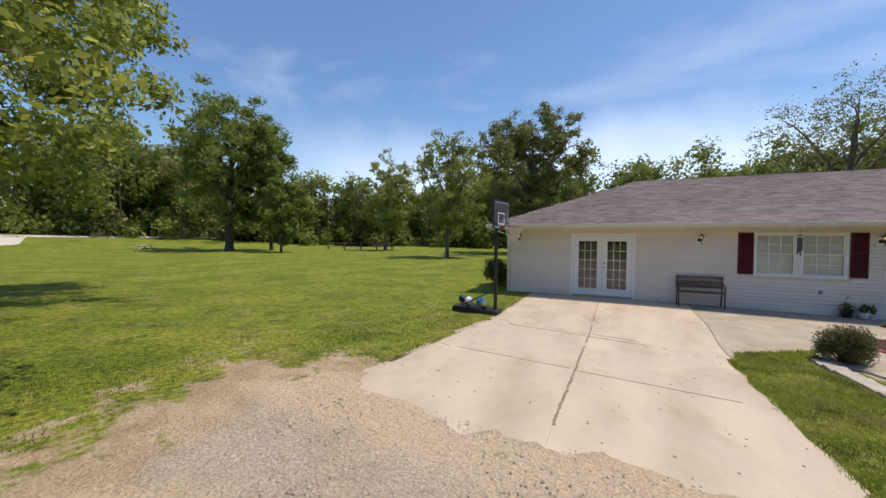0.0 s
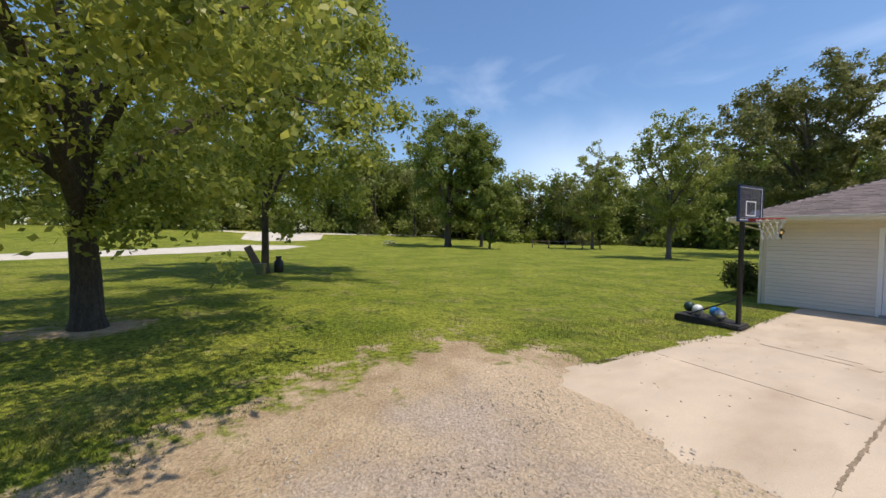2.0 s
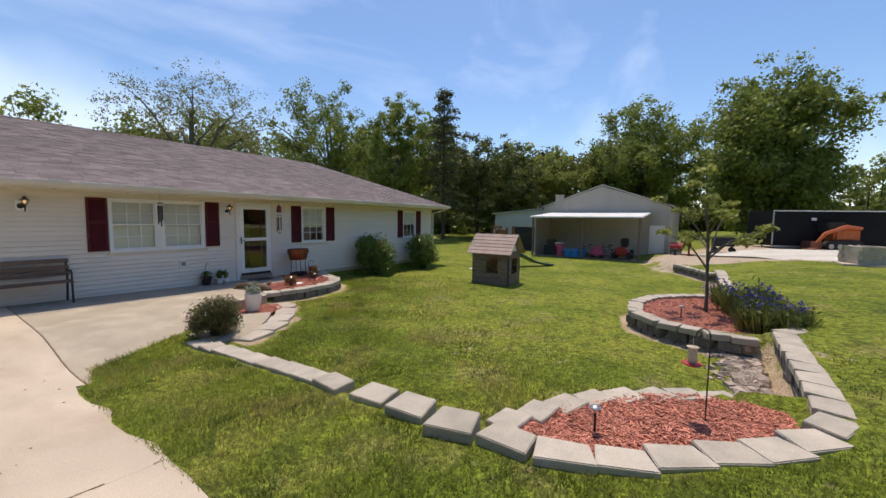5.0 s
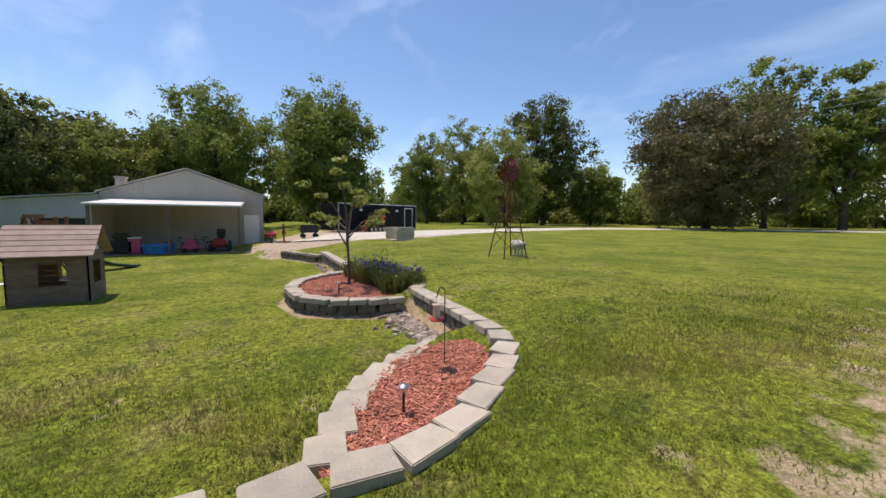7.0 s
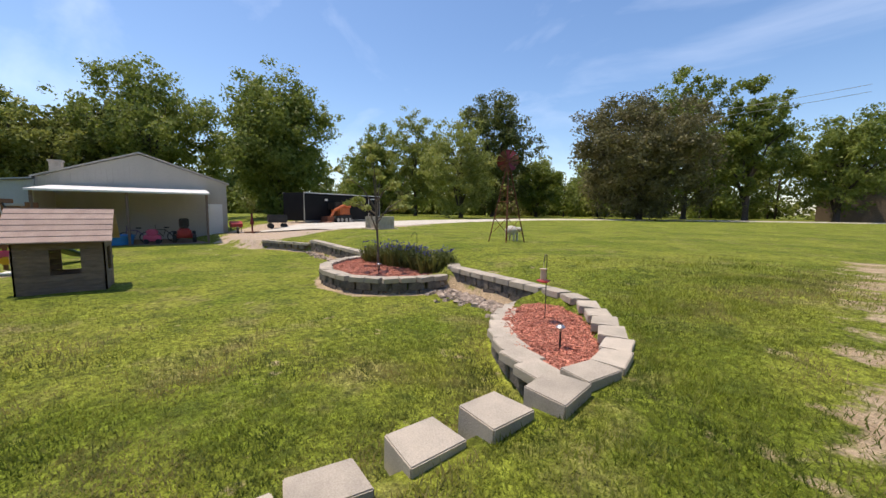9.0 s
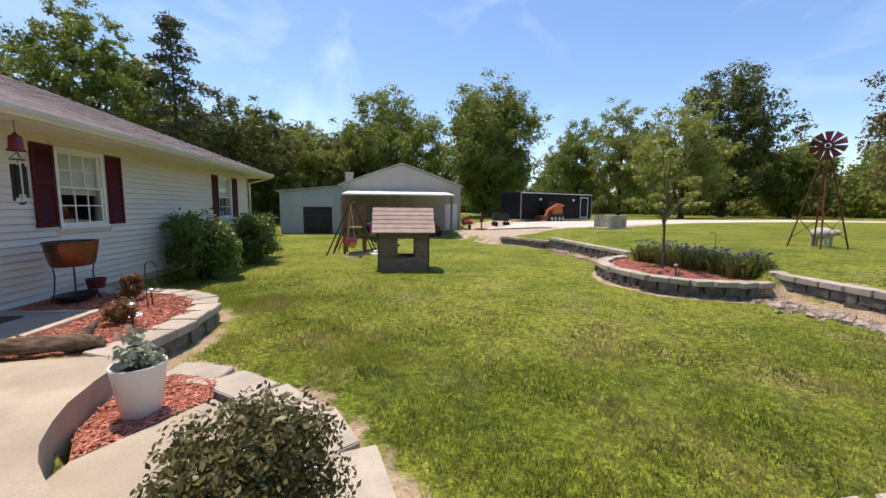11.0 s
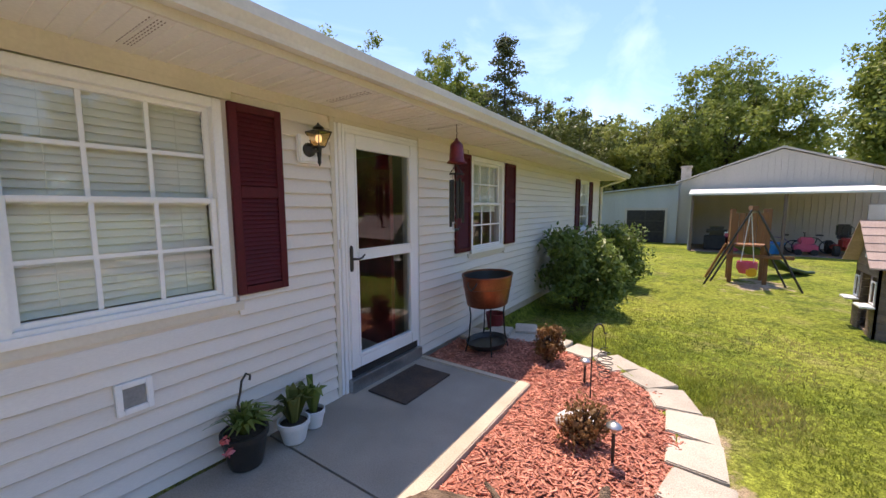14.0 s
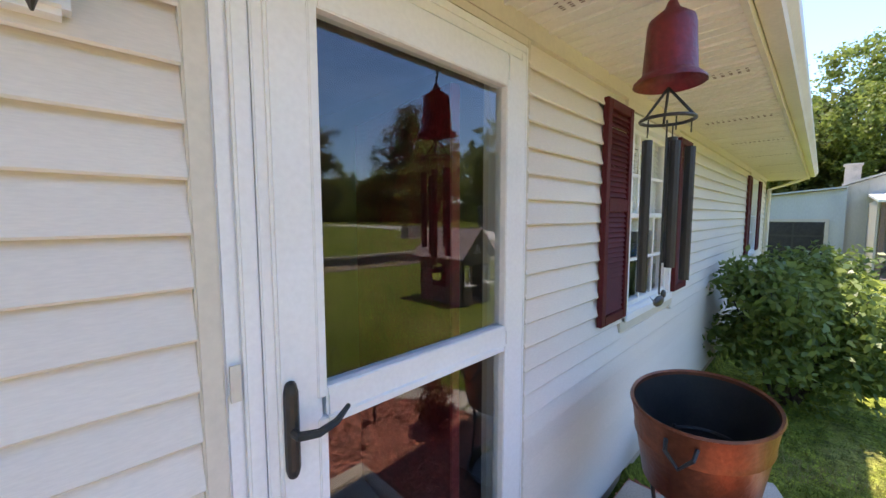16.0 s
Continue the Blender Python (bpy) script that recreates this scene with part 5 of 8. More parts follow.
tree("spring_tree", "light green airy tree on the west lawn", -32.2, 47.8, 15.4, 4.3, 24, LEAF_LIGHT, PALE_BARK, 3000, 0.28, 0.22, 0.14, 170, clump=0.16)
tree("spring_tree", "light green tree with open crown behind the lawn", -15.2, 33.3, 12.6, 3.8, 25, LEAF_LIGHT, PALE_BARK, 3400, 0.22, 0.2, 0.16, 190, clump=0.16)
tree("oak_tree", "broad olive green oak behind the house", -9.7, 50.7, 20.0, 8.0, 26, LEAF_BROWN, PALE_BARK, 9500, 0.3, 0.45, 0.18, 247, clump=0.12)
tree("oak_tree", "sparse budding oak with pale bare twigs", 18.6, 45.8, 18.0, 8.6, 27, LEAF_BROWN, PALE_BARK, 3000, 0.2, 0.4, 0.16, 420, 0.8, clump=0.09)
tree("oak_tree", "green open oak behind the house", 30.8, 38.6, 17.6, 7.0, 28, LEAF, PALE_BARK, 5200, 0.26, 0.4, 0.16, 221, clump=0.13)
tree("tall_tree", "tall narrow green tree behind the house", 32.0, 29.2, 16.4, 3.8, 29, LEAF, PALE_BARK, 3800, 0.24, 0.25, 0.14, 190, clump=0.17)
conifer(33.4, 24.3, 15.6, 4.2, 30, "dark ragged pine behind the house", 9000, 0.12)
tree("dark_tree", "dark green tree at the edge of the woods", 39.7, 23.8, 12.4, 4.6, 31, LEAF_DARK, BARK, 4200, 0.28, 0.25, 0.05, 153)
tree("dark_tree", "dark green tree at the edge of the woods", 44.4, 21.1, 12.4, 3.8, 32, LEAF_DARK, BARK, 3600, 0.28, 0.25, 0.05, 136)

# behind the barn and along the east road
tree("leafy_tree", "bright green tree behind the barn", 53.3, 18.5, 12.8, 5.0, 41, LEAF_LIGHT, BARK, 4000, 0.3, 0.25, 0.06, 153)
tree("leafy_tree", "broad green tree behind the barn", 57.3, 9.0, 17.6, 8.8, 42, LEAF, BARK, 7500, 0.34, 0.4, 0.06, 255, clump=0.15)
tree("leafy_tree", "dense upright green tree beside the barn", 45.9, -3.1, 16.0, 5.2, 43, LEAF, BARK, 14000, 0.32, 0.35, 0.0, 300, fill=0.45, clump=0.27, inner=0.15)
tree("leafy_tree", "green tree beside the gravel road", 69.5, -25.3, 18.2, 5.6, 44, LEAF, BARK, 3800, 0.38, 0.3, 0.06, 170)
tree("leafy_tree", "light green roadside tree", 61.7, -29.0, 18.8, 5.6, 45, LEAF_LIGHT, BARK, 4600, 0.36, 0.3, 0.05, 187)
tree("leafy_tree", "light green bushy tree by the road", 44.9, -26.7, 13.6, 5.6, 46, LEAF_LIGHT, BARK, 5600, 0.3, 0.3, 0.03, 204)
tree("leafy_tree", "tall dark green tree by the road", 54.6, -41.4, 23.2, 7.2, 47, LEAF_DARK, BARK, 6500, 0.4, 0.4, 0.05, 238)
tree("cedar_tree", "broad dark cedar beyond the road", 30.8, -48.2, 18.4, 9.8, 48, CEDAR_LEAF, BARK, 10500, 0.38, 0.4, 0.0, 286, fill=0.45, clump=0.17)
tree("leafy_tree", "green tree rising behind the cedar", 31.9, -64.4, 25.2, 6.8, 49, LEAF, BARK, 5000, 0.42, 0.4, 0.08, 187)
tree("leafy_tree", "green tree rising behind the cedar", 23.3, -64.4, 21.8, 5.6, 50, LEAF, BARK, 4200, 0.42, 0.4, 0.08, 170)
tree("leafy_tree", "green tree on the far bank", 14.5, -70.2, 16.6, 7.0, 51, LEAF, BARK, 4500, 0.4, 0.4, 0.05, 187)
tree("leafy_tree", "small green tree by the road bend", 52.5, -50.8, 11, 4.8, 52, LEAF, BARK, 3000, 0.38, 0.3, 0.03, 136)


def woods(name, label, az0, az1, dist0, dist1, h0, h1, count, seed, leaf, density=1700):
    """A belt of far woodland: trunks and leaf lobes between two bearings (degrees from north, clockwise)."""
    rng = np.random.default_rng(seed)
    b = Build()
    cents, rads = [], []
    for k in range(count):
        az, d = radians(rng.uniform(az0, az1)), rng.uniform(dist0, dist1)
        x, y, h = 2 + d * math.sin(az), 4 + d * math.cos(az), rng.uniform(h0, h1)
        zb = gz(x, y)
        b.tube([(x, y, zb - 0.2), (x + rng.normal() * 0.4, y + rng.normal() * 0.4, zb + h * 0.75)], [0.22, 0.05], 5)
        r = h * rng.uniform(0.17, 0.26)
        for j in range(9):
            u = rng.normal(size=3)
            u /= np.linalg.norm(u)
            cents.append((x + u[0] * r * 0.75, y + u[1] * r * 0.75, zb + h * (0.52 + 0.4 * u[2] * rng.uniform(0.5, 1.0))))
            rads.append(r * rng.uniform(0.4, 0.75))
        for j in range(6):
            cents.append((x + rng.normal() * 2.5, y + rng.normal() * 2.5, zb + rng.uniform(0.3, 4.2)))
            rads.append(rng.uniform(1.5, 2.8))
    w = tagged(new(name), label, "woods", kind="stuff")
    part("trunk", b, BARK, w)
    kinds = (leaf, LEAF_LIGHT, LEAF_BROWN, LEAF)
    tone = rng.choice(4, count, p=(0.5, 0.2, 0.15, 0.15))
    of = np.arange(len(cents)) // 15
    for k, mat in enumerate(kinds):
        pick = [i for i in range(len(cents)) if tone[of[i]] == k]
        if pick:
            v, f = leaf_cloud(rng, [cents[i] for i in pick], [rads[i] for i in pick], int(density * len(pick) / 15), 0.36, 0.9, 0.5, 3)
            part("foliage", mesh_from("foliage", v, f, mat), mat, w)
    return w


woods("woods", "tall dense green woods beyond the west lane", -100, -58, 84, 112, 17, 27, 90, 61, LEAF)
woods("woods", "dense green woods beyond the west lawn", -58, -24, 84, 110, 10, 19, 80, 67, LEAF)
woods("woods", "green woods behind the house", -24, 32, 72, 92, 14, 22, 90, 62, LEAF)
woods("woods", "shadowy dark woods behind the yard", 42, 84, 52, 78, 12, 18, 90, 63, LEAF_DARK)
woods("woods", "green woods along the east road", 84, 150, 85, 108, 10, 17, 90, 64, LEAF)
woods("woods", "green woods on the far south bank", 150, 200, 85, 110, 17, 24, 55, 65, LEAF)
woods("woods", "green woods behind the road to the south-west", 200, 260, 95, 125, 16, 23, 60, 66, LEAF)


# ---- roads ----
def ribbon(name, label, centre, widths, material, lift=0.015):
    """A road strip laid on the ground along a centre line."""
    pts = []
    for i in range(len(centre) - 1):
        for k in range(10):
            pts.append((np.array(centre[i]) * (1 - k / 10) + np.array(centre[i + 1]) * k / 10, widths[i] * (1 - k / 10) + widths[i + 1] * k / 10))
    pts.append((np.array(centre[-1], float), widths[-1]))
    for _ in range(6):
        pts = [pts[0]] + [((pts[i - 1][0] + pts[i][0] * 2 + pts[i + 1][0]) / 4, pts[i][1]) for i in range(1, len(pts) - 1)] + [pts[-1]]
    v, f = [], []
    for i, (p, w) in enumerate(pts):
        d = pts[min(i + 1, len(pts) - 1)][0] - pts[max(i - 1, 0)][0]
        d = d / np.linalg.norm(d)
        for s in (-1, -0.5, 0, 0.5, 1):
            q = p + np.array((-d[1], d[0])) * s * w / 2
            v.append((q[0], q[1], gz(q[0], q[1]) + lift + (0.05 if abs(s) < 1 else -0.03)))
        if i:
            for s in range(4):
                a = (i - 1) * 5 + s
                f.append((a, a + 1, a + 6, a + 5))
    b = Build().add(v, f)
    ob = part(name, b, material, None, smooth=True)
    return tagged(ob, label, "road", kind="structure")


ribbon("road", "pale gravel lane curving across the west lawn", [(-20, -34), (-27, -20), (-33, -9), (-39, 0.0), (-56, 10), (-78, 16)], [6, 7, 9, 10, 10, 14], PALE_GRAVEL)
ribbon("road", "pale gravel lane along the far woods", [(-130, -40), (-92, -8), (-80, 12), (-78, 40), (-70, 80)], [4, 4, 6, 4, 4], PALE_GRAVEL, 0.03)
ribbon("road", "pale gravel road running past the barn", [(24, 1), (28, -5), (33, -16), (36, -32), (30, -48), (16, -64), (-10, -80)], [7, 8, 7, 6, 6, 6, 6], PALE_GRAVEL)

# ---- stone borders ----
def block(rng, w, d, h, name="block"):
    """A cut retaining block: smooth top, tapered plan, slightly uneven."""
    t = 0.12
    j = lambda: rng.uniform(-0.012, 0.012)
    poly = [(-w / 2 + j(), -d / 2 + j()), (w / 2 + j(), -d / 2 + j()), (w / 2 * (1 - t) + j(), d / 2 + j()), (-w / 2 * (1 - t) + j(), d / 2 + j())]
    return Build().prism(poly, 0, [h + rng.uniform(-0.008, 0.008) for _ in range(4)]).mesh(name, 0.008)


brng = random.Random(9)
BLOCKS = [block(brng, 0.44, 0.3, 0.1) for _ in range(5)]
TALL = [block(brng, 0.41, 0.34, 0.22) for _ in range(3)]
WALLB = [block(brng, 0.42, 0.24, 0.15) for _ in range(5)]
for m in BLOCKS + TALL:
    m.materials.append(STONE_TOP)
# lower courses get a much darker colour than the caps
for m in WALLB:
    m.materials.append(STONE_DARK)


def place_block(parent, meshes, x, y, z, angle, sx=1.0, sy=1.0, tilt=0.0):
    ob = new("block", brng.choice(meshes))
    ob.parent = parent
    ob.matrix_basis = Matrix.Translation((x, y, z)) @ Matrix.Rotation(angle, 4, "Z") @ Matrix.Rotation(tilt, 4, "X") @ Matrix.Diagonal((sx, sy, 1, 1))
    return ob


edge = thing("stone_edging", "row of pale cut stone blocks between lawn strip and yard", "edging", kind="structure")
for i in range(9):
    y = 8.55 - 0.4 * i
    place_block(edge, BLOCKS, 3.62 - 0.006 * i + brng.uniform(-0.015, 0.015), y, -0.345 + 0.028 * i, radians(-90 + brng.uniform(-6, 6)), 0.97, 0.95, radians(brng.uniform(-2, 2)))
for i, (bx, by, bz) in enumerate(((3.61, 4.76, 0.0), (3.56, 4.24, 0.05), (3.48, 3.73, 0.1))):
    place_block(edge, TALL, bx, by, bz - 0.22, radians(-84 + brng.uniform(-4, 4)), 1.0, 1.0, radians(1.5))


def stone_line(parent, pts, top, low_courses, spacing=0.4, deep=0.95, cap_turn=0.0, jitter=5.0, low_deep=1.0):
    """Cap blocks along a line with rough courses below."""
    line = [np.array(p, float) for p in pts]
    length = [0.0]
    for a, b in zip(line, line[1:]):
        length.append(length[-1] + np.linalg.norm(b - a))
    n = max(1, round(length[-1] / spacing))
    for i in range(n):
        for level in range(low_courses + 1):
            s = length[-1] * (i + 0.5 + (0.5 if level % 2 == 1 and i < n - 1 else 0)) / n
            k = max(j for j in range(len(length)) if length[j] <= s + 1e-9)
            k = min(k, len(line) - 2)
            u = (s - length[k]) / (length[k + 1] - length[k])
            p = line[k] + (line[k + 1] - line[k]) * u
            d = line[k + 1] - line[k]
            ang = math.atan2(d[1], d[0])
            zt = top(p[0], p[1])
            if level == 0:
                place_block(parent, BLOCKS, p[0], p[1], zt - 0.1, ang + cap_turn + radians(brng.uniform(-jitter, jitter)), spacing / 0.432, deep, radians(brng.uniform(-1.5, 1.5)))
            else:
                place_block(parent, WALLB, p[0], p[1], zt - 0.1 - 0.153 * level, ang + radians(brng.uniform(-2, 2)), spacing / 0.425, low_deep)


# oval bed
oval_bed = thing("oval_bed_border", "ring of cut stone blocks round an oval mulch bed", "edging", kind="structure")
along = lambda x, y: ((x - 3.45) * 0.69 - (y - 3.55) * 0.72) / 3.5
stone_line(oval_bed, RING_NE, lambda x, y: 0.02 - 0.14 * along(x, y), 1, 0.38, cap_turn=radians(12))
stone_line(oval_bed, RING_SW, lambda x, y: max(0.10 - 0.07 * along(x, y), float(upper_z(x, y)) + 0.035), 0, 0.41, cap_turn=radians(-8))
# wall from the oval to the tree bed, and on to the barn yard
yard_wall = thing("garden_wall", "low retaining wall of rough stone blocks with pale caps", "wall", kind="structure")
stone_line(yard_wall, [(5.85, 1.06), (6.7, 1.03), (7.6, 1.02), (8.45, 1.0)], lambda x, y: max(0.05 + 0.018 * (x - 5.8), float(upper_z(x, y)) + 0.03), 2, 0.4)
stone_line(yard_wall, [(8.4, 1.05), (9.0, 0.6), (9.6, 0.28), (10.2, 0.15)], lambda x, y: 0.1 + 0.02 * (x - 8), 0, 0.4)
stone_line(yard_wall, [(12.4, 1.42), (14.5, 1.45), (16.2, 1.45), (17.75, 1.48)], lambda x, y: 0.06, 2, 0.42)
stone_line(yard_wall, [(17.75, 1.6), (19.0, 2.2), (20.35, 2.95)], lambda x, y: -0.08, 1, 0.42)
tree_bed = thing("tree_bed_border", "curved low stone wall round a raised mulch bed", "edging", kind="structure")
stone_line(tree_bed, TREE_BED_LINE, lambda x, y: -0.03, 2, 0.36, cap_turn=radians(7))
# bed in front of the house
house_bed = thing("house_bed_border", "curved block border round the bed by the entrance", "edging", kind="structure")
stone_line(house_bed, HOUSE_BED_LINE, lambda x, y: -0.085, 1, 0.37, 1.1, radians(-3), 2.0, 1.3)
pad_edge = thing("pad_border", "flat pale stones edging the lower pad", "edging", kind="structure")
stone_line(pad_edge, [(6.04, 10.3), (5.91, 9.83), (5.65, 9.45), (5.29, 9.06), (4.9, 8.71), (4.52, 8.47), (4.1, 8.31)], lambda x, y: -0.28, 0, 0.6, 1.35)
# rim of the walk slab, in paler concrete to read as sunlit
walk_slab_edge = part("kerb", Build().span((5.93, 11.95, -0.25), (7.64, 12.058, -0.078)).span((7.565, 12.058, -0.25), (7.64, 13.15, -0.08)), CONCRETE, house_bed, "pale concrete rim of the walk slab, lightened to read as sunlit", bevel=0.008)


# mulch
def mulch(name, label, poly, level, chips, seed):
    m = sheet(name, poly, MULCH, None, 0.0, 0.15, 0.2, level)
    tagged(m, label, "mulch", kind="stuff")
    rng = np.random.default_rng(seed)
    xs, ys = np.array([p[0] for p in poly]), np.array([p[1] for p in poly])
    b = Build()
    made = 0
    while made < chips:
        x, y = rng.uniform(xs.min(), xs.max()), rng.uniform(ys.min(), ys.max())
        if inside_by(poly, x, y) < 0.02:
            continue
        z = float(np.ravel(level(np.array([x]), np.array([y])))[0])
        mat = Euler((rng.normal() * 0.25, rng.normal() * 0.25, rng.uniform(0, 6.3))).to_matrix()
        b.box((x, y, z + rng.uniform(0.0, 0.018)), (rng.uniform(0.025, 0.075), rng.uniform(0.005, 0.014), rng.uniform(0.003, 0.007)), mat)
        made += 1
    part("chips", b, CHIP, m, "shredded red bark chips")
    return m


bump = lambda x, y: 0.012 * np.sin(9 * x + 3 * y) * np.cos(8 * y - 2 * x)
mulch("mulch_bed", "red shredded mulch in the bed by the entrance", BED_HOUSE, lambda x, y: -0.115 + bump(x, y), 9000, 1)
mulch("mulch_bed", "red shredded mulch in the oval bed", BED_OVAL, lambda x, y: -0.03 - 0.08 * along(x, y) + bump(x, y), 7000, 2)
mulch("mulch_bed", "red shredded mulch in the raised tree bed", BED_TREE, lambda x, y: -0.09 + bump(x, y), 2600, 3)
mulch("mulch_bed", "red shredded mulch round a white pot", [(4.72, 10.13), (5.42, 9.64), (5.85, 9.75), (5.95, 10.2), (5.85, 10.5), (5.1, 10.38)], lambda x, y: -0.295 + bump(x, y), 2200, 4)

# ---- barn ----
BX, BY0, BY1, BZ = 28.2, 3.7, 11.75, -0.5
barn = thing("barn", "pale metal barn with an open front porch and a grey lean-to", "barn", (0, 0, 0))
front = Build()
front.prism([(BX, BY0), (BX + 0.12, BY0), (BX + 0.12, BY1), (BX, BY1)], BZ, 2.75)
front.add([(BX, BY0, 2.75), (BX, BY1, 2.75), (BX, (BY0 + BY1) / 2, 4.15), (BX + 0.12, BY0, 2.75), (BX + 0.12, BY1, 2.75), (BX + 0.12, (BY0 + BY1) / 2, 4.15)], [(0, 1, 2), (3, 5, 4), (0, 2, 5, 3), (1, 4, 5, 2)])
bw = part("wall", front, BARN, barn, "pale metal gable wall")
y = BY0 + 0.1
while y < BY1:
    top = 2.75 + 1.4 * (1 - abs(y - (BY0 + BY1) / 2) / ((BY1 - BY0) / 2)) - 0.03
    part("rib", Build().span((BX - 0.018, y, BZ), (BX, y + 0.03, top)), BARN, bw)
    y += 0.23
part("side_wall", Build().span((BX + 0.12, BY0, BZ), (40, BY0 + 0.12, 2.75)).span((BX + 0.12, BY1 - 0.12, BZ), (40, BY1, 2.75)).span((39.9, BY0 + 0.12, BZ), (40, BY1 - 0.12, 2.75)), BARN, barn)
ym = (BY0 + BY1) / 2
rf = Build()
for sg, ye in ((-1, BY0 - 0.15), (1, BY1 + 0.15)):
    rf.add([(BX - 0.12, ye, 2.72), (40.2, ye, 2.72), (40.2, ym, 4.2), (BX - 0.12, ym, 4.2), (BX - 0.12, ye, 2.8), (40.2, ye, 2.8), (40.2, ym, 4.28), (BX - 0.12, ym, 4.28)],
           [(0, 1, 2, 3), (4, 7, 6, 5), (0, 3, 7, 4), (0, 4, 5, 1)])
part("roof", rf, BARN, barn, "pale metal roof")
part("porch_roof", Build().add([(24.1, 4.75, 1.97), (24.1, 11.2, 1.97), (BX, 11.2, 2.3), (BX, 4.75, 2.3), (24.1, 4.75, 2.05), (24.1, 11.2, 2.05), (BX, 11.2, 2.38), (BX, 4.75, 2.38)],
                               [(0, 1, 2, 3), (4, 7, 6, 5), (0, 4, 5, 1), (1, 5, 6, 2), (0, 3, 7, 4)]), WHITE_METAL, barn, "white metal porch roof")
for yy in (4.9, 8.0, 11.05):
    part("post", Build().span((24.27, yy - 0.05, BZ), (24.37, yy + 0.05, 1.99)), BENCH_WOOD, barn, "dark weathered porch post")
part("porch_floor", Build().span((24.3, 4.8, BZ - 0.05), (BX, 11.1, BZ + 0.06)), DARK_WOOD, barn, "dark porch floor")
part("porch_side", Build().span((24.9, 11.1, BZ), (BX, 11.16, 2.05)), BARN, barn, "pale porch end wall")
part("door", Build().span((BX - 0.05, 3.95, BZ + 0.05), (BX - 0.018, 4.8, 1.55)), WHITE_METAL, barn, "white side door", bevel=0.01)
lean = Build().add([(BX - 0.2, BY1, BZ), (BX - 0.2, 15.6, BZ), (BX - 0.2, 15.6, 2.25), (BX - 0.2, BY1, 2.62), (36, BY1, BZ), (36, 15.6, BZ), (36, 15.6, 2.25), (36, BY1, 2.62)],
                   [(0, 3, 2, 1), (4, 5, 6, 7), (1, 2, 6, 5), (0, 4, 7, 3), (0, 1, 5, 4)])
lw = part("leanto_wall", lean, BARN_GREY, barn, "grey metal lean-to shed")
y = BY1 + 0.1
while y < 15.6:
    if not 12.1 < y < 14.3:
        part("rib", Build().span((BX - 0.215, y, BZ), (BX - 0.2, y + 0.03, 2.6 - 0.37 * (y - BY1) / 3.85)), BARN_GREY, lw)
    y += 0.23
part("leanto_roof", Build().add([(BX - 0.4, BY1, 2.64), (BX - 0.4, 15.8, 2.26), (36.2, 15.8, 2.26), (36.2, BY1, 2.64), (BX - 0.4, BY1, 2.7), (BX - 0.4, 15.8, 2.32), (36.2, 15.8, 2.32), (36.2, BY1, 2.7)],
                                [(0, 1, 2, 3), (4, 7, 6, 5), (0, 4, 5, 1), (1, 5, 6, 2)]), BARN_GREY, barn, "grey metal lean-to roof")
gd = part("garage_door", Build().span((BX - 0.24, 12.3, BZ), (BX - 0.2, 14.15, 1.3)), BLACK, barn, "dark panelled double door")
for a, b in ((12.36, 13.2), (13.26, 14.09)):
    for c, d in ((-0.4, 0.1), (0.18, 0.68), (0.76, 1.24)):
        part("panel", Build().span((BX - 0.26, a, c), (BX - 0.24, b, d)), RUBBER, gd, bevel=0.01)
jamb = Build().span((BX - 0.25, 12.18, BZ), (BX - 0.2, 12.3, 1.42)).span((BX - 0.25, 14.15, BZ), (BX - 0.2, 14.27, 1.42)).span((BX - 0.25, 12.3, 1.3), (BX - 0.2, 14.15, 1.42))
part("door_frame", jamb, BARN, gd, "pale door frame")
part("chimney", Build().span((31.0, 11.3, 2.6), (31.5, 11.8, 3.75)).span((30.95, 11.25, 3.75), (31.55, 11.85, 3.85)), STONE_TOP, barn, "grey block chimney", bevel=0.01)

# ---- trailer ----
trl = thing("cargo_trailer", "long black enclosed cargo trailer on the gravel", "trailer", (33.6, -5.2, 0.0))
turn = math.atan2(-9.7, 4.4)
trl.rotation_euler = (0, 0, turn)
part("body", Build().box((-0.5, 0, 1.5), (8.4, 2.4, 2.1)), TRAILER, trl, "glossy black trailer body", bevel=0.04)
for sy in (-1.21, 1.21):
    part("roof_rail", Build().box((-0.5, sy, 2.53), (8.4, 0.03, 0.06)), WHITE_METAL, trl, "pale roof rail")
for sx in (-4.68, 3.68):
    part("corner_rail", Build().box((sx, -1.2, 1.5), (0.06, 0.05, 2.0)), STEEL, trl)
part("skirt", Build().box((-0.5, -1.2, 0.42), (8.3, 0.04, 0.1)).box((1.2, 0, 0.42), (0.3, 2.2, 0.12)), STEEL, trl, "pale lower rail")
part("side_door", frame_of(Build(), 0, 1, 0, 1, 0.04, -0.02, 0.02), WHITE_METAL, trl, "side door with pale trim").matrix_basis = Matrix.Translation((2.2, -1.215, 0.55)) @ Matrix.Diagonal((1.0, 1, 1.75, 1))
for xx in (-2.6, 1.3):
    part("light", Build().box((xx, -1.22, 2.05), (0.25, 0.05, 0.16)), WHITE_METAL, trl, "pale flood light", bevel=0.01)
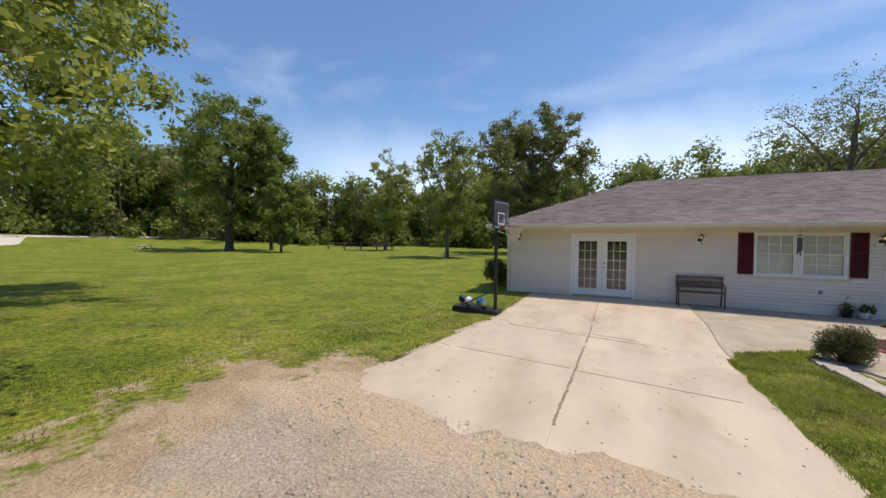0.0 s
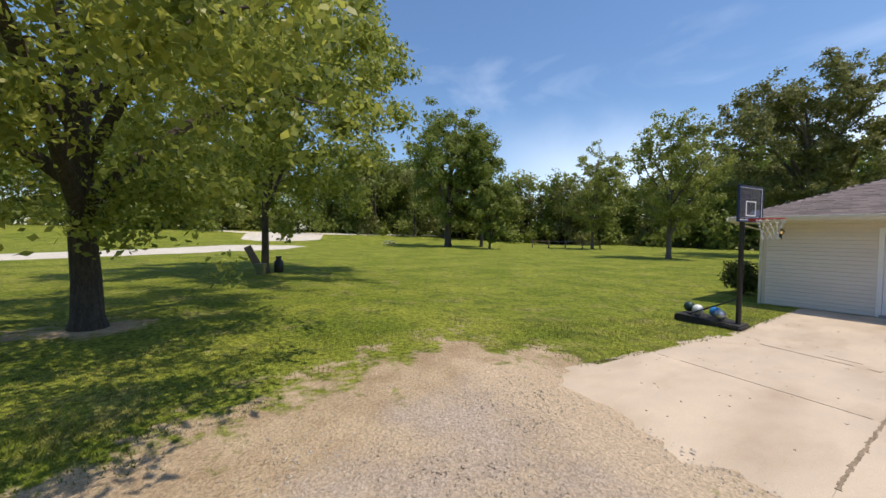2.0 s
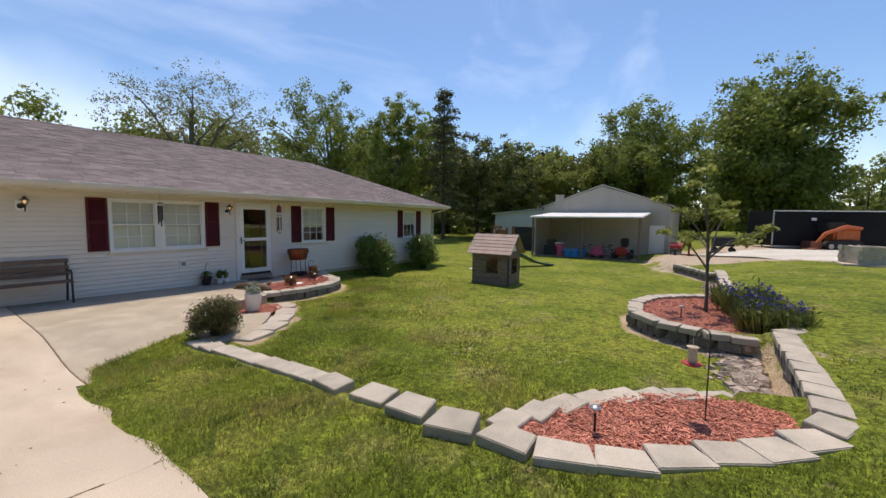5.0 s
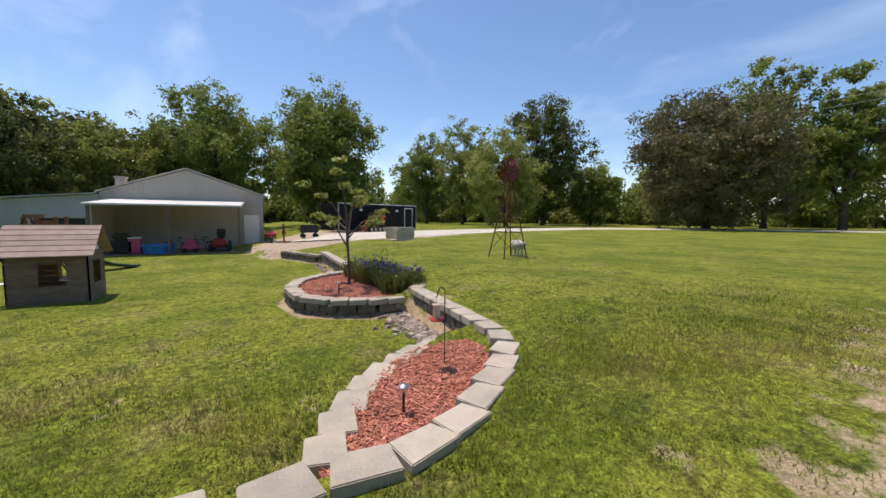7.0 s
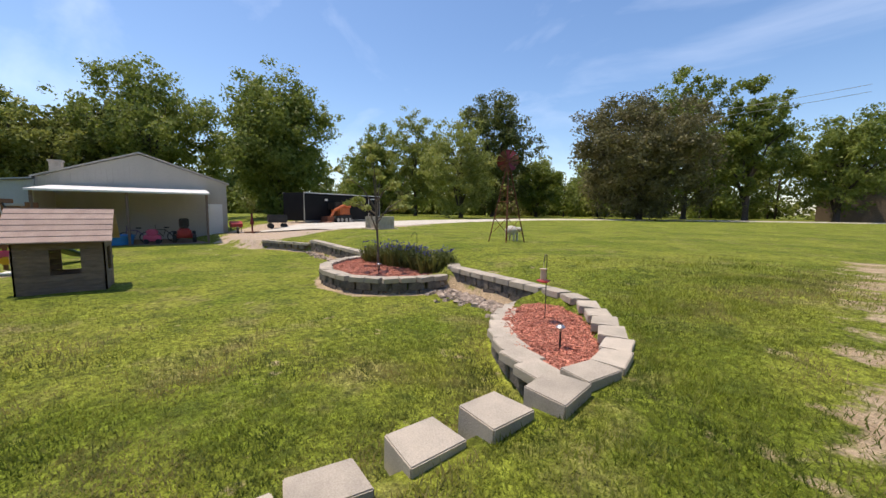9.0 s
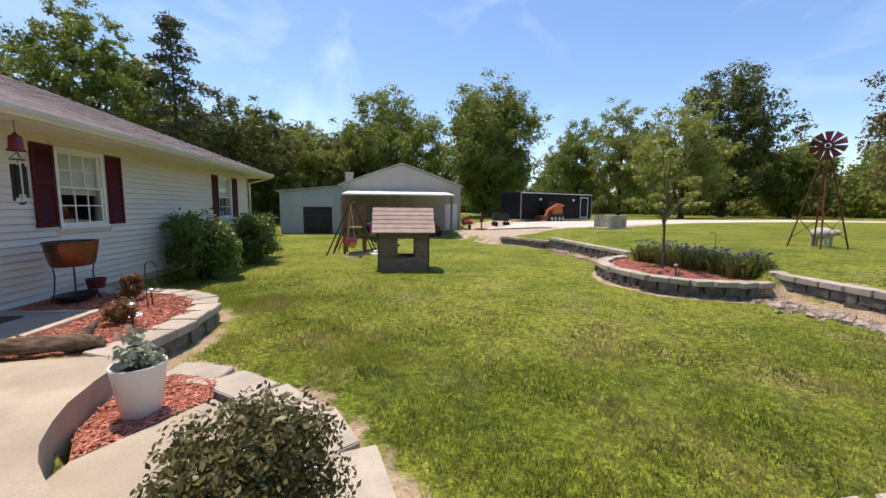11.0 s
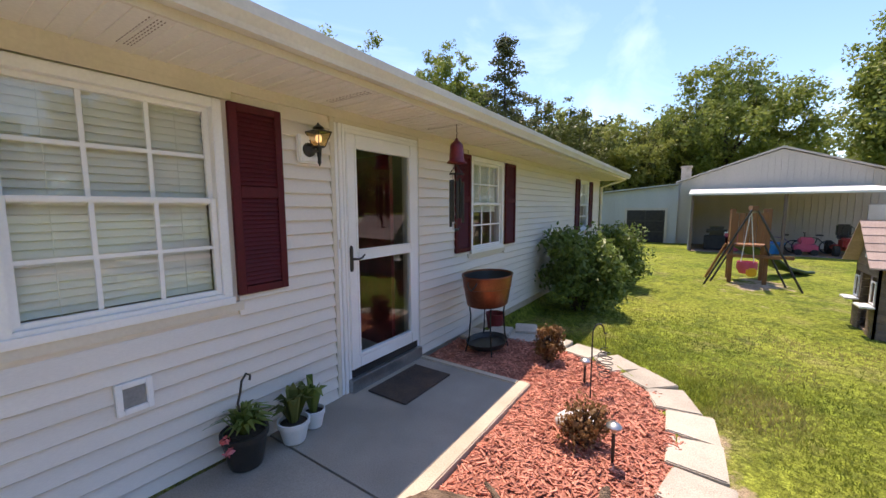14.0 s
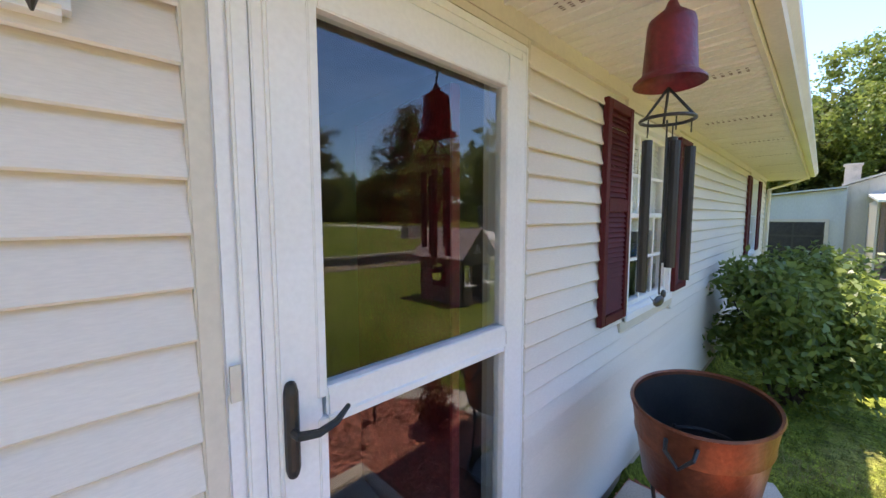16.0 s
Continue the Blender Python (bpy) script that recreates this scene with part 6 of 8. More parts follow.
for xx in (-0.9, 0.1):
    w = part("wheel", Build().lathe((0, 0, 0), [(0.001, -0.11), (0.33, -0.11), (0.37, -0.06), (0.37, 0.06), (0.33, 0.11), (0.001, 0.11)], 22), RUBBER, trl, smooth=True)
    w.matrix_basis = Matrix.Translation((xx, -1.05, 0.37)) @ Matrix.Rotation(radians(90), 4, "X")
    part("rim", Build().lathe((0, 0, 0.115), [(0.001, 0.0), (0.2, 0.0), (0.22, -0.01)], 16), STEEL, w)
part("jack", Build().tube([(3.5, -0.9, 0.6), (3.5, -0.9, 0.05)], 0.04, 8).tube([(-4.5, 0, 0.6), (-4.5, 0, 0.05)], 0.05, 8), STEEL, trl)


# ---- things in the yard ----
def shrub(name, label, x, y, z, r, h, seed, leaf, leaves=3000, size=0.045, twigs=14, category="shrub", flat=1.0):
    """A shrub: stems from the ground and leaf lobes with an uneven outline."""
    rng = np.random.default_rng(seed)
    t = thing(name, label, category, (x, y, z))
    b = Build()
    cents, rads = [], []
    for k in range(twigs):
        a = k * 2.4 + rng.uniform(-0.4, 0.4)
        d = np.array((math.cos(a) * rng.uniform(0.2, 0.8) * r, math.sin(a) * rng.uniform(0.2, 0.8) * r, h * rng.uniform(0.55, 0.95)))
        b.tube([(d[0] * 0.1, d[1] * 0.1, -0.03), d * 0.5 + rng.normal(size=3) * 0.04 * r, d], [0.012 + 0.01 * r, 0.01, 0.003], 5)
        cents.append(tuple(d * 0.92))
        rads.append(r * rng.uniform(0.22, 0.4))
        cents.append(tuple(d * np.array((1.0, 1.0, 0.5))))
        rads.append(r * rng.uniform(0.22, 0.4))
    for k in range(twigs):
        u = rng.normal(size=3)
        u /= np.linalg.norm(u)
        cents.append((u[0] * r * 0.6, u[1] * r * 0.6, h * 0.5 + u[2] * h * 0.34))
        rads.append(min(r, h * 0.5) * rng.uniform(0.3, 0.5))
    part("stem", b, BARK, t, "dark brown stems")
    v, f = leaf_cloud(rng, cents, rads, leaves, size, flat, 0.5)
    v[:, 2] = np.maximum(v[:, 2], 0.01)
    part("foliage", mesh_from("foliage", v, f, leaf), leaf, t)
    return t


shrub("boxwood", "low clipped boxwood shrub with small dark leaves beside the patio", 3.98, 8.86, -0.3, 0.5, 0.68, 71, BOXWOOD, 15000, 0.017, 26)
shrub("flowering_shrub", "rounded green shrub against the house wall", 11.55, 12.55, -0.42, 0.85, 1.55, 72, SHRUB_LEAF, 8000, 0.045, 22)
shrub("flowering_shrub", "rounded green shrub near the house corner", 14.35, 12.4, -0.44, 0.85, 1.6, 73, SHRUB_LEAF, 7000, 0.045, 22)
shrub("evergreen_shrub", "dark evergreen shrub beside the garage end of the house", -4.35, 14.7, gz(-4.35, 14.7), 0.6, 1.15, 74, LEAF_DARK, 5000, 0.045, 16)
shrub("dwarf_pine", "small bronze-green dwarf conifer in the mulch", 8.27, 12.0, -0.12, 0.17, 0.42, 75, DRY_LEAF, 1500, 0.02, 14)
shrub("dwarf_pine", "small reddish dry shrub in the mulch", 7.05, 11.35, -0.12, 0.2, 0.32, 76, DRY_LEAF, 1200, 0.018, 16)

# white pot
pot = thing("planter", "tall white plastic planter with silvery leaves on red mulch", "planter", (5.28, 10.06, -0.3))
pot.scale = (0.88, 0.88, 0.9)
part("pot", Build().lathe((0, 0, 0), [(0.001, 0.0), (0.13, 0.0), (0.138, 0.01), (0.2, 0.43), (0.205, 0.44), (0.2, 0.452), (0.185, 0.45), (0.18, 0.4), (0.001, 0.395)], 32), WHITE_PLASTIC, pot, "white plastic pot", smooth=True)
part("soil", Build().lathe((0, 0, 0.4), [(0.181, 0.0), (0.1, 0.01), (0.001, 0.015)], 20), POT_SOIL, pot)
prng = np.random.default_rng(5)
v, f = leaf_cloud(prng, [(0, 0, 0.5), (0.08, 0.05, 0.52), (-0.09, 0.02, 0.55), (0.02, -0.1, 0.5), (0.04, 0.06, 0.66)], [0.13, 0.12, 0.13, 0.11, 0.11], 260, 0.036)
part("plant", mesh_from("plant", v, f, PALE_LEAF), PALE_LEAF, pot, "silvery green leaves")


def small_pot(name, label, x, y, z, r, h, mat, leaf, seed, spread, tall, count, size):
    t = thing(name, label, "potted plant", (x, y, z))
    part("pot", Build().lathe((0, 0, 0), [(0.001, 0), (r * 0.7, 0), (r * 0.74, 0.01), (r, h - 0.03), (r * 1.06, h - 0.03), (r * 1.06, h), (r * 0.94, h), (r * 0.9, h - 0.03), (0.001, h - 0.03)], 24), mat, t, smooth=True)
    part("soil", Build().lathe((0, 0, h - 0.025), [(r * 0.92, 0), (0.001, 0.01)], 16), POT_SOIL, t)
    rng = np.random.default_rng(seed)
    b = Build()
    for k in range(count):
        a, lean = rng.uniform(0, 6.28), rng.uniform(0.15, 1.0)
        ln = tall * rng.uniform(0.6, 1.1)
        d = np.array((math.cos(a), math.sin(a), 0.0))
        s = np.array((-d[1], d[0], 0.0))
        pts = [d * 0.02, d * spread * lean * 0.5 + (0, 0, ln * 0.7), d * spread * lean + (0, 0, ln * (0.95 - 0.5 * lean))]
        w = (size * 0.4, size, size * 0.1)
        vv = []
        for p, ww in zip(pts, w):
            vv += [p + (0, 0, h - 0.03) - s * ww, p + (0, 0, h - 0.03) + s * ww + (0, 0, 0.004)]
        b.add(vv, [(0, 1, 3, 2), (2, 3, 5, 4)])
    part("plant", b, leaf, t, "strap-shaped green leaves")
    return t


p1 = small_pot("hanging_pot", "black hanging pot with pink flowers set by the wall", 5.64, 13.02, -0.08, 0.13, 0.22, BLACK, SHRUB_LEAF, 81, 0.22, 0.22, 70, 0.014)
part("hanger", Build().tube([(0.0, 0.0, 0.2), (-0.03, 0.0, 0.4), (-0.01, 0, 0.47), (0.0, 0, 0.53), (0.03, 0, 0.57), (0.055, 0, 0.55), (0.05, 0, 0.52)], 0.007, 6), BLACK, p1, "black plastic hook hanger")
v, f = leaf_cloud(np.random.default_rng(3), [(-0.15, -0.06, 0.25), (-0.14, -0.08, 0.18)], [0.035, 0.03], 26, 0.022)
part("flower", mesh_from("flower", v, f, PETAL_PINK), PETAL_PINK, p1, "pink petals")
small_pot("potted_plant", "white round pot with dark leafy plant by the wall", 5.95, 12.98, -0.08, 0.1, 0.15, WHITE_PLASTIC, LEAF_DARK, 82, 0.2, 0.3, 26, 0.03)
small_pot("potted_plant", "small white pot with drooping striped leaves by the wall", 6.14, 13.02, -0.085, 0.075, 0.13, WHITE_PLASTIC, SHRUB_LEAF, 83, 0.2, 0.34, 22, 0.024)

solid("door_mat", Build().box((0, 0, 0.008), (0.66, 0.42, 0.016)), MAT_RUG, "dark brown bristle door mat on the concrete walk", "mat", (7.06, 12.86, -0.092), bevel=0.004)

wr = thing("white_rock", "smooth white rounded stone lying in the mulch", "rock", (7.21, 11.5, -0.13))
part("stone", Build().ball((0, 0, 0.055), 0.1, 16, 10, (1.05, 0.85, 0.62)), WHITE_PLASTIC, wr, smooth=True)
for vert in wr.children[0].data.vertices:
    vert.co *= 1 + 0.05 * math.sin(vert.co.x * 40) * math.cos(vert.co.y * 33)
# driftwood log
lg = thing("driftwood_log", "weathered grey-brown driftwood log at the bed's edge", "log", (6.05, 11.45, -0.1))
def spline(pts, radii, n):
    """Evenly resampled path and radii through a few stations."""
    k = np.linspace(0, len(pts) - 1, n)
    at = np.arange(len(pts))
    return np.stack([np.interp(k, at, np.array(pts)[:, a]) for a in range(3)], 1).tolist(), np.interp(k, at, radii).tolist()


lb = Build()
for pts, radii, n, seg in (([(-0.16, 0.5, 0.07), (-0.13, 0.38, 0.1), (-0.07, 0.15, 0.115), (0.02, -0.12, 0.1), (0.1, -0.32, 0.085), (0.15, -0.46, 0.07), (0.17, -0.52, 0.05)], [0.04, 0.06, 0.07, 0.066, 0.085, 0.07, 0.025], 34, 22),
                           ([(-0.13, 0.42, 0.08), (-0.22, 0.46, 0.04), (-0.25, 0.47, 0.0)], [0.05, 0.035, 0.02], 8, 10),
                           ([(0.1, -0.32, 0.1), (0.19, -0.37, 0.17), (0.25, -0.37, 0.22), (0.29, -0.36, 0.26)], [0.055, 0.035, 0.022, 0.006], 12, 10),
                           ([(-0.03, 0.02, 0.14), (0.06, 0.1, 0.17), (0.1, 0.18, 0.165)], [0.03, 0.018, 0.006], 8, 8)):
    lb.tube(*spline(pts, radii, n), seg)
part("log", lb, GREY_WOOD, lg, smooth=True)
for vert in lg.children[0].data.vertices:
    q = Vector((vert.co.x * 12, vert.co.y * 3.5, vert.co.z * 12))
    vert.co += noise.noise_vector(q) * 0.03 + noise.noise_vector(q * 4.1) * 0.011

# copper tub on its stand
tub = thing("copper_tub", "oval copper-brown party tub on a black iron stand", "tub", (8.22, 12.69, -0.1))
part("tub", Build().lathe((0, 0, 0.52), [(0.001, 0.0), (0.2, 0.0), (0.215, 0.015), (0.245, 0.2), (0.252, 0.205), (0.25, 0.225), (0.265, 0.33), (0.272, 0.335), (0.268, 0.344), (0.257, 0.338), (0.24, 0.22), (0.205, 0.02), (0.001, 0.012)], 44, 1.3, 0.98), COPPER, tub, "oval copper-coloured tub", smooth=True)
part("lining", Build().lathe((0, 0, 0.52), [(0.252, 0.325), (0.237, 0.22), (0.202, 0.026), (0.001, 0.018)], 44, 1.3, 0.98), BLACK, tub, "black inner surface of the tub", smooth=True)
for sg in (-1, 1):
    part("handle", Build().tube([(sg * 0.335, 0.05, 0.81), (sg * 0.365, 0.045, 0.78), (sg * 0.37, 0, 0.73), (sg * 0.365, -0.045, 0.78), (sg * 0.335, -0.05, 0.81)], 0.008, 6), BLACK, tub, "iron ring handle")
for a in range(4):
    c, s = math.cos(math.pi / 4 + a * math.pi / 2), math.sin(math.pi / 4 + a * math.pi / 2)
    part("leg", Build().tube([(0.26 * c, 0.2 * s, 0.62), (0.23 * c, 0.17 * s, 0.4), (0.25 * c, 0.19 * s, 0.15), (0.29 * c, 0.23 * s, 0.0)], 0.009, 6), BLACK, tub, "curved iron leg")
rim = [(0.27 * math.cos(k * math.pi / 12), 0.2 * math.sin(k * math.pi / 12), 0.6) for k in range(25)]
part("ring", Build().tube(rim, 0.008, 6), BLACK, tub)
part("tray", Build().lathe((0, 0, 0.06), [(0.001, 0.0), (0.22, 0.0), (0.25, 0.05), (0.256, 0.05), (0.226, -0.008), (0.001, -0.008)], 28, 1.1, 0.85), BLACK, tub, "black lower tray", smooth=True)
for k, (sx, sy, sw) in enumerate(((8.5, 12.98, 0.36), (8.8, 12.8, 0.3), (9.05, 12.55, 0.34))):
    solid("paving_stone", Build().box((0, 0, 0.02), (sw, 0.28, 0.05), Matrix.Rotation(0.2 * k, 3, "Z")), STONE_TOP, "flat grey paving stone by the wall", "stone", (sx, sy, -0.1), "paving stones", bevel=0.01)
solid("red_bucket", Build().lathe((0, 0, 0), [(0.001, 0), (0.1, 0), (0.13, 0.2), (0.12, 0.2), (0.09, 0.02), (0.001, 0.02)], 20), DARK_RED, "small dark red bucket by the wall", "bucket", (8.95, 12.95, -0.1), smooth=True)


def path_lamp(x, y, z, h=0.3):
    t = thing("path_light", "black solar path light staked in the mulch", "garden light", (x, y, z), "solar path lights")
    part("stake", Build().tube([(0, 0, -0.05), (0, 0, h - 0.07)], 0.011, 8), BLACK, t)
    part("lens", Build().lathe((0, 0, h - 0.07), [(0.012, 0.0), (0.03, 0.035), (0.034, 0.04)], 14), MILKY, t, "clear ribbed lens", smooth=True)
    part("cap", Build().lathe((0, 0, h - 0.03), [(0.045, -0.004), (0.047, 0.004), (0.03, 0.022), (0.001, 0.027)], 16), STEEL, t, "metal cap", smooth=True)
    return t


path_lamp(6.92, 11.14, -0.12)
path_lamp(8.0, 11.57, -0.12, 0.24)
path_lamp(4.2, 2.78, -0.06, 0.26)
path_lamp(9.45, 2.35, -0.1, 0.26)


def hook(x, y, z, h, label, turn=0.0, reach=0.12):
    t = thing("shepherd_hook", label, "garden hook", (x, y, z))
    t.rotation_euler = (0, 0, turn)
    pts = [(0, 0, -0.05), (0, 0, h * 0.5), (0, 0, h - 0.08)]
    pts += [(reach / 2 - reach / 2 * math.cos(a), 0, h - 0.08 + reach / 2 * math.sin(a) * 1.2) for a in np.linspace(0.3, math.pi, 8)]
    pts += [(reach + 0.012, 0, h - 0.1), (reach + 0.03, 0, h - 0.095)]
    part("rod", Build().tube(pts, 0.006, 6), BLACK, t)
    return t


h1 = hook(7.7, 11.45, -0.12, 0.66, "thin iron hook with a hanging wire spiral", -0.6)
part("charm", Build().tube([(0.14, 0, 0.54), (0.14, 0, 0.42)], 0.003, 5).tube([(0.14 + (0.03 + 0.035 * math.sin(math.pi * k / 60)) * math.cos(k * 0.62), (0.03 + 0.035 * math.sin(math.pi * k / 60)) * math.sin(k * 0.62), 0.43 - 0.0042 * k) for k in range(61)], 0.004, 5), BLACK, h1, "dark hanging wire spiral")
h2 = hook(5.06, 2.0, -0.09, 0.88, "thin iron hook holding a hummingbird feeder", 2.0)
fd2 = part("feeder", Build().tube([(0.14, 0, 0.78), (0.14, 0, 0.7)], 0.003, 5).lathe((0.14, 0, 0.55), [(0.001, 0.0), (0.035, 0.0), (0.04, 0.06), (0.035, 0.13), (0.05, 0.15), (0.001, 0.155)], 16), MILKY, h2, "clear bottle of a hummingbird feeder", smooth=True)
part("dish", Build().lathe((0.14, 0, 0.525), [(0.001, 0), (0.06, 0.0), (0.085, 0.018), (0.08, 0.025), (0.03, 0.028)], 20), RED, fd2, "red feeder dish", smooth=True)
hook(9.75, 1.2, -0.1, 0.9, "thin black iron hook in the flower bed", 0.8)
st = solid("stepping_stone", Build().lathe((0, 0, 0), [(0.001, 0.035), (0.1, 0.032), (0.13, 0.015), (0.13, 0.0)], 18, 1.0, 0.8), WHITE_PLASTIC, "pale shell-shaped ornament stone on mulch", "ornament", (7.34, 11.42, -0.105), smooth=True)

# ---- hoop ----
hp = thing("basketball_hoop", "portable basketball hoop with clear backboard and red rim", "basketball hoop", (-2.63, 8.95, gz(-2.63, 8.95)))
part("base", Build().prism([(0.12, -0.28), (0.12, 0.28), (-0.9, 0.36), (-1.12, 0.25), (-1.12, -0.25), (-0.9, -0.36)], 0.0, [0.1, 0.1, 0.2, 0.16, 0.16, 0.2]), RUBBER, hp, "black ballast base", bevel=0.03)
part("pole", Build().tube([(0, 0, 0.05), (0, 0, 2.62)], [0.05, 0.045], 12), BLACK, hp, "black steel pole", smooth=True)
for sg in (-1, 1):
    part("strut", Build().tube([(-0.9, 0.2 * sg, 0.16), (-0.02, 0.04 * sg, 0.62)], 0.014, 8), BLACK, hp, "slanted strut")
bd = part("backboard", frame_of(Build(), -0.49, 0.49, 2.18, 2.9, 0.035, -0.025, 0.025), BOARD_BLUE, hp, "dark blue frame of the backboard", bevel=0.008)
part("border", frame_of(Build(), -0.455, 0.455, 2.215, 2.865, 0.016, -0.012, -0.006), WHITE, bd, "white border line")
bd.matrix_basis = Matrix.Translation((0.1, 0.08, 0)) @ Matrix.Rotation(radians(84), 4, "Z")
cp = part("panel", Build().span((-0.45, -0.005, 2.22), (0.45, 0.005, 2.86)), BOARD_PANEL, bd, "blue-tinted acrylic panel")
cp.visible_shadow = False
part("target", frame_of(Build(), -0.2, 0.2, 2.3, 2.6, 0.025, -0.012, -0.006), WHITE, bd, "white target square")
part("bracket", Build().span((-0.06, 0.02, 2.3), (-0.03, 0.14, 2.75)).span((0.03, 0.02, 2.3), (0.06, 0.14, 2.75)), BLACK, bd)
rc = (0.43, 0.05, 2.24)
part("rim", Build().tube([(rc[0] + 0.225 * math.cos(k * math.pi / 12), rc[1] + 0.225 * math.sin(k * math.pi / 12), rc[2]) for k in range(25)], 0.01, 6).span((0.1, -0.03, 2.2), (0.22, 0.13, 2.25)), RED, hp, "red rim")
net = Build()
for k in range(12):
    a0 = k * math.pi / 6
    for dirn in (1, -1):
        net.tube([(rc[0] + r * math.cos(a0 + dirn * t), rc[1] + r * math.sin(a0 + dirn * t), rc[2] - d) for r, t, d in ((0.22, 0, 0), (0.19, 0.26, 0.1), (0.15, 0.52, 0.2), (0.125, 0.78, 0.3), (0.13, 1.04, 0.4))], 0.005, 4)
part("net", net, NET, hp, "white cord net")
for bx, by, bm_, lab in ((-0.45, 0.12, BLUE, "blue ball lying on the hoop base"), (-0.72, -0.05, WHITE_PLASTIC, "grey-white ball lying on the hoop base"), (-0.95, 0.1, DARK_GREEN, "teal ball lying on the hoop base"), (-0.28, -0.12, STEEL, "grey ball lying on the hoop base")):
    solid("ball", Build().ball((0, 0, 0.11), 0.11, 18, 12), bm_, lab, "ball", (-2.63 + bx, 8.95 + by, gz(-2.63, 8.95) + (0.12 + 0.085 * -bx)), "balls on the base", smooth=True)

# ---- bench ----
bn = thing("garden_bench", "brown slatted garden bench with iron ends against the wall", "bench", (2.4, 12.9, -0.045))
for zz, yy in ((0.84, 0.19), (0.7, 0.165), (0.58, 0.145)):
    part("back_slat", Build().box((0, yy, zz), (1.2, 0.025, 0.09)), BENCH_WOOD, bn, bevel=0.006)
for k in range(4):
    part("seat_slat", Build().box((0, -0.22 + 0.105 * k, 0.43), (1.2, 0.085, 0.025)), BENCH_WOOD, bn, bevel=0.006)
for sg in (-1, 1):
    x0 = 0.56 * sg
    part("end_frame", Build().tube([(x0, 0.22, 0.0), (x0, 0.13, 0.42), (x0, 0.2, 0.88)], 0.02, 8).tube([(x0, -0.25, 0.0), (x0, -0.23, 0.42), (x0, -0.24, 0.62), (x0, -0.15, 0.66), (x0, 0.16, 0.63)], 0.018, 8).tube([(x0, -0.23, 0.41), (x0, 0.13, 0.41)], 0.016, 8), BLACK, bn, "black iron bench end", smooth=True)

# ---- wind chimes ----
ch = thing("wind_chime", "red metal bell wind chime with dark tubes under the eave", "wind chime", (7.6, 12.71, SOFFIT_Z))
part("hanger", Build().tube([(0, 0, 0), (0, 0, -0.07), (0.012, 0, -0.085), (0, 0, -0.1), (0, 0, -0.14)], 0.004, 6), BLACK, ch)
part("bell", Build().lathe((0, 0, -0.36), [(0.094, 0.0), (0.092, 0.008), (0.075, 0.024), (0.07, 0.03), (0.062, 0.16), (0.058, 0.175), (0.02, 0.205), (0.012, 0.225), (0.001, 0.235)], 24), DARK_RED, ch, "dark red enamel bell", smooth=True)
part("ring", Build().tube([(0.07 * math.cos(k * math.pi / 10), 0.07 * math.sin(k * math.pi / 10), -0.46) for k in range(21)], 0.005, 6), BLACK, ch)
for k in range(3):
    a = k * 2.1 + 0.4
    part("chain", Build().tube([(0, 0, -0.37), (0.07 * math.cos(a), 0.07 * math.sin(a), -0.46)], 0.004, 5), BLACK, ch)
for k in range(5):
    a = k * 1.257
    x0, y0 = 0.06 * math.cos(a), 0.06 * math.sin(a)
    part("tube", Build().tube([(x0, y0, -0.5 - 0.01 * k), (x0, y0, -0.88 - 0.04 * (k % 3))], 0.014, 10).tube([(x0, y0, -0.46), (x0, y0, -0.5)], 0.002, 4), BLACK, ch, "dark metal tube")
part("bird", Build().tube([(0, 0, -0.46), (0, 0, -0.97)], 0.0025, 4).ball((0, 0, -0.99), 0.02, 10, 6, (2.2, 0.5, 0.8)).ball((0.045, 0, -0.975), 0.013, 8, 6, (1, 0.6, 1)).add([(-0.035, 0, -0.985), (-0.075, 0.004, -0.965), (-0.07, -0.004, -0.98)], [(0, 1, 2)]), BLACK, ch, "small black bird charm", smooth=True)
c2 = thing("wind_chime", "dark tube wind chime hanging before the paired windows", "wind chime", (4.6, 12.85, SOFFIT_Z))
part("hanger", Build().tube([(0, 0, 0), (0, 0, -0.2)], 0.003, 5).lathe((0, 0, -0.23), [(0.001, 0), (0.06, 0.0), (0.055, 0.02), (0.001, 0.03)], 16), BLACK, c2)
for k in range(4):
    a = k * 1.57
    x0, y0 = 0.045 * math.cos(a), 0.045 * math.sin(a)
    part("tube", Build().tube([(x0, y0, -0.23), (x0, y0, -0.27)], 0.002, 4).tube([(x0, y0, -0.27), (x0, y0, -0.62 - 0.05 * k)], 0.013, 10), BLACK, c2, "dark metal tube")

# ---- playhouse ----
ph = thing("playhouse", "weathered brown wooden playhouse with a faded cedar roof", "playhouse", (12.77, 7.95, -0.42))
PW, PL, PH = 0.47, 0.68, 1.02


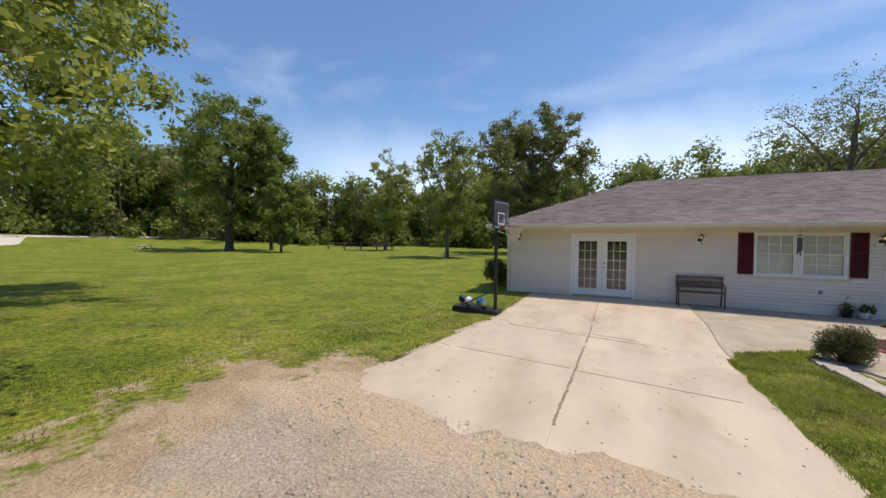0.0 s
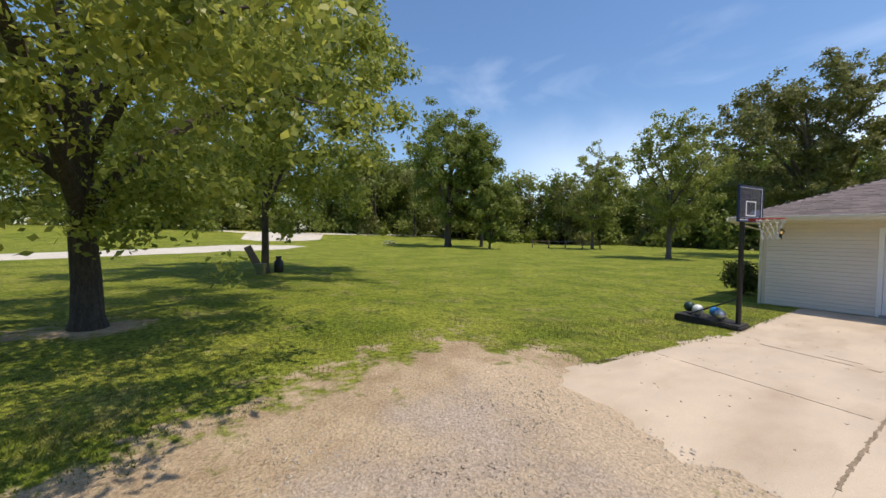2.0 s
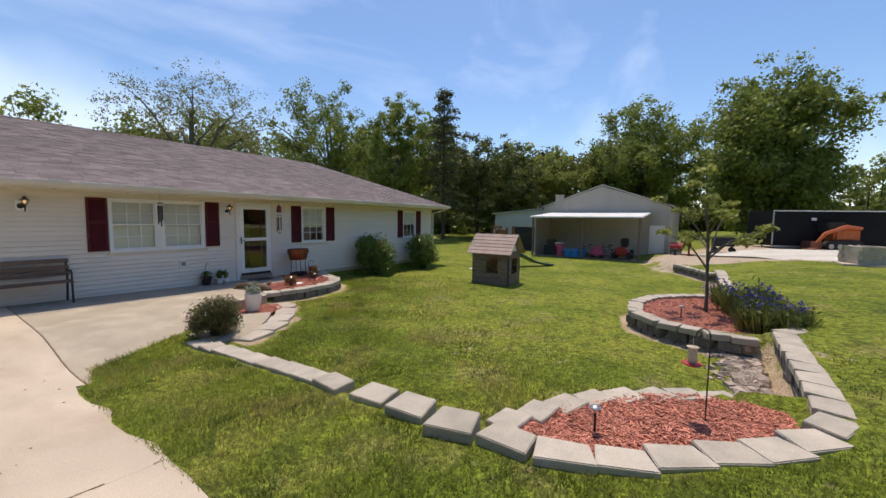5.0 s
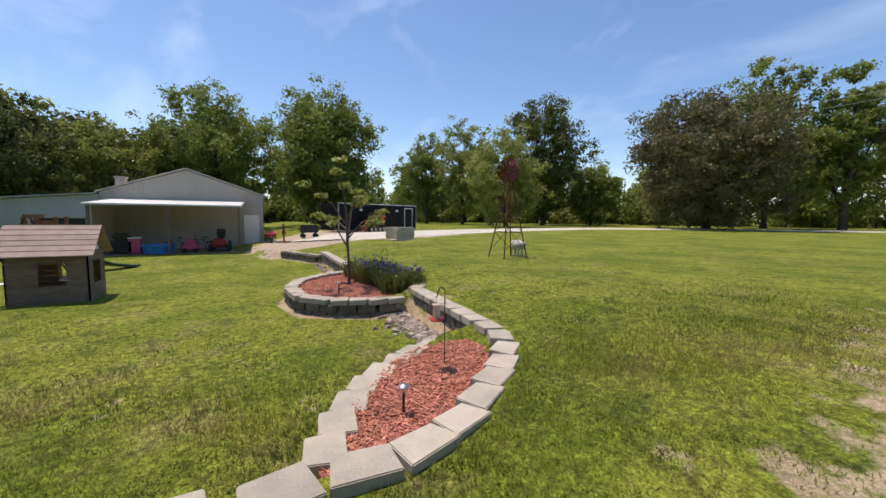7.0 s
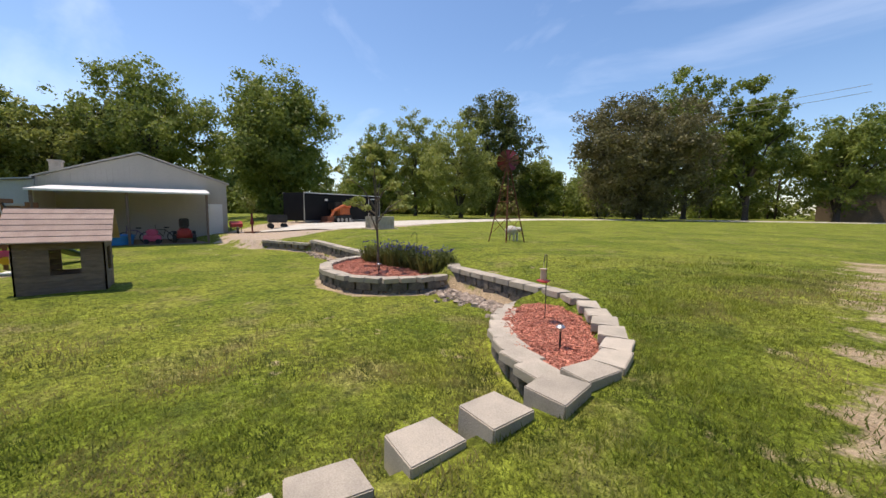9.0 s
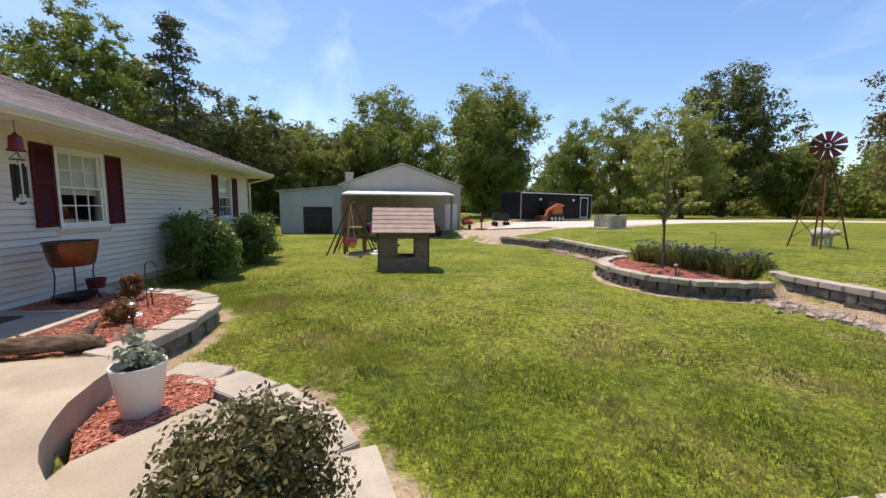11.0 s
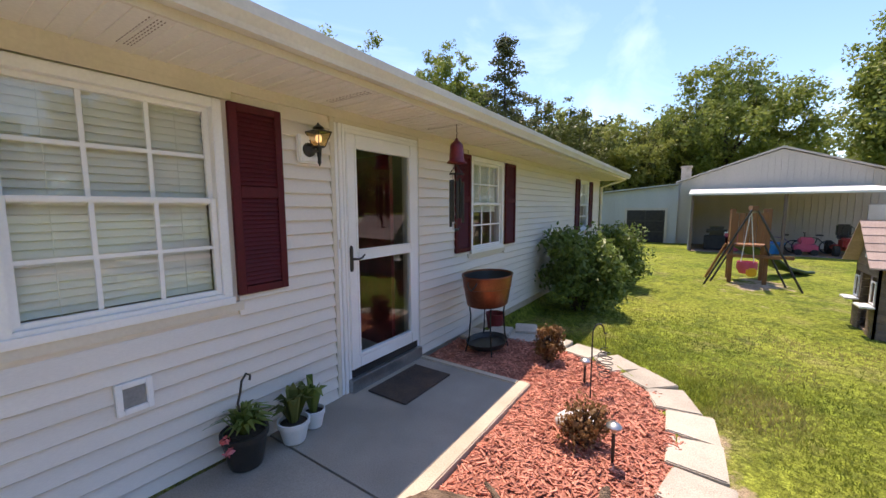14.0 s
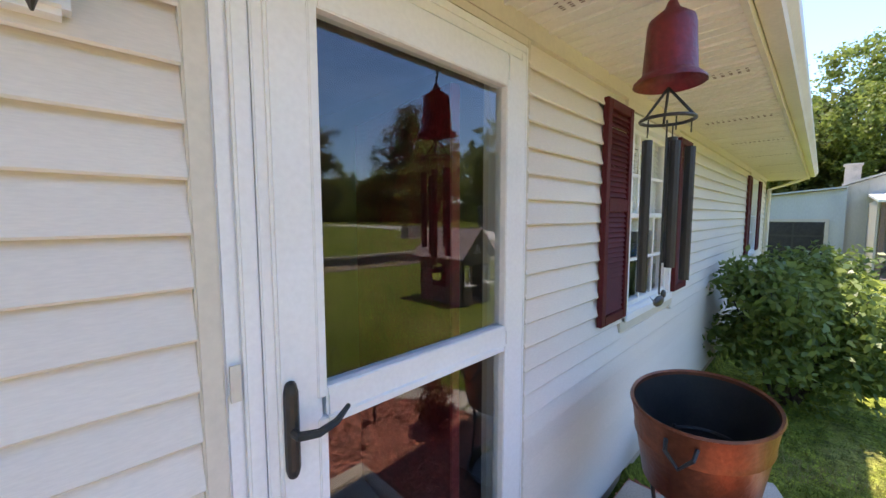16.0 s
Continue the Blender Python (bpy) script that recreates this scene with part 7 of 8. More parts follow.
def plank_wall(name, u0, u1, holes, place, height=PH):
    """Horizontal planks with window holes; place maps (u, depth, z) to the playhouse's space."""
    w = part(name, Build().add([place(u0, 0.0, 0), place(u0 + 0.001, 0.0, 0), place(u0, 0.0, 0.001)], [(0, 1, 2)]), DARK_WOOD, ph)
    n = 8
    for i in range(n):
        z0, z1 = height * i / n, height * (i + 1) / n - 0.006
        cuts = [(a, b) for a, b, c, d in holes if z0 < d - 0.01 and z1 > c + 0.01]
        u = u0
        for a, b in sorted(cuts) + [(u1, u1)]:
            if a - u > 0.01:
                pb = Build()
                vv = [place(uu, dd, zz) for zz in (z0, z1) for uu, dd in ((u, 0), (a, 0), (a, 0.03), (u, 0.03))]
                pb.add(vv, [(0, 3, 2, 1), (4, 5, 6, 7), (0, 1, 5, 4), (1, 2, 6, 5), (2, 3, 7, 6), (3, 0, 4, 7)])
                part("plank", pb, DARK_WOOD, w)
            u = max(u, b)
    return w


plank_wall("wall", -PL, PL, [(-0.3, 0.16, 0.42, 0.86)], lambda u, d, z: (-PW + d, u, z))
plank_wall("wall", -PL, PL, [(-0.3, 0.16, 0.42, 0.86)], lambda u, d, z: (PW - d, u, z))
plank_wall("wall", -PW, PW, [(-0.17, 0.17, 0.0, 0.88), (-0.42, -0.26, 0.5, 0.82), (0.26, 0.42, 0.5, 0.82)], lambda u, d, z: (u, PL - d, z))
plank_wall("wall", -PW, PW, [(-0.22, 0.22, 0.42, 0.86)], lambda u, d, z: (u, -PL + d, z))
for sg in (-1, 1):
    part("gable", Build().add([(-PW, sg * PL, PH), (PW, sg * PL, PH), (0, sg * PL, 1.6), (-PW, sg * (PL - 0.03), PH), (PW, sg * (PL - 0.03), PH), (0, sg * (PL - 0.03), 1.6)], [(0, 1, 2), (3, 5, 4), (0, 2, 5, 3), (1, 4, 5, 2)]), DARK_WOOD, ph, "brown gable")
    part("trim", Build().add([(-0.14, sg * (PL + 0.008), PH + 0.12), (0.14, sg * (PL + 0.008), PH + 0.12), (0, sg * (PL + 0.008), PH + 0.36)], [(0, 1, 2)] if sg < 0 else [(0, 2, 1)]), WHITE, ph, "pale gable ornament")
    for k in range(6):
        a, b = k / 6, (k + 1.08) / 6
        lo, hi = (sg * (0.62 - 0.62 * a), 1.02 + 0.66 * a), (sg * (0.62 - 0.62 * b), 1.02 + 0.66 * b)
        part("roof_board", Build().add([(lo[0], -0.82, lo[1] + 0.012), (lo[0], 0.82, lo[1] + 0.012), (hi[0], 0.82, hi[1]), (hi[0], -0.82, hi[1]), (lo[0], -0.82, lo[1] + 0.034), (lo[0], 0.82, lo[1] + 0.034), (hi[0], 0.82, hi[1] + 0.02), (hi[0], -0.82, hi[1] + 0.02)],
                                       [(0, 1, 2, 3), (4, 7, 6, 5), (0, 4, 5, 1), (1, 5, 6, 2), (0, 3, 7, 4)]), PINK_ROOF, ph, "faded pinkish roof board")
part("floor", Build().box((0, 0, 0.02), (2 * PW - 0.07, 2 * PL - 0.07, 0.04)), DARK_WOOD, ph)
for sx in (-0.33, 0.33):
    part("shelf", Build().box((sx, PL + 0.08, 0.46), (0.3, 0.16, 0.03)), WHITE, ph, "white window shelf", bevel=0.006)
for sx in (-0.34, 0.34):
    part("window_trim", frame_of(Build(), sx - 0.09, sx + 0.09, 0.49, 0.83, 0.025, PL, PL + 0.015), WHITE, ph, "white window trim")

# ---- swing set ----
sw = thing("swing_set", "cedar climbing tower with a swing beam, toddler swing and slide", "swing set", (16.6, 9.7, -0.47))
for dx, dy in ((-0.35, -0.35), (0.35, -0.35), (-0.35, 0.35), (0.35, 0.35)):
    part("post", Build().box((0.4 + dx, dy, 0.95), (0.09, 0.09, 1.9)), PLAY_WOOD, sw, bevel=0.006)
for k in range(6):
    part("board", Build().box((0.03, -0.3 + 0.12 * k, 1.42), (0.025, 0.11, 0.75)), PLAY_WOOD, sw, bevel=0.004)
for k in range(6):
    part("board", Build().box((0.12 + 0.12 * k, 0.37, 1.42), (0.11, 0.025, 0.75)), PLAY_WOOD, sw, bevel=0.004)
part("deck", Build().box((0.4, 0, 0.98), (0.8, 0.8, 0.05)), PLAY_WOOD, sw, bevel=0.006)
part("rail", Build().box((-0.05, -0.2, 0.72), (0.08, 1.3, 0.08)), PLAY_WOOD, sw, bevel=0.006)
part("beam", Build().box((-0.25, 0.0, 1.92), (0.9, 0.11, 0.11)), PLAY_WOOD, sw, bevel=0.006)
for sx, sy, ex, ey in ((-0.6, 0.05, -0.7, 0.9), (-0.6, -0.05, -0.7, -0.95), (0.0, 0.3, -0.1, 0.75), (0.0, -0.3, -0.1, -0.75)):
    part("leg", Build().tube([(sx, sy, 1.88 if sx < -0.5 else 1.0), (ex, ey, 0.0)], 0.023, 6), BLACK, sw, "dark metal leg")
seat = part("toddler_swing", Build().lathe((-0.45, 0.05, 0.33), [(0.001, 0.0), (0.15, 0.02), (0.21, 0.14), (0.2, 0.3), (0.185, 0.3), (0.17, 0.12), (0.001, 0.05)], 18), PINK, sw, "pink toddler swing seat", smooth=True)
part("tray", Build().box((-0.65, -0.02, 0.4), (0.07, 0.2, 0.2)), YELLOW, seat, "yellow swing front", bevel=0.03)
for sy in (-0.08, 0.18):
    part("rope", Build().tube([(-0.45, sy, 0.56), (-0.4, 0.05, 1.9)], 0.01, 6), NET, sw, "pale rope")
part("slide", Build().tube([(0.8, -0.1, 0.98), (1.2, -0.6, 0.62), (1.8, -1.1, 0.25), (2.3, -1.5, 0.1), (2.6, -1.7, 0.08)], 0.045, 8).tube([(0.8, 0.35, 0.98), (1.35, -0.2, 0.62), (2.0, -0.75, 0.25), (2.5, -1.15, 0.1), (2.8, -1.35, 0.08)], 0.045, 8)
     .add([(0.8, -0.1, 0.95), (0.8, 0.35, 0.95), (1.2, -0.6, 0.58), (1.35, -0.2, 0.58), (1.8, -1.1, 0.2), (2.0, -0.75, 0.2), (2.3, -1.5, 0.06), (2.5, -1.15, 0.06), (2.6, -1.7, 0.05), (2.8, -1.35, 0.05)], [(0, 2, 3, 1), (2, 4, 5, 3), (4, 6, 7, 5), (6, 8, 9, 7)]), DARK_GREEN, sw, "dark green slide", smooth=True)
part("ladder", Build().tube([(0.75, 0.3, 0.98), (1.05, 0.75, 0.0)], 0.03, 6).tube([(0.35, 0.45, 0.98), (0.6, 0.85, 0.0)], 0.03, 6), PLAY_WOOD, sw)

# ---- young tree, irises and rocks ----
yt = thing("young_tree", "slender young tree with sparse feathery leaf clusters in mulch", "tree", (10.35, 1.95, -0.1))
yb = Build()
yrng = np.random.default_rng(8)
tips = []
for k, (dx, dy, h) in enumerate(((0.1, 0.15, 2.95), (-0.6, 0.75, 1.65), (0.55, -0.3, 2.25), (0.3, -0.9, 1.75), (-0.3, -0.6, 1.5), (0.75, 0.45, 1.6), (0.1, 0.95, 2.35), (-0.4, 0.3, 2.6), (-0.5, -0.2, 2.05))):
    base = np.array((0.02, 0.02, 0.8 + 0.1 * k))
    tip = np.array((dx, dy, h))
    yb.tube([base, base * 0.5 + tip * 0.5 + (dx * -0.12, dy * -0.12, 0.05), tip], [0.022, 0.014, 0.005], 6)
    tips += [tip, base * 0.3 + tip * 0.7 + np.array((0.12, -0.1, 0.05))]
yb.tube([(0, 0, -0.05), (0.01, 0, 0.4), (0.03, 0.02, 1.2), (0.02, 0.03, 1.7)], [0.038, 0.03, 0.022, 0.012], 8)
part("trunk", yb, PALE_BARK, yt, smooth=True)
v, f = leaf_cloud(yrng, [tuple(t) for t in tips], [0.18] * len(tips), 720, 0.07, 0.35, 0.6)
part("crown", mesh_from("crown", v, f, LEAF_LIGHT), LEAF_LIGHT, yt)


def iris(x, y, seed):
    rng = np.random.default_rng(seed)
    t = thing("iris_clump", "clump of green iris blades with blue flowers", "flowers", (x, y, -0.1), "iris clumps")
    b = Build()
    for k in range(110):
        a, r0 = rng.uniform(0, 6.28), rng.uniform(0, 0.2)
        p = np.array((r0 * math.cos(a), r0 * math.sin(a), 0.0))
        d = np.array((math.cos(a), math.sin(a), 0)) * rng.uniform(0.04, 0.24)
        h = rng.uniform(0.26, 0.52)
        s = np.array((-math.sin(a), math.cos(a), 0)) * 0.012
        b.add([p - s, p + s, p + d * 0.5 + (0, 0, h * 0.6) + s, p + d * 0.5 + (0, 0, h * 0.6) - s, p + d + (0, 0, h)], [(0, 1, 2, 3), (3, 2, 4)])
    part("foliage", b, LEAF_DARK, t)
    v, f = leaf_cloud(rng, [(rng.uniform(-0.15, 0.15), rng.uniform(-0.15, 0.15), rng.uniform(0.15, 0.4)) for _ in range(6)], [0.16] * 6, 170, 0.035)
    part("foliage", mesh_from("foliage", v, f, LEAF_DARK), LEAF_DARK, t)
    v, f = leaf_cloud(rng, [(rng.uniform(-0.18, 0.18), rng.uniform(-0.18, 0.18), rng.uniform(0.4, 0.58)) for _ in range(6)], [0.035] * 6, 30, 0.026)
    tagged(part("bloom", mesh_from("bloom", v, f, FLOWER_BLUE), FLOWER_BLUE, t, "blue petals"), kind="stuff")


irng = random.Random(6)
for k in range(22):
    iris(8.95 + 2.6 * (k % 11) / 10 + irng.uniform(-0.08, 0.08), 0.75 + 0.5 * (k // 11) + 0.03 * (k % 11) + irng.uniform(-0.12, 0.12), 300 + k)

rk = Build()
rr = np.random.default_rng(14)
for k in range(520):
    if k < 380:
        x, y = rr.uniform(6.1, 8.35), 1.32 + abs(rr.normal()) * 0.22
    else:
        x, y = rr.uniform(12.6, 17.6), 1.66 + abs(rr.normal()) * 0.1
    s = rr.uniform(0.025, 0.07)
    d = rr.normal(size=(8, 3)) * 0.12
    base = np.array([(-1, -1, -0.5), (1, -1, -0.5), (1, 1, -0.5), (-1, 1, -0.5), (-0.7, -0.7, 0.5), (0.7, -0.7, 0.5), (0.7, 0.7, 0.5), (-0.7, 0.7, 0.5)]) + d
    m = np.array(Euler((rr.normal() * 0.3, rr.normal() * 0.3, rr.uniform(0, 6))).to_matrix())
    rk.add(base * s @ m.T + (x, y, gz(x, y) + s * 0.3), [(0, 3, 2, 1), (4, 5, 6, 7), (0, 1, 5, 4), (1, 2, 6, 5), (2, 3, 7, 6), (3, 0, 4, 7)])
solid("river_rocks", rk, ROCK, "loose tan rocks along the foot of the garden wall", "rocks", kind="stuff")

# ---- windmill, sheep, stone planter ----
wm = thing("garden_windmill", "rusty ornamental windmill with a lattice tower on the lawn", "windmill", (11.1, -3.1, gz(11.1, -3.1)))
for sx, sy in ((-1, -1), (1, -1), (1, 1), (-1, 1)):
    part("leg", Build().tube([(0.42 * sx, 0.42 * sy, 0), (0.06 * sx, 0.06 * sy, 2.35)], 0.02, 6), RUST, wm)
for z0, z1 in ((0.25, 0.8), (0.8, 1.35), (1.35, 1.85)):
    ra, rb = 0.42 - 0.153 * z0, 0.42 - 0.153 * z1
    for k in range(4):
        c0, c1 = ((-1, -1), (1, -1), (1, 1), (-1, 1))[k], ((1, -1), (1, 1), (-1, 1), (-1, -1))[k]
        part("brace", Build().tube([(ra * c0[0], ra * c0[1], z0), (rb * c1[0], rb * c1[1], z1)], 0.009, 5).tube([(rb * c0[0], rb * c0[1], z1), (rb * c1[0], rb * c1[1], z1)], 0.009, 5), RUST, wm)
wh = part("fan", Build().lathe((0, 0, 0), [(0.001, -0.03), (0.06, -0.03), (0.06, 0.03), (0.001, 0.03)], 12), RUST, wm, "rusty fan hub")
wh.matrix_basis = Matrix.Translation((-0.08, 0.11, 2.68)) @ Matrix.Rotation(radians(-54), 4, "Z") @ Matrix.Rotation(radians(-90), 4, "Y") @ Matrix.Scale(0.87, 4)
for k in range(10):
    a = k * math.pi / 5
    bl = Build().add([(0.07, -0.03, 0.01), (0.4, -0.1, 0.04), (0.42, 0.1, -0.03), (0.07, 0.03, -0.01), (0.07, -0.03, 0.016), (0.4, -0.1, 0.046), (0.42, 0.1, -0.024), (0.07, 0.03, -0.004)], [(0, 3, 2, 1), (4, 5, 6, 7), (0, 1, 5, 4), (1, 2, 6, 5), (2, 3, 7, 6), (3, 0, 4, 7)])
    part("blade", bl, DARK_RED if k % 3 == 0 else RUST, wh).matrix_basis = Matrix.Rotation(a, 4, "Z")
part("tail", Build().tube([(0, 0, 2.68), (0.5, -0.4, 2.68)], 0.012, 6).add([(0.45, -0.36, 2.55), (0.72, -0.57, 2.5), (0.72, -0.57, 2.86), (0.45, -0.36, 2.8)], [(0, 1, 2, 3)]).tube([(0, 0, 2.3), (0, 0, 2.72)], 0.02, 8).tube([(-0.08, 0.11, 2.68), (0, 0, 2.68)], 0.02, 8), RUST, wm, "rusty tail vane")
sh = Build().ball((0, 0, 0.36), 0.2, 16, 10, (1.5, 0.85, 0.85)).ball((-0.34, 0, 0.4), 0.1, 12, 8, (1.2, 0.8, 0.9))
for sx in (-0.18, 0.18):
    for sy in (-0.08, 0.08):
        sh.tube([(sx, sy, 0.0), (sx, sy, 0.3)], [0.03, 0.04], 8)
solid("sheep_statue", sh, WOOL, "pale sheep lawn statue under the windmill", "statue", (11.5, -3.74, gz(11.5, -3.74)), smooth=True)

cr = thing("stone_planter", "square grey stone-block planter on a slab by the road", "planter", (20.7, -2.9, gz(20.7, -2.9)))
part("slab", Build().box((0, 0, 0.02), (1.5, 1.5, 0.08)), CONCRETE, cr, "pale concrete slab", bevel=0.01)
for lev in range(4):
    for k in range(4):
        a = k * math.pi / 2
        for u in (-0.25, 0.25):
            o = part("block", Build().box((u + (0.08 if lev % 2 else -0.08), -0.42, 0.14 + 0.155 * lev), (0.49, 0.2, 0.15)), STONE_TOP, cr)
            o.matrix_basis = Matrix.Rotation(a + 0.3, 4, "Z")

# ---- barn yard ----
BF = BZ + 0.06
gr = thing("gas_grill", "black covered grill on the barn porch", "grill", (25.2, 10.1, BF))
part("cart", Build().box((0, 0, 0.35), (0.5, 0.9, 0.6)), RUBBER, gr, bevel=0.03)
part("hood", Build().box((0, 0, 0.85), (0.45, 0.75, 0.4)), BLACK, gr, bevel=0.12)
solid("toy_pool", Build().lathe((0, 0, 0), [(0.001, 0.02), (0.62, 0.02), (0.7, 0.4), (0.74, 0.42), (0.74, 0.45), (0.66, 0.45), (0.58, 0.06), (0.001, 0.05)], 28), BLUE, "bright blue plastic toy tub on the porch", "toy", (24.9, 8.55, BF), smooth=True)
tc = thing("toy_car", "pink plastic toy car on the porch", "toy", (25.0, 7.2, BF))
part("body", Build().box((0, 0, 0.28), (0.5, 0.7, 0.3)).box((0.02, 0, 0.55), (0.42, 0.45, 0.3)), PINK, tc, bevel=0.06)
for sx in (-0.24, 0.24):
    for sy in (-0.24, 0.24):
        part("wheel", Build().tube([(sx - 0.03, sy, 0.12), (sx + 0.03, sy, 0.12)], 0.12, 14), RUBBER, tc)
tk = thing("toy_kitchen", "pink and white play kitchen on the porch", "toy", (25.1, 9.55, BF))
part("cabinet", Build().box((0, 0, 0.4), (0.3, 0.5, 0.75)), PINK, tk, bevel=0.02)
part("top", Build().box((0.0, 0, 0.8), (0.32, 0.54, 0.06)), WHITE_PLASTIC, tk, bevel=0.01)
for k, (yy, mat, lab) in enumerate(((7.9, PURPLE, "purple children's bicycle on the porch"), (6.8, BLACK, "dark bicycle leaning on the porch wall"))):
    bk = thing("bicycle", lab, "bicycle", (25.6 + 0.3 * k, yy, BF))
    for s in (-0.42, 0.42):
        part("wheel", Build().tube([(0, s + 0.25 * math.cos(j * math.pi / 10), 0.27 + 0.25 * math.sin(j * math.pi / 10)) for j in range(21)], 0.022, 6), RUBBER, bk)
    part("frame", Build().tube([(0, -0.42, 0.27), (0, -0.1, 0.62), (0, 0.3, 0.65), (0, 0.42, 0.27)], 0.02, 6).tube([(0, -0.1, 0.62), (0, 0, 0.28), (0, 0.3, 0.65)], 0.02, 6).tube([(-0.2, 0.32, 0.85), (0, 0.3, 0.8), (0.2, 0.32, 0.85)], 0.015, 6).tube([(0, 0.3, 0.62), (0, 0.3, 0.8)], 0.015, 6), mat, bk)
    part("saddle", Build().box((0, -0.15, 0.74), (0.12, 0.24, 0.06)), RUBBER, bk, bevel=0.02)
mw = thing("riding_mower", "red riding mower with a black seat under the porch", "mower", (25.6, 5.9, BF))
part("hood", Build().box((-0.45, 0, 0.5), (0.75, 0.6, 0.4)), RED, mw, bevel=0.08)
part("deck", Build().box((0.1, 0, 0.3), (1.3, 0.9, 0.18)), RED, mw, bevel=0.05)
part("seat", Build().box((0.45, 0, 0.68), (0.4, 0.45, 0.12)).box((0.65, 0, 0.95), (0.12, 0.45, 0.5)), BLACK, mw, bevel=0.05)
for sx, r in ((-0.6, 0.2), (0.5, 0.27)):
    for sy in (-0.42, 0.42):
        part("wheel", Build().tube([(sx, sy - 0.08, r), (sx, sy + 0.08, r)], r, 16), RUBBER, mw)
part("wheel_bar", Build().tube([(-0.05, 0, 0.6), (0.1, 0, 0.95)], 0.02, 8).tube([(0.1 + 0.0, 0.18 * math.cos(k * 0.52), 0.97 + 0.18 * math.sin(k * 0.52)) for k in range(13)], 0.014, 6), BLACK, mw, "steering wheel")
solid("trash_bin", Build().prism([(-0.3, -0.3), (0.3, -0.3), (0.3, 0.3), (-0.3, 0.3)], 0, 1.0).box((0, 0, 1.03), (0.68, 0.68, 0.08)), DARK_GREEN, "dark green wheeled bin beside the lean-to", "bin", (27.6, 16.2, -0.47), bevel=0.03)

# tracked skid steer
sk = thing("skid_steer", "orange tracked skid steer loader parked on the gravel", "loader", (31.6, -4.2, gz(31.6, -4.2)))
sk.rotation_euler = (0, 0, math.atan2(-9.7, 4.4) + 0.1)
for sy in (-0.6, 0.6):
    tr_ = part("track", Build().add([(x, sy + w, z) for w in (-0.18, 0.18) for x, z in ((-1.0, 0.3), (-0.75, 0.02), (0.75, 0.02), (1.05, 0.3), (0.85, 0.58), (-0.8, 0.52))],
                                    [(0, 1, 2, 3, 4, 5), (11, 10, 9, 8, 7, 6)] + [(i, 6 + i, 6 + (i + 1) % 6, (i + 1) % 6) for i in range(6)]), RUBBER, sk, "black rubber track", bevel=0.03)
    for xx in (-0.7, -0.25, 0.25, 0.7):
        part("roller", Build().tube([(xx, sy - 0.19, 0.22), (xx, sy + 0.19, 0.22)], 0.14, 14), STEEL, tr_)
part("body", Build().box((0.35, 0, 0.85), (1.4, 1.1, 0.75)), ORANGE, sk, "orange loader body", bevel=0.1)
part("cab", Build().box((-0.15, 0, 1.3), (1.0, 0.85, 0.6)), BLACK, sk, "dark cab cage", bevel=0.06)
for sy in (-0.6, 0.6):
    part("arm", Build().tube([(0.95, sy, 1.25), (0.2, sy, 1.35), (-0.9, sy, 0.95), (-1.35, sy, 0.4)], [0.1, 0.11, 0.1, 0.08], 6), ORANGE, sk, "orange lift arm")
part("bucket", Build().add([(-1.9, y, z) if i == 0 else (x, y, z) for y in (-0.85, 0.85) for i, (x, z) in enumerate(((-1.9, 0.04), (-1.3, 0.04), (-1.2, 0.45), (-1.35, 0.5), (-1.45, 0.12)))],
                           [(0, 1, 2, 3, 4), (9, 8, 7, 6, 5)] + [(i, 5 + i, 5 + (i + 1) % 5, (i + 1) % 5) for i in range(5)]), RUST, sk, "rusty bucket")
ct = thing("utility_cart", "black utility cart on small wheels by the barn", "cart", (27.6, 1.0, gz(27.6, 1.0)))
part("tub", Build().box((0, 0, 0.62), (0.7, 1.1, 0.5)), RUBBER, ct, bevel=0.05)
for sx in (-0.28, 0.28):
    for sy in (-0.4, 0.4):
        part("wheel", Build().tube([(sx - 0.05, sy, 0.16), (sx + 0.05, sy, 0.16)], 0.16, 14), RUBBER, ct)
        part("leg", Build().tube([(sx, sy, 0.16), (sx, sy, 0.4)], 0.025, 6), BLACK, ct)
tj = thing("tripod_stand", "rusty red tool stand on the gravel", "stand", (26.4, 2.6, gz(26.4, 2.6)))
part("post", Build().tube([(0, 0, 0.05), (0.05, 0, 1.15)], 0.05, 8).add([(-0.05, -0.12, 0.5), (0.12, 0.12, 0.5), (0.06, 0, 1.15)], [(0, 1, 2)]), DARK_RED, tj)
part("foot", Build().box((0, 0, 0.04), (0.9, 0.12, 0.08)).box((0, 0, 0.045), (0.12, 0.9, 0.08)), RUST, tj, bevel=0.01)
bk2 = thing("wheelbarrow", "red wheelbarrow tipped by the barn corner", "wheelbarrow", (27.6, 3.3, gz(27.6, 3.3)))
part("tray", Build().prism([(-0.4, -0.3), (0.4, -0.35), (0.4, 0.35), (-0.4, 0.3)], 0.35, [0.55, 0.7, 0.7, 0.55]), RED, bk2, bevel=0.03)
part("wheel", Build().tube([(-0.6, -0.05, 0.2), (-0.6, 0.05, 0.2)], 0.2, 16), RUBBER, bk2)
for sy in (-0.28, 0.28):
    part("handle", Build().tube([(-0.6, 0.0, 0.2), (0.3, sy, 0.35), (0.95, sy * 1.1, 0.6)], 0.022, 6).tube([(0.25, sy, 0.35), (0.3, sy, 0.0)], 0.02, 6), BLACK, bk2)

# ---- by the second shade tree, and far off ----
z2 = gz(-15.5, 2.3)
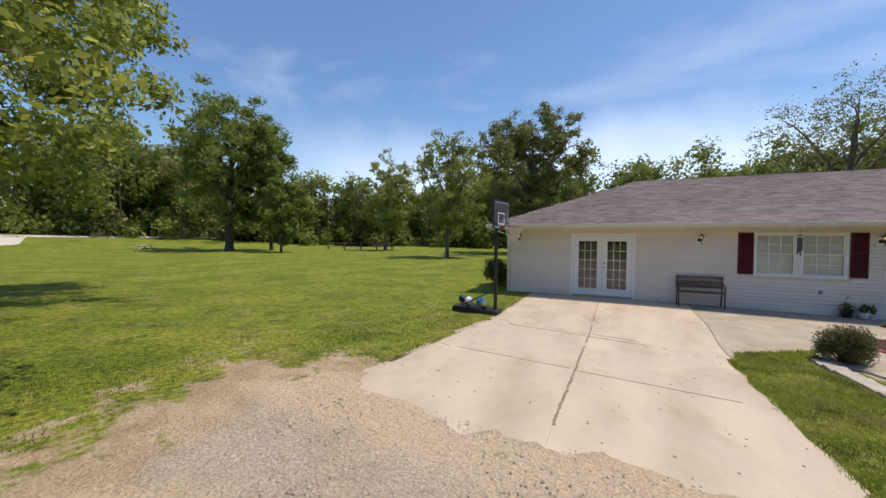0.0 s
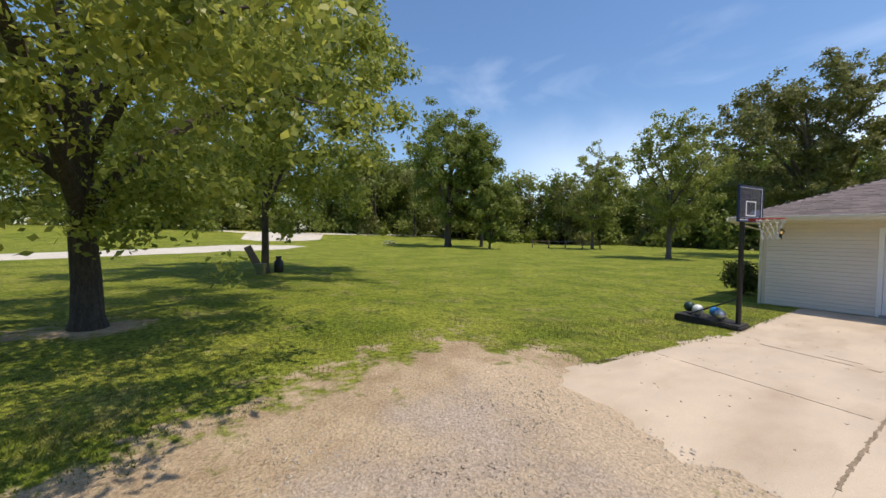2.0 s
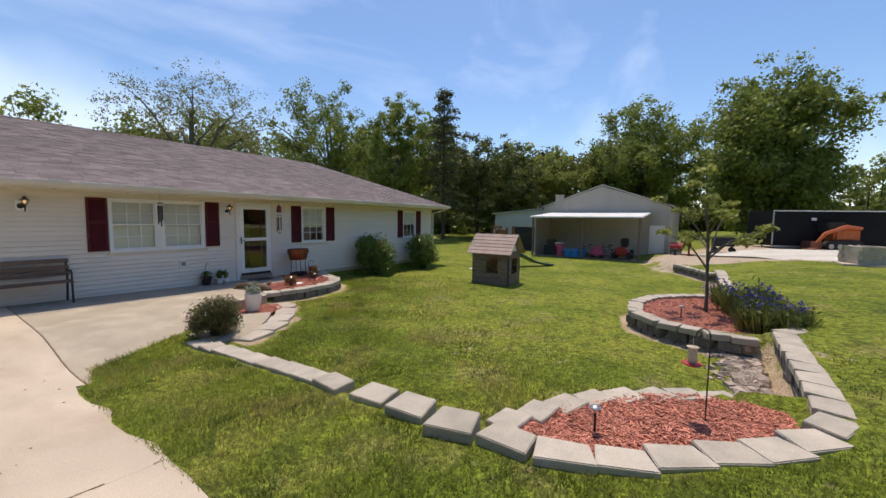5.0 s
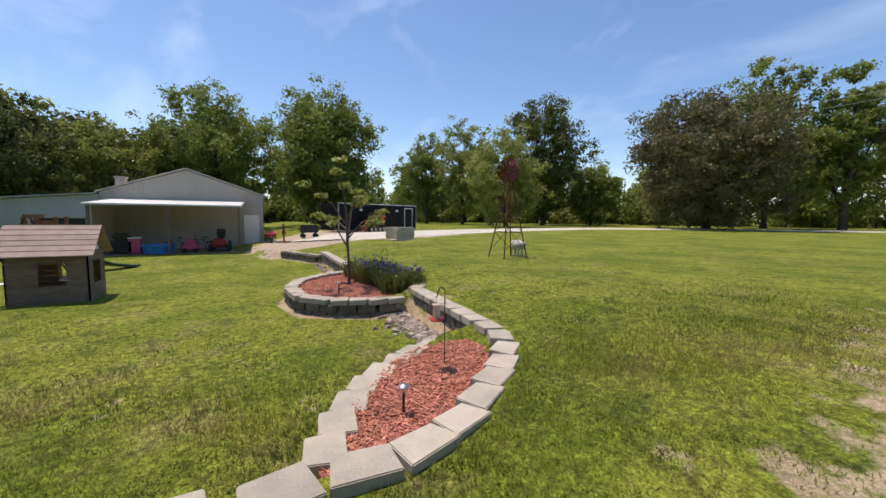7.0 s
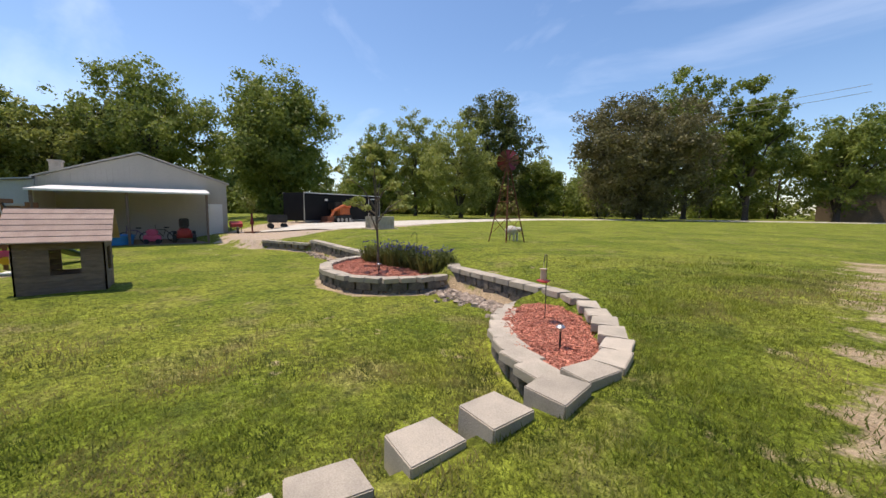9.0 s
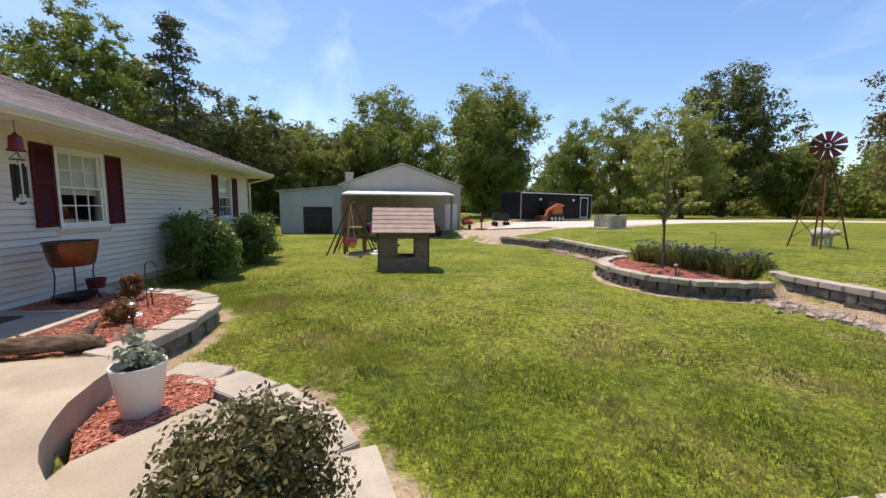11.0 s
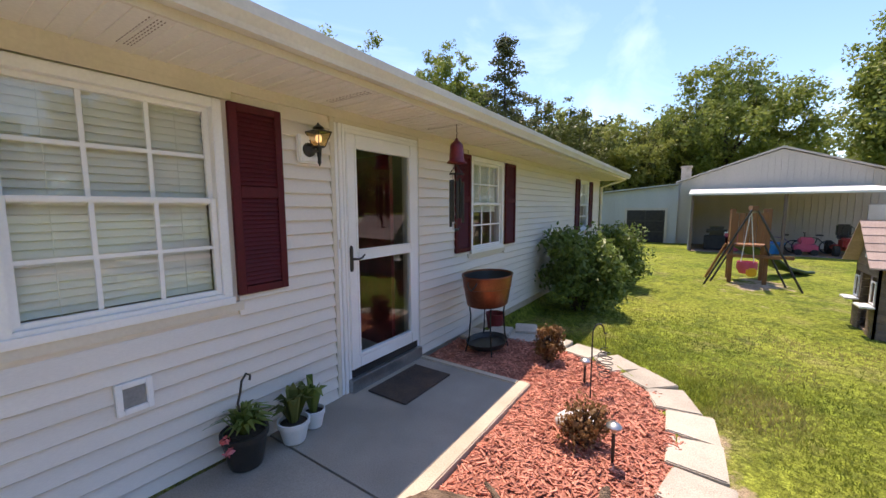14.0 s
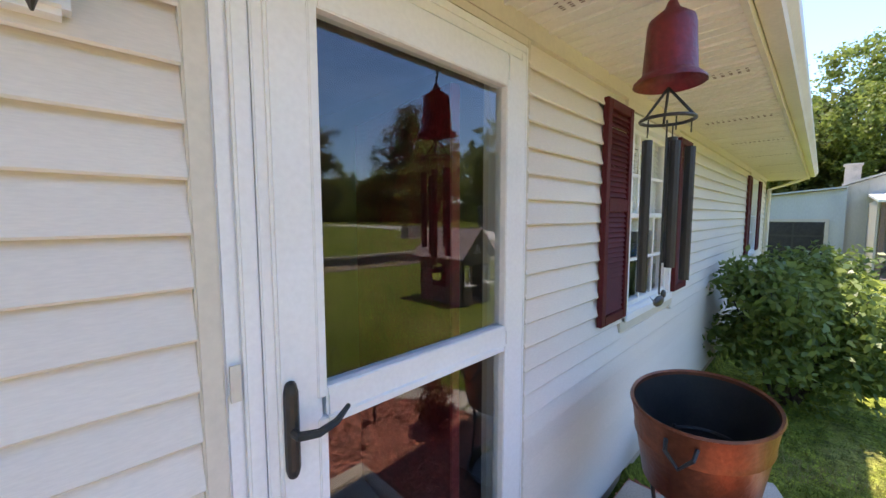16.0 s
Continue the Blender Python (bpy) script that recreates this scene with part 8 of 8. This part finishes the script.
solid("pail", Build().lathe((0, 0, 0), [(0.001, 0), (0.17, 0), (0.22, 0.4), (0.225, 0.41), (0.205, 0.4), (0.16, 0.02), (0.001, 0.02)], 20), STEEL, "galvanised pail under the shade tree", "pail", (-15.3, 2.0, z2), smooth=True)
solid("leaning_board", Build().box((0, 0, 0.5), (0.09, 0.26, 1.15), Matrix.Rotation(0.45, 3, "X")), DARK_WOOD, "dark board leaning on the shade tree", "board", (-15.7, 1.85, z2 + 0.03), bevel=0.01)
mc = thing("milk_can", "dark old milk can under the shade tree", "milk can", (-15.9, 2.75, z2))
part("body", Build().lathe((0, 0, 0), [(0.001, 0), (0.17, 0), (0.18, 0.03), (0.18, 0.42), (0.1, 0.52), (0.1, 0.6), (0.14, 0.64), (0.001, 0.65)], 20), BLACK, mc, smooth=True)
part("handle", Build().tube([(0.14, 0, 0.48), (0.22, 0, 0.45), (0.2, 0, 0.36), (0.17, 0, 0.34)], 0.012, 6), BLACK, mc)
bt = thing("picnic_table", "weathered grey picnic table far across the lawn", "table", (-52, 25.5, gz(-52, 25.5)))
part("top", Build().box((0, 0, 0.74), (1.9, 0.8, 0.06)), WHITE_METAL, bt)
for sy in (-0.75, 0.75):
    part("bench", Build().box((0, sy, 0.43), (1.9, 0.28, 0.05)), WHITE_METAL, bt)
for sx in (-0.7, 0.7):
    part("leg", Build().tube([(sx, -0.75, 0), (sx, -0.2, 0.72)], 0.04, 6).tube([(sx, 0.75, 0), (sx, 0.2, 0.72)], 0.04, 6).tube([(sx, -0.7, 0.4), (sx, 0.7, 0.4)], 0.035, 6), DARK_WOOD, bt)
fn = thing("rail_fence", "short weathered post and rail fence at the wood's edge", "fence", (-40, 44, gz(-40, 44)))
for k in range(5):
    part("post", Build().box((1.9 * k, 1.5 * k, 0.6), (0.14, 0.14, 1.3)), DARK_WOOD, fn)
    if k < 4:
        for zz in (0.5, 1.0):
            part("rail", Build().tube([(1.9 * k, 1.5 * k, zz), (1.9 * (k + 1), 1.5 * (k + 1), zz)], 0.05, 6), DARK_WOOD, fn)
fs = thing("far_shed", "dark low shed with a grey roof beyond the road", "shed", (13.6, -80, gz(13.6, -80)))
part("wall", Build().box((0, 0, 3.2), (9, 5, 6.4)), DARK_WOOD, fs)
part("roof", Build().add([(-5, -3, 6.2), (5, -3, 6.2), (5, 3, 6.2), (-5, 3, 6.2), (-5, 0, 8.2), (5, 0, 8.2)], [(0, 1, 5, 4), (2, 3, 4, 5), (0, 4, 3), (1, 2, 5), (0, 3, 2, 1)]), BARN_GREY, fs)
cb = Build()
for dz in (0, 0.9):
    cb.tube([(22 - 30 * k / 8 + 20, -50 - 2 * k, 14.2 + dz + 0.25 * k + 0.12 * (k - 4) ** 2 * 0.3) for k in range(9)], 0.03, 5)
cbo = thing("power_line", "thin power cables crossing before the south trees", "cable", (0, 0, 0))
part("cable", cb, STEEL, cbo)


# ---- grass ----
def grass(seed):
    """Blades over the near lawn, thicker by the walk; none on paving, beds and bare ground."""
    rng = np.random.default_rng(seed)
    line = [(0.3, -0.4), (0.6, 0.7), (1.0, 2.3), (1.6, 4.3), (2.2, 7.6), (2.6, 9.0), (4.5, 10.8), (6.4, 12.4)]
    pts = []
    for x0, x1, y0, y1, count, reach in ((-9, 13, -4, 13, 900000, 4.6), (-10, 18, -5, 13, 420000, 7.0)):
        x, y = rng.uniform(x0, x1, count), rng.uniform(y0, y1, count)
        d = np.full(count, 1e9)
        for (ax, ay), (bx, by) in zip(line, line[1:]):
            dx, dy = bx - ax, by - ay
            t = np.clip(((x - ax) * dx + (y - ay) * dy) / (dx * dx + dy * dy), 0, 1)
            d = np.minimum(d, np.hypot(x - ax - t * dx, y - ay - t * dy))
        keep = d < reach * rng.uniform(0.6, 1.0, count)
        x, y, d = x[keep], y[keep], d[keep]
        keep = (inside_by(DRIVE, x, y) < 0.02 + 0.05 * rng.random(len(x)) ** 3) & (inside_by(HOUSE_FOOT, x, y) < -0.15)
        for poly in (BED_HOUSE, BED_OVAL, BED_TREE):
            keep &= inside_by(poly, x, y) < -0.17
        pad = [(3.75, 8.2), (4.4, 8.1), (5.6, 8.9), (6.25, 10.2), (5.9, 10.6), (4.3, 10.0), (3.6, 9.2)]
        keep &= inside_by(pad, x, y) < -0.1
        keep &= ~((x > 5.6) & (x < 8.0) & (y > 11.5))
        keep &= ~((np.abs(x - 3.58) < 0.2) & (y > 3.4) & (y < 8.8))
        keep &= ~((np.abs(y - 1.03) < 0.2) & (x > 5.6) & (x < 8.6))
        keep &= ~((inside_by(DRIVE, x, y) > -0.2) & (x > 3.7) & (y > 9.2))
        tuft = np.sin(x * 5.1 + 2 * np.sin(y * 3.3)) * np.sin(y * 4.7 + 1.7 * np.sin(x * 2.9))
        keep &= rng.random(len(x)) > bare_at(x, y) * 1.5 - 0.25 * tuft
        pts.append(np.stack([x, y, d], 1)[keep])
    p = np.concatenate(pts)
    x, y, d = p.T
    z = ground_z(x, y)
    n = len(x)
    long_ = 1.0 + 0.9 * np.clip(np.sin(x * 1.7 + 1.3 * np.sin(y * 1.1)) * np.sin(y * 1.9 + 0.7), 0, 1)
    strip = ((x > 2.0) & (x < 3.5) & (y > 2.5) & (y < 9)) * 0.6
    h = rng.uniform(0.013, 0.034, n) * (long_ + strip) * (1 + 0.05 * d)
    w = rng.uniform(0.0025, 0.005, n) * (1 + 0.15 * d)
    a = rng.uniform(0, 2 * np.pi, n)
    lean = rng.uniform(0.2, 1.1, n) * h
    b = a + rng.normal(size=n) * 0.8
    sx, sy = -np.sin(a) * w, np.cos(a) * w
    v0 = np.stack([x - sx, y - sy, z - 0.004], 1)
    v1 = np.stack([x + sx, y + sy, z - 0.004], 1)
    v2 = np.stack([x + np.cos(b) * lean, y + np.sin(b) * lean, z + h], 1)
    v = np.stack([v0, v1, v2], 1).reshape(-1, 3)
    me = mesh_from("grass", v, np.arange(n * 3).reshape(-1, 3), GRASS)
    return tagged(new("grass", me), "short mown grass blades with dry yellow tips", "grass", kind="stuff")


grass(77)
# loose stones on the gravel
gs = Build()
grng = np.random.default_rng(31)
count = 0
while count < 4200:
    x, y = grng.uniform(-4.5, 3, ), grng.uniform(-2.5, 3.0)
    if inside_by(GRAVEL_PATCH, x, y) < 0.1 * grng.normal() or math.hypot(x - 0.3, y + 0.4) > 5.5:
        continue
    s = grng.uniform(0.004, 0.012)
    base = np.array([(-1, -1, -0.4), (1, -1, -0.4), (1, 1, -0.4), (-1, 1, -0.4), (0, 0, 0.7)]) * s + grng.normal(size=(5, 3)) * s * 0.3
    gs.add(base + (x, y, gz(x, y) + s * 0.4), [(0, 1, 4), (1, 2, 4), (2, 3, 4), (3, 0, 4)])
    count += 1
solid("loose_gravel", gs, GRAVEL, "loose pale gravel stones on the drive's apron", "gravel", kind="stuff")
